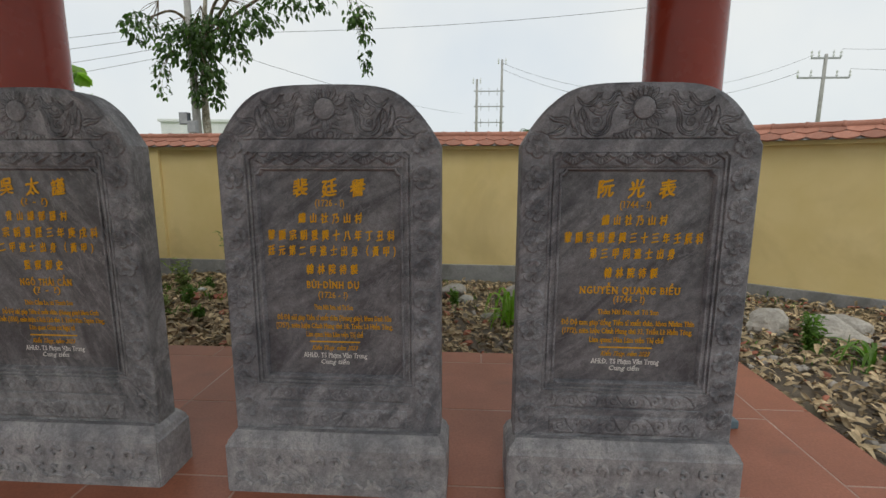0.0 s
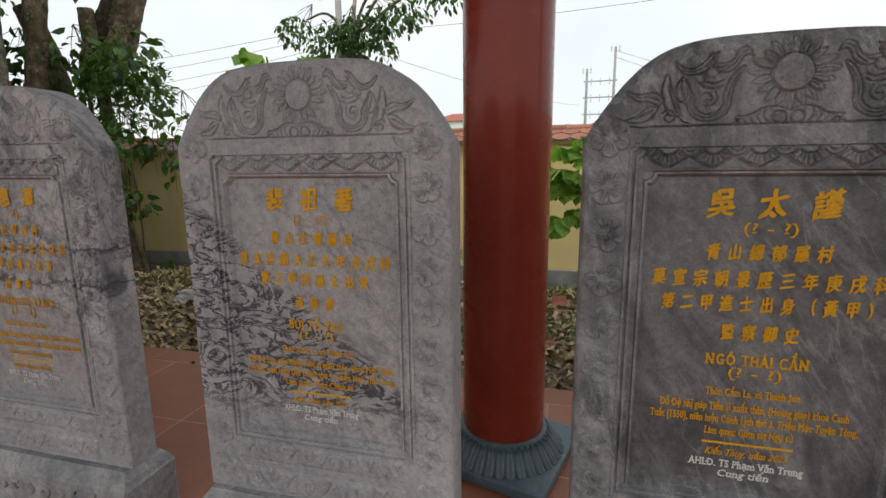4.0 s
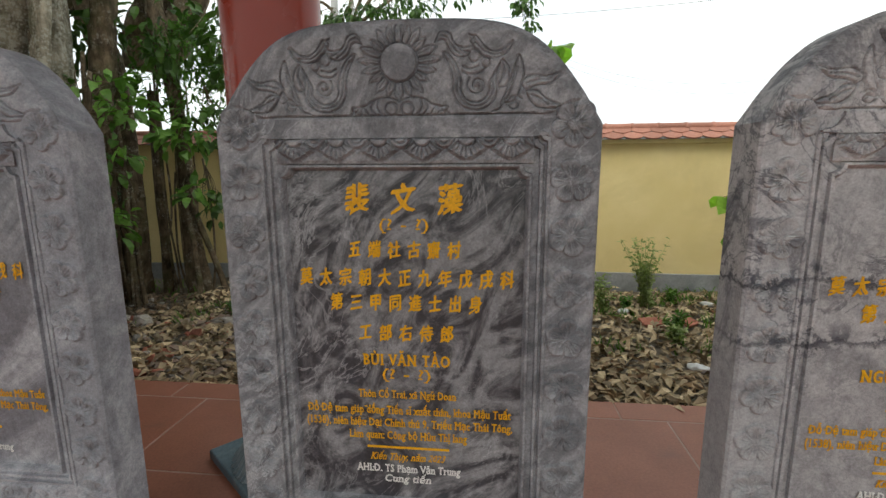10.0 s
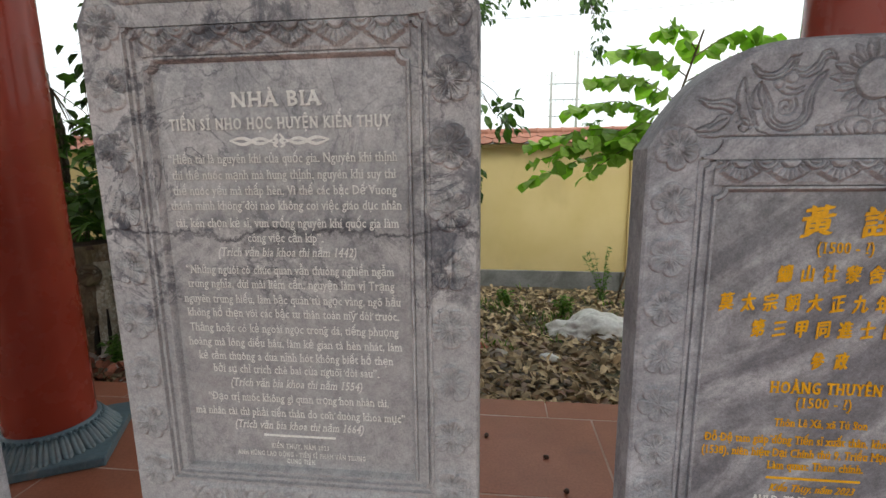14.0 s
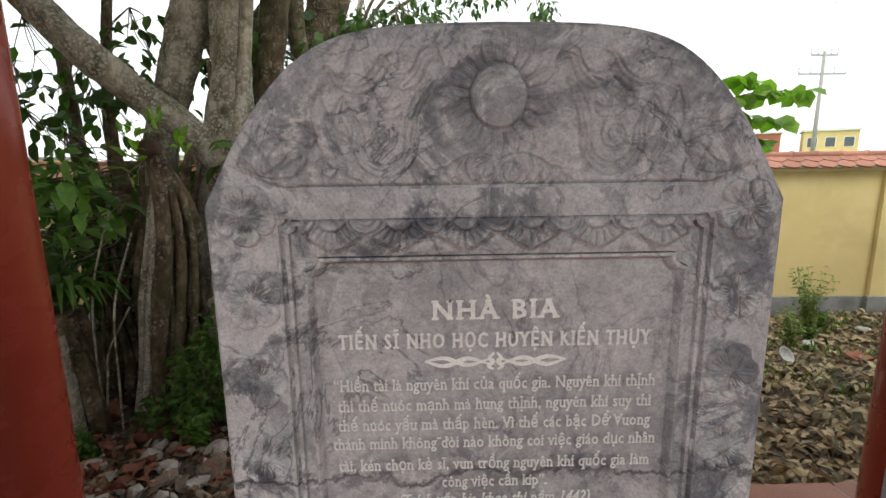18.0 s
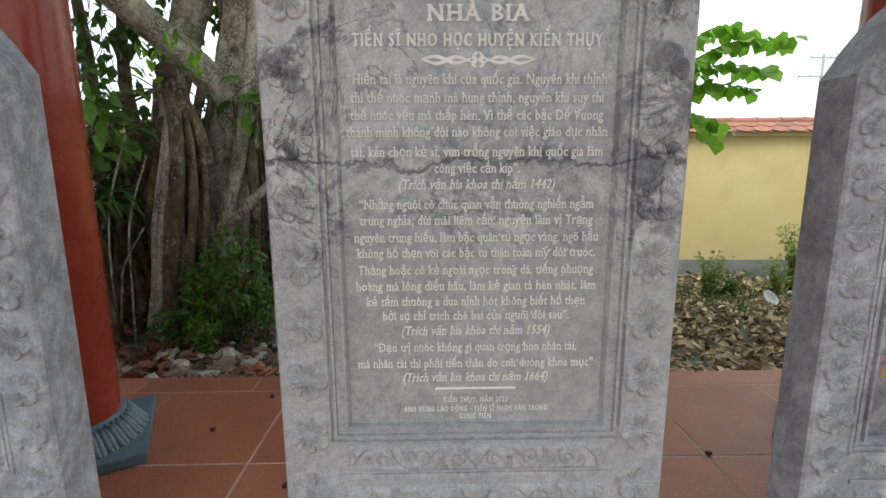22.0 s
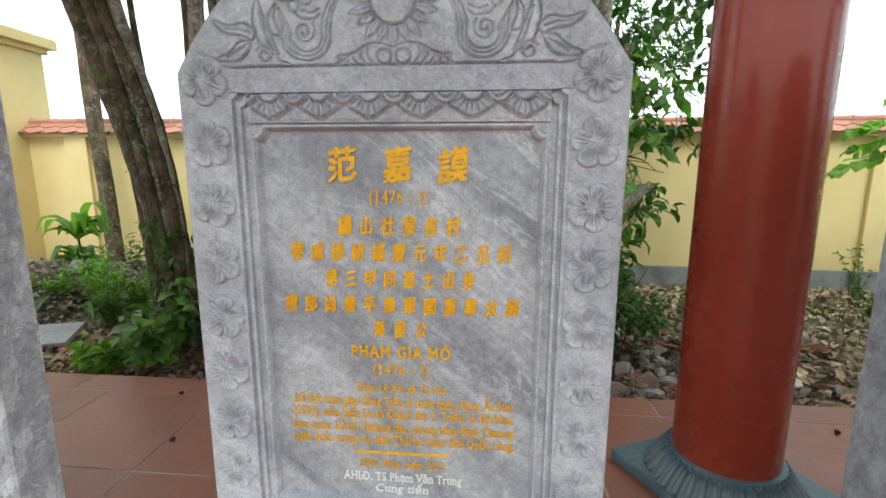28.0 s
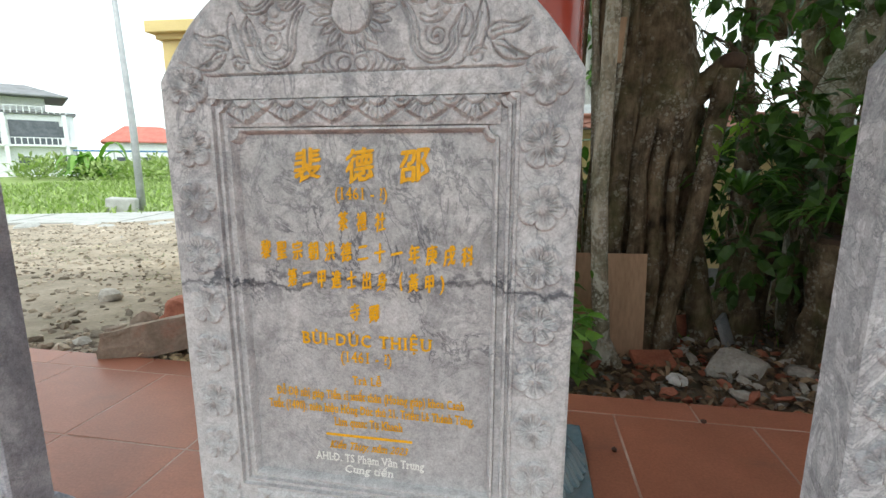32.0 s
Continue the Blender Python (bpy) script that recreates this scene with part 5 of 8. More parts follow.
PREFACE = [("NHÀ BIA", 1.464, 0.213, 0.046, W, 0, 0.03), ("TIẾN SĨ NHO HỌC HUYỆN KIẾN THỤY", 1.411, 0.523, 0.036, W, 0, 0.028), ("swash", 1.368, 0.237, 0, W, 0, 0)]
for text, z, wide, lean in (
        ("“Hiền tài là nguyên khí của quốc gia. Nguyên khí thịnh", 1.330, 0.546, 0), ("thì thế nước mạnh mà hưng thịnh, nguyên khí suy thì", 1.293, 0.537, 0),
        ("thế nước yếu mà thấp hèn. Vì thế các bậc Đế Vương", 1.257, 0.540, 0), ("thánh minh không đời nào không coi việc giáo dục nhân", 1.220, 0.560, 0),
        ("tài, kén chọn kẻ sĩ, vun trồng nguyên khí quốc gia làm", 1.181, 0.545, 0), ("công việc cần kíp”.", 1.146, 0.186, 0), ("(Trích văn bia khoa thi năm 1442)", 1.109, 0.340, 0.2),
        ("“Những người có chức quan vẫn thường nghiền ngẫm", 1.068, 0.515, 0), ("trung nghĩa, dùi mài liêm cần, nguyện làm vị Trạng", 1.033, 0.517, 0),
        ("nguyên trung hiếu, làm bậc quân tử ngọc vàng, ngõ hầu", 0.995, 0.543, 0), ("không hổ thẹn với các bậc tu thân toàn mỹ đời trước.", 0.960, 0.534, 0),
        ("Thảng hoặc có kẻ ngoài ngọc trong đá, tiếng phượng", 0.921, 0.530, 0), ("hoàng mà lông diều hâu, làm kẻ gian tà hèn nhát, làm", 0.884, 0.544, 0),
        ("kẻ tầm thường a dua nịnh hót không biết hổ thẹn", 0.848, 0.498, 0), ("bởi sự chỉ trích chê bai của người đời sau”.", 0.812, 0.428, 0), ("(Trích văn bia khoa thi năm 1554)", 0.776, 0.340, 0.2),
        ("“Đạo trị nước không gì quan trọng hơn nhân tài,", 0.736, 0.468, 0), ("mà nhân tài thì phải tiến thân do con đường khoa mục”", 0.699, 0.548, 0), ("(Trích văn bia khoa thi năm 1664)", 0.662, 0.338, 0.2)):
    PREFACE.append((text, z, wide, 0.030, W, lean, 0.014))
PREFACE += [("rule", 0.635, 0.189, 0, W, 0, 0), ("KIẾN THỤY, NĂM 2023", 0.609, 0.152, 0.018, W, 0, 0.02), ("ANH HÙNG LAO ĐỘNG - TIẾN SĨ PHẠM VĂN TRUNG", 0.586, 0.340, 0.018, W, 0, 0.02), ("CUNG TIẾN", 0.569, 0.075, 0.018, W, 0, 0.02)]
stele(-7.405, 1.622, "stone_eight", "tall grey marble preface stele with white writing", PREFACE, True)


# ---- columns on lotus bases ----
def petal_piece(material):
    """One lotus petal of a column base, curving down and out, at its ring's angle 0."""
    bm = bmesh.new()
    rows = []
    for u, r, z, w in ((0, 0.200, 0.124, 0.010), (0.2, 0.214, 0.116, 0.015), (0.45, 0.232, 0.094, 0.0205), (0.7, 0.250, 0.066, 0.0225), (0.88, 0.264, 0.050, 0.022), (1.0, 0.272, 0.044, 0.015), (1.05, 0.270, 0.041, 0.006)):
        rows.append([(r - 0.016 + 0.016 * q, k * w, z - 0.009 + 0.009 * q) for k, q in ((-1, -0.3), (-0.86, 0.75), (-0.5, 1.0), (-0.15, 0.85), (0, 0.55), (0.15, 0.85), (0.5, 1.0), (0.86, 0.75), (1, -0.3))])
    loft(bm, rows, False)
    bmesh.ops.recalc_face_normals(bm, faces=bm.faces)
    return mesh_of(bm, "lotus_petal", material, True)


def bead_piece(material):
    return mesh_of(lathe([(0.002, -0.009), (0.007, -0.006), (0.0095, 0), (0.007, 0.006), (0.002, 0.009)], 8), "bead", material, True)


column = thing("column", "glossy dark red painted round column on a blue-grey lotus base", "column", (-12.36, 2.43, 0), group="row of pavilion columns")
part("shaft", lathe([(0.174, 0.12), (0.178, 0.14), (0.178, 3.6), (0.172, 3.76)], 48), "column_paint", column, smooth=True)
part("plinth_block", block(-0.28, 0.28, -0.28, 0.28, 0, 0.042, 0.006), "lotus_paint", column)
base = part("lotus_base", lathe([(0.248, 0.040), (0.25, 0.046), (0.222, 0.084), (0.20, 0.110), (0.192, 0.120), (0.197, 0.130), (0.193, 0.138), (0.176, 0.141)], 48), "lotus_paint", column, smooth=True)
pm, bm_bead = petal_piece("lotus_paint"), bead_piece("lotus_paint")
for i in range(36):
    p = part("lotus_petal", pm, None, base)
    p.rotation_euler = (0, 0, 2 * math.pi * i / 36)
for i in range(48):
    a = 2 * math.pi * i / 48
    p = part("bead", bm_bead, None, base)
    p.location = (0.198 * math.cos(a), 0.198 * math.sin(a), 0.127)
for x in (-15.70, -9.02, -5.68, -2.33, 1.01):
    copy_thing(column, pose(x, 2.43, 0, 0, 0, 7 * x))


# ---- plants ----
def leaves_mesh(name, spots, ways, length, wide, material, seed=0, curl=0.25, jitter=0.35):
    """Many leaves in one mesh, each folded along its midrib: spots, and the way that each one points."""
    rng = np.random.default_rng(seed)
    n = len(spots)
    spots, ways = np.array(spots, float).reshape(n, 3), np.array(ways, float).reshape(n, 3)
    ways = ways + rng.normal(0, jitter, (n, 3))
    ways /= np.linalg.norm(ways, axis=1, keepdims=True) + 1e-9
    side = np.cross(ways, np.tile((0, 0, 1.0), (n, 1)) + rng.normal(0, 0.5, (n, 3)))
    side /= np.linalg.norm(side, axis=1, keepdims=True) + 1e-9
    up = np.cross(side, ways)
    ln = length * rng.uniform(0.65, 1.2, (n, 1))
    wd = ln * wide
    rows = []
    for u, w, h in ((0, 0, 0), (0.33, 0, 0.04), (0.7, 0, 0.02), (1, 0, -curl), (0.3, 0.43, 0.12), (0.68, 0.42, 0.06), (0.3, -0.43, 0.12), (0.68, -0.42, 0.06)):
        rows.append(spots + ways * ln * u + side * wd * w + up * ln * h * 0.8)
    verts = np.stack(rows, 1).reshape(-1, 3)
    faces = []
    for k in range(n):
        b = 8 * k
        faces += [(b, b + 4, b + 1), (b + 1, b + 4, b + 5, b + 2), (b + 2, b + 5, b + 3), (b, b + 1, b + 6), (b + 1, b + 2, b + 7, b + 6), (b + 2, b + 3, b + 7)]
    me = bpy.data.meshes.new(name)
    me.from_pydata(verts.tolist(), [], faces)
    me.materials.append(MATS[material])
    return me


def clump(rng, at, size, n, hang=0.5, gaps=0.0):
    """Leaf places in a loose clump: an ellipsoid eaten by noise."""
    spots, ways = [], []
    tries = 0
    while len(spots) < n and tries < n * 12:
        tries += 1
        d = rng.normal(0, 1, 3)
        d = d / np.linalg.norm(d) * rng.uniform(0.15, 1) ** 0.5
        p = np.array(at) + d * size
        if noise.noise(Vector(p) * 3.1) < gaps:
            continue
        spots.append(p)
        ways.append((d[0] * 0.8, d[1] * 0.8, d[2] * 0.4 - hang))
    return spots, ways


def twigs(bm, rng, root, at, size, n, r=0.006):
    """Thin twigs from a limb's end into a clump."""
    for _ in range(n):
        d = rng.normal(0, 0.55, 3)
        end = np.array(at) + d * size
        mid = (np.array(root) + end) / 2 + rng.normal(0, 0.06, 3)
        tube(bm, spline([root, mid, end], 4), [r, r * 0.4], 5)


def woody(pts, radii, n=12, rough=0.12, seed=0, steps=5):
    """A stem with long fused ridges and knots."""
    path = spline(pts, steps * 2)
    n = n + n // 2 if max(radii) > 0.09 else n
    bm = tube(bmesh.new(), path, radii, n, rough * 0.35, seed)
    lift = np.interp(np.linspace(0, 1, len(path)), np.linspace(0, 1, len(radii)), radii)
    off = Vector((seed * 3.1, seed * 1.7, 0))
    for i, v in enumerate(bm.verts):
        c = Vector(path[i // n])
        d = (v.co - c).normalized()
        r = lift[i // n]
        ridge = noise.noise(Vector((d.x * 1.9, d.y * 1.9, c.z * 0.55)) + off) + 0.5 * noise.noise(Vector((d.x * 4.2, d.y * 4.2, c.z * 1.3)) + off)
        v.co += d * r * rough * (2.2 * ridge + 0.9 * noise.noise(v.co * 7.0 + off))
    return bm


# the banyan: three stems fused from many roots, hanging roots, cut stubs, limbs and a loose crown
banyan = thing("banyan_tree", "old banyan tree with lichen-grey stems and hanging roots", "tree", (-10.4, 4.6, -0.35))
inv = banyan.matrix_world.inverted()


def grow(name, bm, material, label="", smooth=True):
    bmesh.ops.transform(bm, matrix=inv, verts=bm.verts)
    return part(name, bm, material, banyan, label, smooth)


grow("trunk", woody([(-9.48, 4.88, -0.4), (-9.44, 4.92, 0.2), (-9.38, 4.95, 0.9), (-9.31, 5.03, 1.5), (-9.25, 5.06, 2.0), (-9.19, 5.08, 2.45), (-9.12, 5.08, 3.3), (-8.9, 5.1, 4.6)], [0.21, 0.18, 0.19, 0.21, 0.21, 0.17, 0.16, 0.11], 14, 0.12, 1), "bark_grey", "grey stem spotted with lichen")
grow("limb", woody([(-9.30, 4.98, 1.70), (-9.55, 4.86, 2.05), (-9.76, 4.66, 2.27), (-9.95, 4.40, 2.52), (-10.3, 4.4, 2.9), (-10.9, 4.4, 3.6), (-11.6, 4.3, 4.4)], [0.15, 0.125, 0.12, 0.12, 0.11, 0.10, 0.07], 12, 0.1, 2), "bark_grey")
for k, (pts, r) in enumerate((
        ([(-8.91, 4.84, 3.2), (-8.99, 4.82, 2.53), (-9.07, 4.79, 1.98), (-9.19, 4.75, 1.26), (-9.35, 4.72, 0.59), (-9.43, 4.72, -0.4)], [0.055, 0.055, 0.05, 0.06, 0.065, 0.08]),
        ([(-9.44, 4.22, 1.72), (-9.41, 4.2, 1.45), (-9.43, 4.2, 1.1), (-9.50, 4.2, 0.72), (-9.56, 4.2, 0.3), (-9.6, 4.22, -0.35)], [0.06, 0.05, 0.052, 0.06, 0.05, 0.06]),
        ([(-9.14, 4.85, 1.53), (-9.08, 4.77, 0.87), (-9.11, 4.73, 0.33), (-9.04, 4.71, -0.4)], [0.06, 0.05, 0.05, 0.07]))):
    grow("root_stem", woody(pts, r, 9, 0.15, 10 + k), "bark_brown" if k else "bark_grey")
for k, (dx, dy, r) in enumerate(((-0.09, 0.02, 0.028), (0.07, 0.04, 0.032), (-0.16, 0.08, 0.024), (0.13, 0.10, 0.022))):
    grow("root_stem", woody([(-9.43 + dx * 0.4, 4.24 + dy, 1.66), (-9.42 + dx, 4.22 + dy, 1.25), (-9.48 + dx * 1.3, 4.21 + dy, 0.72), (-9.56 + dx * 1.2, 4.2 + dy, 0.2), (-9.62 + dx * 1.6, 4.2 + dy, -0.4)], [r, r, r * 1.1, r, r * 1.6], 7, 0.2, 340 + k), "bark_brown" if k % 2 else "bark_grey")
grow("stub", woody([(-9.42, 4.62, 1.2), (-9.39, 4.38, 1.5), (-9.40, 4.22, 1.68), (-9.42, 4.17, 1.84)], [0.08, 0.07, 0.068, 0.06], 12, 0.08, 20), "bark_brown")
grow("cut_face", lathe([(0.062, -0.05), (0.072, -0.01), (0.066, 0.03), (0.045, 0.055), (0.01, 0.06)], 14, None, (-9.42, 4.16, 1.838)), "cut_wood", "dark sawn end of a limb")
grow("stub", woody([(-9.20, 4.34, 0.68), (-9.02, 4.28, 0.80), (-8.88, 4.26, 0.93), (-8.74, 4.25, 1.06)], [0.05, 0.042, 0.036, 0.032], 10, 0.12, 21), "bark_grey")
grow("trunk", woody([(-8.85, 5.5, 3.67), (-8.97, 5.5, 2.77), (-9.04, 5.5, 2.29), (-9.17, 5.5, 1.83), (-9.29, 5.5, 1.2), (-9.36, 5.5, 0.4), (-9.39, 5.5, -0.4)], [0.13, 0.13, 0.135, 0.13, 0.11, 0.12, 0.16], 12, 0.15, 22), "bark_brown", "brown stem behind")
rng = np.random.default_rng(5)
for k in range(16):
    x, y = rng.uniform(-9.31, -8.82), rng.uniform(5.0, 5.5)
    z1 = rng.uniform(1.2, 2.6)
    grow("hanging_root", woody([(x - 0.12 * rng.uniform(-1, 1.5), y, z1), (x + rng.normal(0, 0.05), y, z1 * 0.6), (x + rng.normal(0, 0.06), y, 0.3), (x + rng.normal(0, 0.05), y, -0.4)], [0.02, 0.024, 0.022, 0.03], 6, 0.15, 30 + k, 4), "bark_brown")
grow("trunk", woody([(-11.5, 4.75, -0.4), (-11.45, 4.75, 0.4), (-11.40, 4.72, 1.1), (-11.36, 4.7, 1.6), (-11.46, 4.7, 2.1), (-11.60, 4.7, 2.6), (-11.9, 4.7, 3.6), (-12.2, 4.7, 4.6)], [0.36, 0.30, 0.27, 0.30, 0.29, 0.27, 0.22, 0.16], 16, 0.14, 50), "bark_brown", "massive brown-grey stem")
grow("limb", woody([(-11.30, 4.65, 1.55), (-11.10, 4.55, 1.75), (-10.98, 4.48, 1.88)], [0.13, 0.09, 0.075], 12, 0.1, 51), "bark_brown")
grow("cut_face", lathe([(0.078, -0.05), (0.088, -0.01), (0.08, 0.03), (0.055, 0.055), (0.01, 0.06)], 14, None, (-10.965, 4.46, 1.885)), "cut_wood", "dark sawn end of a limb")
for k, (pts, r) in enumerate((
        ([(-10.98, 4.44, 1.82), (-11.02, 4.42, 1.6), (-11.07, 4.40, 1.22), (-11.15, 4.38, 0.68), (-11.26, 4.36, 0.15), (-11.32, 4.36, -0.35)], [0.075, 0.07, 0.068, 0.07, 0.075, 0.10]),
        ([(-11.48, 4.42, 1.5), (-11.54, 4.38, 1.15), (-11.52, 4.36, 0.7), (-11.58, 4.36, -0.35)], [0.07, 0.06, 0.06, 0.08]),
        ([(-11.40, 4.42, 1.4), (-11.43, 4.38, 0.9), (-11.40, 4.38, 0.4), (-11.44, 4.36, -0.35)], [0.065, 0.06, 0.055, 0.08]),
        ([(-11.62, 4.5, 2.0), (-11.66, 4.44, 1.2), (-11.70, 4.4, 0.5), (-11.74, 4.4, -0.35)], [0.08, 0.07, 0.07, 0.09]),
        ([(-11.22, 4.6, 1.5), (-11.12, 4.62, 0.9), (-11.0, 4.62, 0.3), (-10.9, 4.6, -0.35)], [0.08, 0.07, 0.08, 0.11]),
        ([(-11.28, 4.42, 1.5), (-11.30, 4.4, 0.9), (-11.24, 4.4, 0.3), (-11.18, 4.38, -0.35)], [0.03, 0.028, 0.026, 0.03]))):
    grow("root_stem", woody(pts, r, 10, 0.15, 60 + k), "bark_brown")
rng = np.random.default_rng(6)
for k in range(26):
    x, y = rng.uniform(-12.25, -11.62), rng.uniform(4.3, 4.62)
    top = rng.uniform(2.6, 3.4)
    grow("hanging_root", woody([(x + rng.normal(0, 0.06), y, top), (x + rng.normal(0, 0.03), y, 1.6), (x + rng.normal(0, 0.04), y, 0.7), (x + rng.normal(0, 0.05), y, -0.4)], [0.028, 0.022, 0.022, 0.03], 6, 0.2, 80 + k, 4), "bark_brown" if k % 3 else "bark_grey")
grow("root_stem", woody([(-11.83, 3.92, 3.0), (-11.86, 3.92, 2.2), (-11.875, 3.9, 1.6), (-11.88, 3.9, 1.1), (-11.85, 3.9, 0.5), (-11.80, 3.88, -0.12), (-11.76, 3.88, -0.4)], [0.05, 0.05, 0.052, 0.055, 0.055, 0.06, 0.085], 10, 0.1, 110), "bark_grey", "slim lichen-grey root stem")
for a in (-0.9, 0.1, 0.9):
    grow("root_stem", woody([(-11.8, 3.88, 0.0), (-11.78 + 0.10 * a, 3.84, -0.2), (-11.75 + 0.2 * a, 3.8, -0.42)], [0.05, 0.04, 0.03], 8, 0.1, 111), "bark_grey")
for k, (pts, r) in enumerate((
        ([(-12.95, 3.95, 3.0), (-12.76, 3.95, 2.3), (-12.59, 3.95, 1.78), (-12.46, 3.95, 1.34), (-12.34, 3.95, 0.8), (-12.26, 3.95, 0.2), (-12.22, 3.95, -0.4)], [0.06, 0.065, 0.07, 0.065, 0.06, 0.06, 0.09]),
        ([(-12.47, 4.1, 3.0), (-12.46, 4.1, 2.35), (-12.43, 4.1, 1.9), (-12.38, 4.1, 1.3), (-12.36, 4.1, 0.6), (-12.3, 4.08, -0.4)], [0.02, 0.022, 0.024, 0.026, 0.028, 0.04]),
        ([(-12.72, 4.05, 3.0), (-12.62, 4.02, 2.0), (-12.5, 4.0, 1.2), (-12.42, 3.98, 0.5), (-12.38, 3.98, -0.4)], [0.035, 0.035, 0.035, 0.04, 0.05]))):
    grow("trunk" if not k else "hanging_root", woody(pts, r, 9, 0.1, 115 + k), "bark_brown")
rng = np.random.default_rng(16)
for k in range(9):
    o, q = rng.uniform(0.03, 0.24), rng.uniform(-0.06, 0.06)
    grow("root_stem", woody([(-12.95 + o, 3.99 + q, 3.0), (-12.76 + o + rng.normal(0, 0.03), 3.98 + q, 2.3), (-12.58 + o * 0.9, 3.97 + q, 1.78), (-12.45 + o * 0.8 + rng.normal(0, 0.03), 3.96 + q, 1.3), (-12.34 + o * 0.7, 3.96 + q, 0.7), (-12.26 + o * rng.uniform(0.3, 1.0), 3.95 + q, -0.4)], [0.04, 0.042, 0.045, 0.04, 0.04, 0.06], 8, 0.2, 270 + k), "bark_brown" if k % 3 else "bark_grey")
s, w = [], []
for z in np.linspace(0.2, 2.6, 46):
    x = np.interp(z, (0.2, 1.3, 2.6), (-12.12, -12.3, -12.7)) + rng.normal(0, 0.05)
    s.append((x, 3.88 + rng.normal(0, 0.02), z))
    w.append((rng.normal(), -0.5, -0.8))
for _ in range(170):
    z = -0.05 + 0.85 * rng.random() ** 1.4
    s.append((-12.22 - 0.1 * z + rng.normal(0.06, 0.09), 3.86 + rng.normal(0, 0.05), z))
    w.append((rng.normal(0.2, 0.5), -0.5, -0.7))
part("vine", leaves_mesh("vine", np.array(s) - np.array((-10.4, 4.6, -0.35)), w, 0.08, 0.42, "leaf_shrub", 15), None, banyan, "small-leaved vine climbing the roots")
for k, (pts, r) in enumerate((
        ([(-10.42, 5.5, 3.3), (-10.5, 5.45, 2.5), (-10.48, 5.4, 1.85), (-10.4, 5.4, 1.0), (-10.4, 5.4, -0.4)], [0.04, 0.045, 0.055, 0.10, 0.15]),
        ([(-11.1, 5.7, 3.2), (-11.0, 5.65, 2.4), (-10.95, 5.6, 1.9), (-10.9, 5.6, 1.0), (-10.9, 5.6, -0.4)], [0.045, 0.05, 0.06, 0.11, 0.15]),
        ([(-9.96, 5.06, 1.5), (-10.15, 5.0, 1.15), (-10.38, 5.0, 0.6), (-10.45, 5.0, -0.4)], [0.06, 0.08, 0.09, 0.14]),
        ([(-9.45, 5.1, 3.2), (-9.70, 5.1, 2.4), (-9.92, 5.1, 1.75), (-9.98, 5.1, 1.1), (-9.95, 5.1, -0.4)], [0.13, 0.14, 0.15, 0.15, 0.2]),
        ([(-8.98, 6.3, 3.6), (-8.94, 6.28, 3.0), (-8.77, 6.25, 2.1), (-8.71, 6.25, 1.1), (-8.72, 6.25, 0.43), (-8.66, 6.25, -0.4)], [0.10, 0.10, 0.085, 0.085, 0.10, 0.15]),
        ([(-8.70, 6.2, 1.0), (-8.56, 6.18, 0.57), (-8.32, 6.15, -0.07), (-8.24, 6.15, -0.42)], [0.035, 0.035, 0.035, 0.05]),
        ([(-8.74, 6.2, 0.9), (-8.62, 6.1, 0.4), (-8.5, 6.0, -0.42)], [0.03, 0.03, 0.045]),
        ([(-9.05, 6.2, 2.2), (-9.06, 6.2, 1.1), (-9.08, 6.2, 0.3), (-9.1, 6.2, -0.4)], [0.05, 0.05, 0.05, 0.06]),
        ([(-9.5, 6.2, -0.4), (-9.48, 6.2, 1.2), (-9.52, 6.2, 2.4), (-9.75, 6.25, 3.0), (-10.15, 6.3, 3.7)], [0.16, 0.14, 0.15, 0.16, 0.15]),
        ([(-8.95, 6.4, 2.5), (-8.85, 6.6, 3.0), (-8.72, 6.7, 3.5), (-8.4, 6.8, 4.3)], [0.10, 0.2, 0.22, 0.2]), ([(-9.7, 6.9, 2.6), (-9.6, 6.9, 3.1), (-9.2, 6.9, 3.7), (-8.8, 6.8, 4.3)], [0.2, 0.2, 0.18, 0.16]))):
    grow("trunk" if k < 5 else "root_stem", woody(pts, r, 10, 0.14, 130 + k), "bark_grey" if k == 3 else "bark_brown")
rng = np.random.default_rng(7)
for k in range(14):
    x, y = rng.uniform(-9.2, -8.45), rng.uniform(6.1, 6.45)
    grow("hanging_root", woody([(x, y, rng.uniform(1.2, 2.6)), (x + rng.normal(0, 0.05), y, 0.8), (x + rng.normal(0, 0.08), y, 0.1), (x + rng.normal(0, 0.06), y, -0.42)], [0.012, 0.014, 0.014, 0.02], 5, 0.1, 150 + k, 3), "bark_brown")
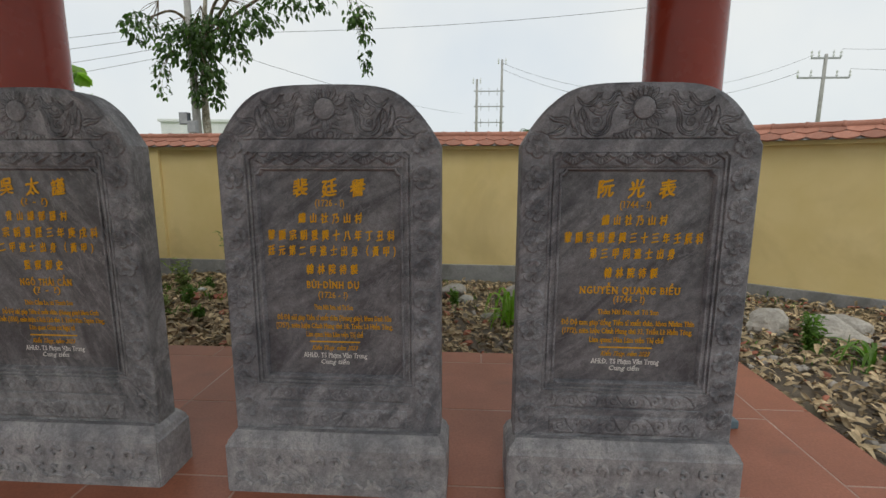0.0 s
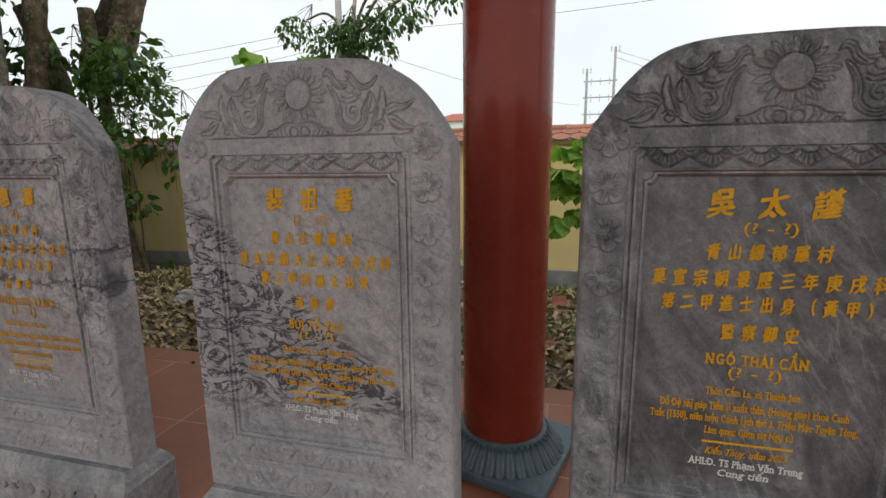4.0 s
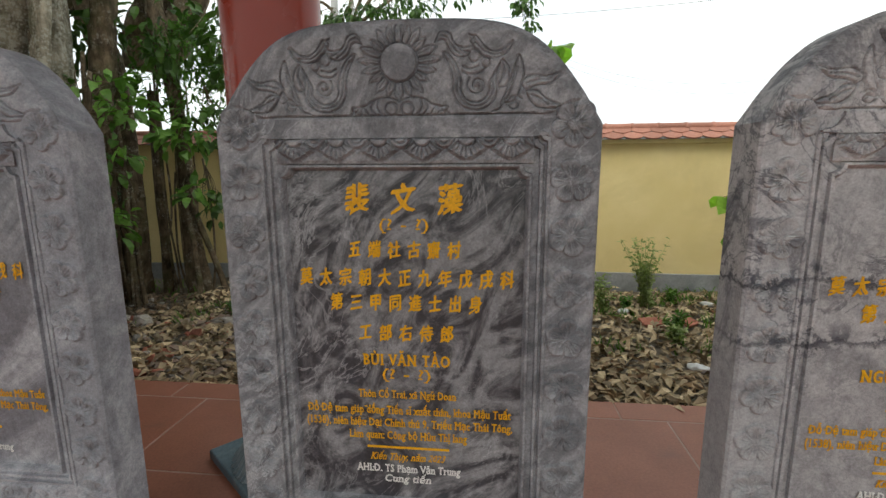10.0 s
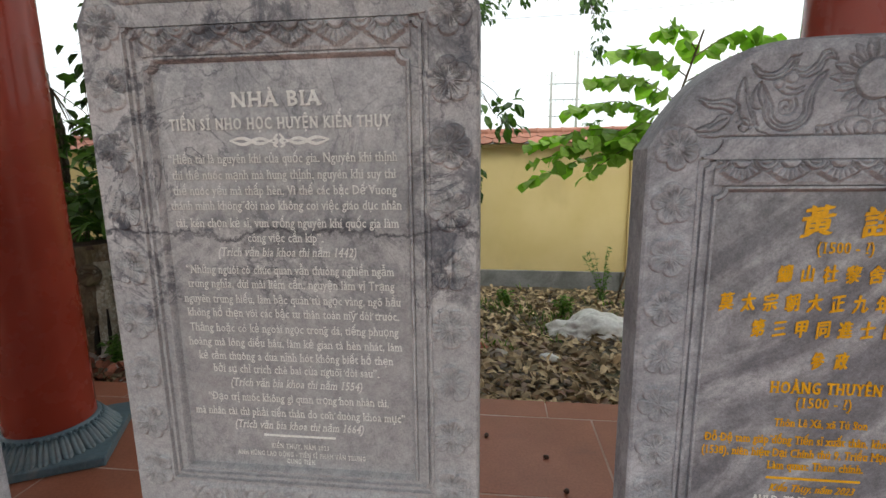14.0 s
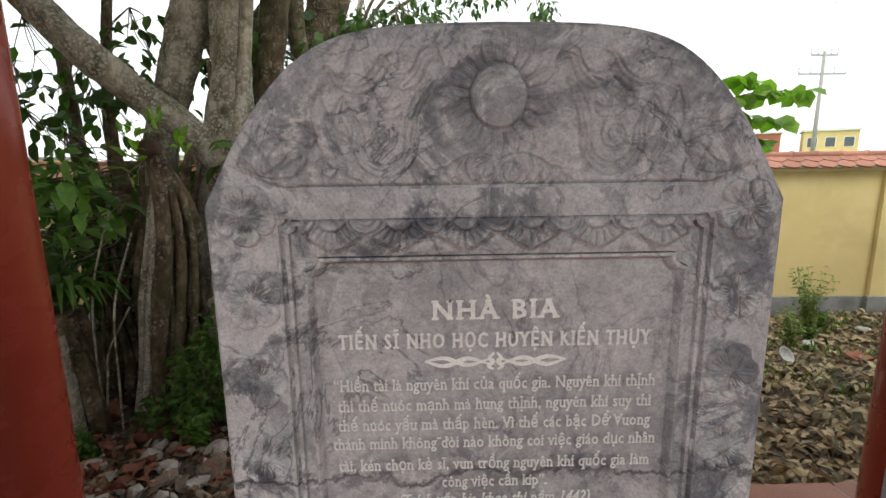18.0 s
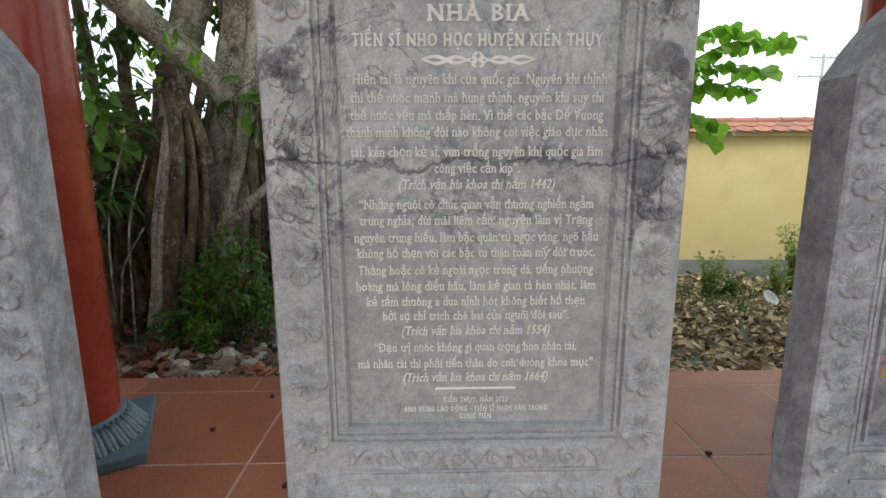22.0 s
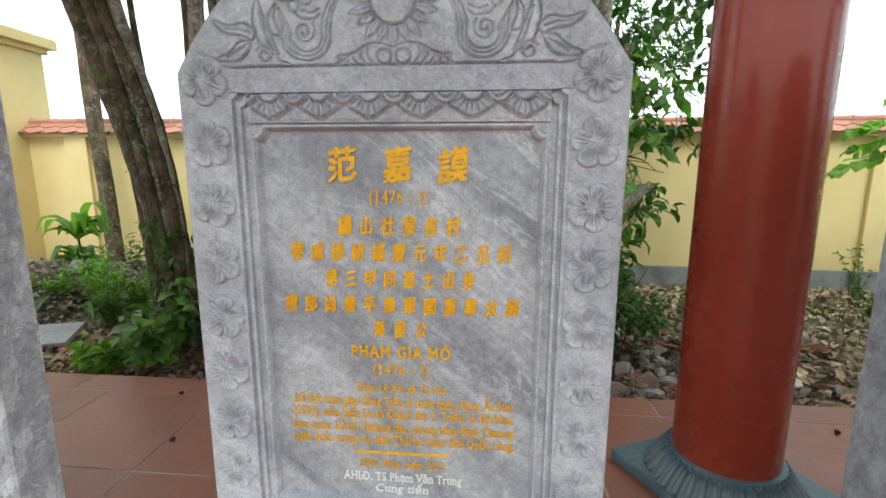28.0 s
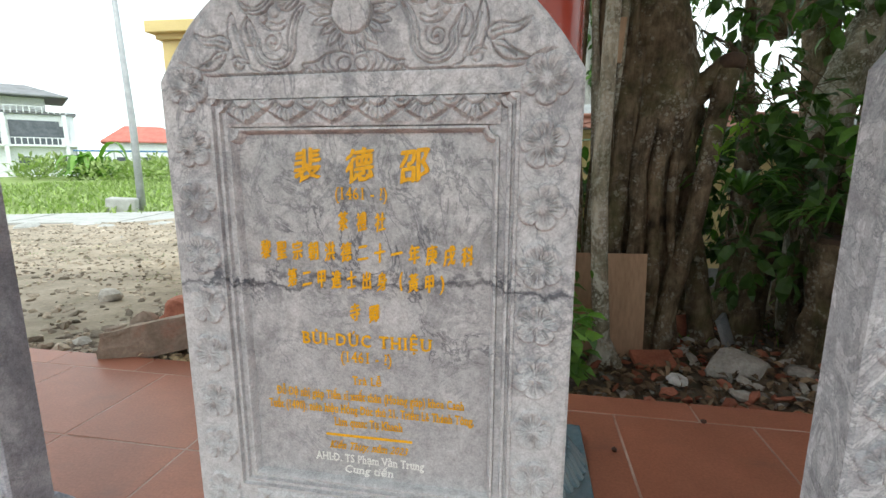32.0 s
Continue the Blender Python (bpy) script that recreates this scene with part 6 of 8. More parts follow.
# the crown: loose clumps on twigs
rng = np.random.default_rng(8)
CROWN = [((-10.4, 5.0, 2.5), (0.6, 0.5, 0.45), 150), ((-10.75, 4.9, 1.75), (0.5, 0.4, 0.45), 80), ((-10.25, 4.7, 1.5), (0.35, 0.3, 0.3), 70), ((-9.9, 5.2, 2.6), (0.4, 0.5, 0.5), 140),
         ((-8.45, 5.7, 2.75), (0.45, 0.4, 0.5), 90), ((-8.1, 6.05, 1.75), (0.35, 0.25, 0.3), 70), ((-7.6, 6.05, 1.5), (0.45, 0.2, 0.25), 45), ((-8.15, 6.0, 0.8), (0.25, 0.2, 0.25), 40),
         ((-7.75, 5.9, 2.2), (0.45, 0.4, 0.45), 70), ((-7.0, 5.95, 1.85), (0.6, 0.25, 0.2), 80), ((-7.25, 5.95, 1.2), (0.2, 0.2, 0.3), 24), ((-9.3, 6.0, 2.5), (0.5, 0.5, 0.6), 160),
         ((-10.3, 5.7, 0.9), (0.7, 0.35, 0.9), 620), ((-11.1, 5.7, 0.9), (0.6, 0.35, 0.95), 520), ((-9.75, 5.6, 1.0), (0.4, 0.3, 1.0), 380), ((-12.0, 5.6, 0.7), (0.5, 0.35, 0.8), 320), ((-10.6, 5.6, 2.0), (0.7, 0.35, 0.5), 70), ((-10.5, 4.75, 1.1), (0.35, 0.2, 0.4), 70), ((-10.7, 4.45, 1.55), (0.3, 0.2, 0.3), 44),
         ((-10.45, 5.3, 2.15), (0.38, 0.3, 0.32), 50), ((-11.0, 5.4, 2.6), (0.4, 0.4, 0.5), 60), ((-10.9, 5.1, 2.1), (0.3, 0.3, 0.4), 60), ((-9.3, 5.6, 2.75), (0.4, 0.3, 0.4), 300), ((-7.6, 5.6, 2.7), (0.5, 0.4, 0.35), 150)]
spots, ways = [], []
tw = bmesh.new()
for at, size, n in CROWN:
    n = int(n * (0.4 if at[2] > 1.45 and at[0] < -8.9 else 0.75 if at[2] > 1.45 else 1.0))
    s, w = clump(rng, at, np.array(size), n, 0.45, -0.25)
    spots += s
    ways += w
    twigs(tw, rng, (at[0] - 0.25, at[1] + 0.15, at[2] + 0.5), at, np.array(size), 7)
shift = -np.array((-10.4, 4.6, -0.35))
tagged(part("crown", leaves_mesh("crown", np.array(spots) + shift, ways, 0.165, 0.54, "leaf_banyan", 1), None, banyan, "glossy dark green oval leaves"), kind="stuff")
tagged(grow("twig_work", tw, "bark_brown"), kind="stuff")
# unseen leaf clumps above the view, added to shade the stems below
spots, ways = [], []
for _ in range(85):
    at = (rng.uniform(-12.6, -8.3), rng.uniform(3.4, 7.0), rng.uniform(4.3, 5.8))
    s, w = clump(rng, at, np.array((0.8, 0.8, 0.5)), 62, 0.4, -0.3)
    spots += s
    ways += w
# more unseen clumps, lower and nearer, added to darken the hollow between stems
for _ in range(48):
    at = (rng.uniform(-12.4, -10.2), rng.uniform(3.4, 4.9), rng.uniform(3.6, 4.4))
    s, w = clump(rng, at, np.array((0.6, 0.6, 0.4)), 60, 0.4, -0.3)
    spots += s
    ways += w
tagged(part("upper_crown", leaves_mesh("upper_crown", np.array(spots) + shift, ways, 0.2, 0.6, "leaf_banyan", 2), None, banyan), kind="stuff")
for k, at in enumerate(((-9.54, 4.16, 1.95), (-9.34, 4.12, 1.98), (-9.5, 4.1, 1.78), (-9.22, 4.16, 1.84), (-10.95, 4.36, 1.4), (-11.05, 4.3, 1.25))):
    s, w = clump(rng, at, np.array((0.08, 0.05, 0.06)), 9, -0.6, -1)
    part("young_shoot", leaves_mesh("young_shoot", np.array(s) + shift, w, 0.11, 0.4, "leaf_sapling", 30 + k), None, banyan, "bright green young shoot")

# leaves on thin sprays: dark ones among the shaded stems, broad bright ones in the open
tw = bmesh.new()
for name, leaf, wide, mat_name, label, sprays in (
        ("shaded_sprays", 0.175, 0.5, "leaf_banyan", "dark leaves on thin sprays", (((-9.8, 4.4, 1.3), (-10.35, 4.3, 1.1), (0.25, 0.16, 0.22), 30), ((-10.9, 4.5, 1.6), (-10.65, 4.2, 1.60), (0.2, 0.14, 0.2), 18),
                                                                                     ((-10.9, 4.4, 0.9), (-10.85, 4.25, 0.55), (0.14, 0.1, 0.35), 34), ((-10.5, 4.3, 0.9), (-10.5, 4.2, 0.62), (0.14, 0.1, 0.3), 24))),
        ("broad_leaves", 0.185, 0.5, "leaf_broad", "broad glossy leaves on thin sprays", (((-9.75, 4.4, 1.5), (-10.05, 4.25, 1.45), (0.28, 0.16, 0.26), 52), ((-9.6, 4.35, 1.75), (-9.95, 4.1, 1.68), (0.22, 0.12, 0.16), 22), ((-9.2, 4.8, 1.5), (-9.05, 4.75, 1.75), (0.16, 0.12, 0.2), 28), ((-9.1, 4.9, 1.3), (-8.65, 5.0, 1.35), (0.24, 0.18, 0.24), 28), ((-9.1, 4.85, 0.6), (-8.65, 4.9, 0.75), (0.22, 0.2, 0.2), 34),
                                                                                         ((-8.9, 5.0, 2.0), (-8.75, 5.1, 2.05), (0.3, 0.2, 0.2), 34), ((-8.9, 5.0, 1.8), (-8.45, 5.05, 1.85), (0.3, 0.2, 0.16), 34), ((-8.7, 6.2, 1.9), (-8.5, 5.95, 1.62), (0.35, 0.2, 0.2), 70), ((-8.7, 6.2, 1.2), (-8.45, 6.0, 0.95), (0.2, 0.15, 0.12), 25)))):
    s, w = [], []
    for root, at, size, n in sprays:
        a, b = clump(rng, at, np.array(size), n, 0.35, -1)
        s += a
        w += b
        twigs(tw, rng, root, at, np.array(size), 9, 0.007)
    tagged(part(name, leaves_mesh(name, np.array(s) + shift, w, leaf, wide, mat_name, 13, 0.3), None, banyan, label), kind="stuff")
tagged(grow("twig_work", tw, "bark_brown"), kind="stuff")
# a thick tuft of narrow leaves under the far limb
s, w = [], []
for at, size, n in (((-8.6, 6.35, 2.68), (0.55, 0.35, 0.40), 900), ((-8.1, 6.35, 2.45), (0.40, 0.3, 0.42), 620), ((-8.95, 6.2, 2.35), (0.3, 0.25, 0.5), 380), ((-8.5, 6.2, 1.98), (0.4, 0.25, 0.26), 300)):
    a, b = clump(rng, at, np.array(size), n, 0.25, -0.1)
    s += a
    w += b
tagged(part("narrow_leaves", leaves_mesh("narrow_leaves", np.array(s) + shift, w, 0.10, 0.32, "leaf_shrub", 14, 0.3), None, banyan, "dense narrow dark green leaves"), kind="stuff")
rng = np.random.default_rng(15)
for k in range(22):
    x, y = rng.uniform(-10.25, -9.55), rng.uniform(4.5, 4.95)
    z1 = rng.uniform(0.9, 1.9)
    grow("hanging_root", woody([(x + 0.25 * rng.uniform(0, 1), y, z1), (x + rng.normal(0, 0.05), y, z1 * 0.55), (x + rng.normal(0, 0.06), y - 0.05, 0.2), (x + rng.normal(0, 0.06), y - 0.1, -0.42)], [0.02, 0.03, 0.035, 0.05], 7, 0.2, 230 + k, 4), "bark_brown")
for k, (x, z) in enumerate(((-9.92, 1.4), (-9.78, 1.25), (-9.86, 0.7))):
    grow("hanging_root", woody([(x + 0.1, 4.25, z), (x, 4.12, z * 0.6), (x - 0.03, 4.1, 0.2), (x - 0.06 * k, 4.1, -0.38)], [0.008, 0.008, 0.008, 0.01], 5, 0.1, 260 + k, 5), "bark_grey", "thin pale hanging root")

# small-leaved shrub at its foot
shrub = thing("shrub", "dense small-leaved dark green shrub at the banyan's foot", "shrub", (-9.1, 4.15, -0.3))
s, w = [], []
for at, size, n in (((-0.05, 0, 0.45), (0.34, 0.25, 0.38), 700), ((-0.3, -0.05, 0.2), (0.3, 0.22, 0.25), 350), ((0.28, 0.0, 0.3), (0.25, 0.22, 0.28), 320), ((0.05, 0.0, 0.8), (0.22, 0.18, 0.2), 160)):
    a, b = clump(rng, at, np.array(size), n, 0.1, -0.2)
    s += a
    w += b
part("foliage", leaves_mesh("foliage", s, w, 0.082, 0.44, "leaf_shrub", 4), None, shrub)
tw = bmesh.new()
twigs(tw, rng, (0, 0, -0.05), (0, 0, 0.5), np.array((0.35, 0.25, 0.4)), 30, 0.008)
tagged(part("stem_work", tw, "bark_brown", shrub), kind="stuff")

# sawn log standing among the roots, with a nest fern on it
log = thing("sawn_log", "mossy sawn-off trunk standing among the roots", "log", (-10.2, 4.05, -0.42), 10)
part("bole", woody([(-0.06, 0.05, 0), (-0.03, 0.05, 0.35), (0.0, 0.05, 0.7), (-0.04, 0.06, 1.12)], [0.30, 0.25, 0.23, 0.21], 18, 0.12, 201), "bark_brown", log)
for k, (a, l) in enumerate(((-2.5, 0.9), (-1.75, 0.8), (-1.05, 1.0), (-0.35, 0.85))):
    c, q = math.cos(a), math.sin(a)
    part("buttress", woody([(0.17 * c, 0.05 + 0.17 * q, l), (0.21 * c, 0.05 + 0.2 * q, 0.5), (0.26 * c, 0.05 + 0.26 * q, 0.2), (0.30 * c, 0.05 + 0.30 * q, -0.02)], [0.05, 0.075, 0.08, 0.09], 10, 0.14, 205 + k), "bark_grey" if k == 2 else "bark_brown", log)
part("knot", lathe([(0.085, -0.02), (0.09, 0.02), (0.07, 0.045), (0.045, 0.03), (0.02, -0.01), (0.004, -0.015)], 16, None, (0, 0, 0)), "bark_brown", log, "ringed knot hole", True)
bpy.data.objects["knot"].matrix_local = pose(0.03, -0.17, 0.90, 82, 0, 6)
# near-black solids on the bole paint the shade inside its two open splits
for x, z0, z1, wide in ((0.02, 0.0, 0.48, 0.055), (0.13, 0.05, 0.62, 0.03)):
    part("split", woody([(x, -0.19, z0), (x + 0.01, -0.20, z0 + 0.2), (x, -0.175, z1)], [wide, wide * 0.8, wide * 0.25], 8, 0.2, int(100 * z1)), "split_dark", log, "near-black strip for the shade inside a split")
part("cut_top", lathe([(0.20, 1.10), (0.19, 1.13), (0.05, 1.135)], 16, None, (-0.04, 0.06, 0)), "cut_wood", log, "weathered cut end grain")


def fern(name, at, n, length, label, material="leaf_shrub", wide=0.05, seed=0, category="fern", rise=0.9):
    """A rosette of arching strap leaves."""
    e = thing(name, label, category, at)
    r = np.random.default_rng(seed)
    bm = bmesh.new()
    for i in range(n):
        a, ln, up = r.uniform(0, 6.283), length * r.uniform(0.6, 1.1), r.uniform(0.35, rise)
        pts = spline([(0, 0, 0), (0.35 * ln, 0, up * ln * 0.45), (0.75 * ln, 0, up * ln * 0.5), (ln, 0, up * ln * 0.15)], 3)
        rows = []
        for k, p in enumerate(pts):
            u = k / (len(pts) - 1)
            w = wide * math.sin(math.pi * min(0.12 + u * 0.88, 0.97)) * 0.5
            rows.append([(p[0] * math.cos(a) - y * math.sin(a), p[0] * math.sin(a) + y * math.cos(a), p[2] + abs(y) * 0.4) for y in (-w, 0, w)])
        loft(bm, rows, False)
    part("fronds", bm, material, e)
    return e


fern("nest_fern", (-10.2, 4.22, 0.74), 64, 0.62, "dark green nest fern rooted on the sawn log", "leaf_shrub", 0.045, 3)
fern("nest_fern", (-10.75, 4.6, 0.95), 30, 0.5, "dark green nest fern between the banyan stems", "leaf_shrub", 0.05, 4)
fern("strap_lily", (-13.85, 4.75, -0.2), 16, 0.75, "pale green strap-leaved lily by the wall", "leaf_weed", 0.09, 5, "plant")
fern("grass_tuft", (0.4, 4.35, -0.3), 44, 0.34, "bright green upright grass tuft in the litter", "leaf_sapling", 0.035, 6, "plant", 2.6)
fern("strap_lily", (3.0, 3.45, -0.25), 22, 0.36, "green grassy weed on the bank", "leaf_weed", 0.03, 7, "plant", 1.6)


def sapling(at, bends, boughs, label, leaf=0.17, seed=0):
    """A staked young tree: thin stem, long boughs with two rows of round hanging leaves, three stakes."""
    e = thing("sapling", label, "tree", at)
    part("stem", woody(bends, [0.017, 0.014, 0.012, 0.008], 8, 0.05, seed), "bark_brown", e)
    for k, (z, dx, dy, lift, n) in enumerate(boughs):
        root = np.array((np.interp(z, [b[2] for b in bends], [b[0] for b in bends]), np.interp(z, [b[2] for b in bends], [b[1] for b in bends]), z))
        end = root + (dx, dy, lift)
        mid = (root + end) / 2 + (0, 0, 0.10)
        path = spline([root, mid, end - (0, 0, 0.02)], 8)
        bough = part("bough", tube(bmesh.new(), path, [0.007, 0.0025], 5), "bark_brown", e)
        s, w = [], []
        for i in range(n):
            p = path[min(int((0.12 + 0.88 * (i + 0.5) / n) * len(path)), len(path) - 1)]
            side = np.array((-dy, dx, 0)) / (math.hypot(dx, dy) + 1e-9) * (1 if i % 2 else -1)
            s.append(p)
            w.append(side * 0.75 + np.array((dx, dy, 0)) * 0.35 + np.array((0, 0, -0.55)))
        part("leaves", leaves_mesh("leaves", s, w, leaf, 0.92, "leaf_sapling", seed * 31 + k, 0.18, 0.22), None, bough)
    for a in (0.4, 2.6, 4.6):
        part("stake", tube(bmesh.new(), [(0.22 * math.cos(a), 0.18 * math.sin(a), -0.05), (0.01 * math.cos(a + 3), 0.01, 0.86), (-0.03 * math.cos(a), -0.02 * math.sin(a), 1.02)], [0.012, 0.011, 0.010], 6), "bark_brown", e, "thin bamboo stake")
    part("tie", lathe([(0.022, 0.80), (0.03, 0.82), (0.03, 0.86), (0.022, 0.88)], 10), "bark_grey", e, "binding of pale cord")
    return e


BOUGHS_A = [(1.95, -0.95, -0.1, -0.10, 24), (1.95, 0.70, -0.15, -0.02, 18), (2.0, -0.5, -0.3, -0.08, 16), (2.1, -0.9, 0.1, 0.15, 22), (2.15, 0.85, -0.1, 0.12, 22), (2.25, -0.8, -0.1, 0.22, 20), (2.3, 0.95, 0.0, 0.15, 24),
            (2.4, 0.95, -0.2, 0.28, 26), (2.45, -0.65, 0.1, 0.28, 16), (2.6, 0.7, 0.15, 0.2, 18), (2.65, -0.3, 0.0, 0.2, 10), (2.0, 0.45, -0.35, -0.2, 12), (1.85, -0.75, -0.3, -0.25, 16), (1.95, -1.3, 0.0, -0.05, 22), (1.85, -1.25, -0.05, -0.12, 20), (1.8, -1.3, 0.05, -0.28, 20)]
sapling((-5.35, 5.96, -0.37), [(0, 0, 0), (0.02, -0.04, 1.0), (0.05, -0.38, 1.8), (0.10, -0.7, 2.3), (0.18, -0.92, 2.8)], [(z, dx, dy, l, int(n * 1.35)) for z, dx, dy, l, n in BOUGHS_A], "staked sapling with bright green round leaves by the wall", 0.17, 3)
BOUGHS_B = [(1.0, 0.75, -0.2, 0.0, 20), (1.1, -0.5, -0.15, -0.05, 16), (1.2, 0.85, 0.0, 0.12, 22), (1.3, -0.6, 0.1, 0.2, 18), (1.45, 0.3, -0.2, 0.1, 12), (1.55, -0.4, 0.0, 0.3, 16), (1.6, 0.6, -0.1, 0.02, 18), (1.7, -0.1, 0.0, 0.25, 10), (0.95, 0.3, -0.25, -0.15, 12), (1.3, 0.25, 0.1, 0.0, 10), (1.05, -0.8, -0.1, -0.1, 16), (1.25, -0.85, 0.0, 0.1, 18), (1.45, -0.7, -0.1, 0.12, 14)]
sapling((-1.66, 5.67, -0.38), [(0, 0, 0), (0.02, 0, 0.7), (0.0, 0, 1.2), (-0.12, 0, 1.6), (-0.28, 0, 1.95)], [(z, dx, dy, l, int(n * 1.8)) for z, dx, dy, l, n in BOUGHS_B], "low staked sapling with bright green round leaves", 0.19, 4)


def weed(at, high, n, label, seed=0, material="leaf_weed"):
    """A wispy weed: thin branching stems with small leaves."""
    e = thing("weed", label, "plant", at)
    r = np.random.default_rng(seed)
    bm = bmesh.new()
    s, w = [], []
    for i in range(n):
        a, lean = r.uniform(0, 6.28), r.uniform(0.1, 0.5)
        h = high * r.uniform(0.5, 1.1)
        path = spline([(0.05 * r.normal(), 0.05 * r.normal(), 0), (lean * h * 0.4 * math.cos(a), lean * h * 0.4 * math.sin(a), h * 0.55), (lean * h * math.cos(a), lean * h * math.sin(a), h)], 4)
        tube(bm, path, [0.004, 0.0015], 4)
        for p in path[1:]:
            for _ in range(3):
                s.append(p)
                w.append((r.normal(), r.normal(), 0.3))
    tagged(part("stems", bm, material, e), kind="stuff")
    part("leaves", leaves_mesh("leaves", s, w, 0.06, 0.4, material, seed), None, e)
    return e


for k, (x, y, h, n) in enumerate(((-3.08, 6.1, 0.76, 34), (-3.68, 5.6, 0.42, 14), (-4.5, 5.5, 0.5, 22), (-3.3, 4.6, 0.16, 16), (-4.3, 5.75, 0.4, 10), (-2.7, 6.35, 0.2, 8), (-3.4, 5.7, 0.2, 12), (-2.7, 4.3, 0.14, 14), (-8.2, 6.5, 0.25, 10), (-14.0, 5.8, 0.6, 14), (-14.3, 5.5, 0.5, 14),
                                  (-13.1, 4.3, 0.45, 22), (-9.8, 3.7, 0.25, 10), (-6.2, 5.4, 0.25, 12), (-6.8, 5.9, 0.25, 12), (-4.2, 5.6, 0.3, 12), (-0.2, 5.2, 0.22, 10), (2.7, 3.7, 0.3, 14), (-7.6, 5.2, 0.2, 10), (-9.15, 3.85, 0.3, 12), (-3.2, 4.9, 0.22, 12), (-5.6, 6.4, 0.6, 8))):
    weed((x, y, ground_height(x, y) - 0.02), h, n, "wispy green weed growing through dead leaves", 40 + k, "leaf_field" if k < 5 else "leaf_weed" if k % 3 else "leaf_shrub")
for k, (x, y, z, n, long, mat_name) in enumerate(((-13.92, 4.95, 0.46, 22, 0.34, "leaf_sapling"), (-14.3, 5.3, 0.12, 14, 0.26, "leaf_weed"))):
    plant = fern("broad_leaf_plant", (x, y, z), n, long, "bright green broad-leaved plant by the wall", mat_name, 0.115, 60 + k, "plant", 1.9)
    part("stem", tube(bmesh.new(), [(0.02, 0, -0.7), (0, 0.02, -0.2), (0, 0, 0.02)], [0.014, 0.01], 6), "bark_brown", plant)
for k, (x, y, h, n) in enumerate(((-13.55, 4.75, 0.55, 34), (-13.3, 4.55, 0.5, 34), (-13.15, 4.7, 0.42, 26), (-13.75, 4.5, 0.4, 24))):
    weed((x, y, ground_height(x, y) - 0.02), h, n, "feathery bright green weed by the roots", 80 + k, "leaf_sapling")


def fig_seedling(at, high, n, leaf, label, seed, material="leaf_broad"):
    """A young fig: a few stems with large bright leaves."""
    e = thing("fig_seedling", label, "plant", at)
    r = np.random.default_rng(seed)
    bm = bmesh.new()
    s, w = [], []
    for i in range(n):
        a, lean = r.uniform(0, 6.28), r.uniform(0.2, 0.7)
        h = high * r.uniform(0.5, 1.1)
        path = spline([(0, 0, 0), (lean * h * 0.4 * math.cos(a), lean * h * 0.4 * math.sin(a), h * 0.6), (lean * h * math.cos(a), lean * h * math.sin(a), h)], 5)
        tube(bm, path, [0.005, 0.002], 5)
        for p in path[2::2]:
            for _ in range(2):
                s.append(p)
                w.append((r.normal(), r.normal() - 0.3, 0.05))
    part("stems", bm, "bark_brown", e)
    part("leaves", leaves_mesh("leaves", s, w, leaf, 0.48, material, seed, 0.3, 0.2), None, e)
    return e


fig_seedling((-12.35, 3.36, -0.15), 0.24, 20, 0.12, "young fig with large bright leaves at the floor's edge", 301, "leaf_sapling")
fig_seedling((-12.08, 3.5, -0.15), 0.45, 8, 0.16, "young fig with drooping bright leaves by the root stem", 302)
fig_seedling((-12.12, 3.7, -0.15), 0.62, 5, 0.16, "young fig with drooping bright leaves by the root stem", 303)


old_trunk = thing("tree_trunk", "pale grey bare tree trunk near the wall", "tree", (-14.85, 6.45, -0.3))
part("trunk", woody([(0.02, 0, -0.1), (0.0, 0, 1.0), (-0.05, 0, 2.2), (-0.12, 0.05, 3.6), (-0.16, 0.05, 5.0)], [0.11, 0.09, 0.085, 0.085, 0.07], 12, 0.08, 330), "bark_brown", old_trunk)


# ---- stones, rubble, leaf litter and odds and ends on the ground ----
def stone_mesh(size, seed, material, cuts=1):
    """A rough angular stone: a squashed, faceted lump."""
    r = random.Random(seed)
    bm = bmesh.new()
    bmesh.ops.create_icosphere(bm, subdivisions=cuts + 1, radius=1.0)
    off = Vector((seed * 1.7, seed * 0.9, 3))
    planes = [(Vector((r.gauss(0, 1), r.gauss(0, 1), r.gauss(0, 0.8))).normalized(), r.uniform(0.55, 0.8)) for _ in range(7)]
    for v in bm.verts:
        p = v.co.normalized()
        k = min([1.0] + [d / max(p.dot(n), 1e-3) for n, d in planes if p.dot(n) > 0])
        k *= 1 + 0.12 * noise.noise(p * 2.3 + off)
        v.co = Vector((p.x * size[0], p.y * size[1], p.z * size[2])) * k
    return mesh_of(bm, "stone", material)


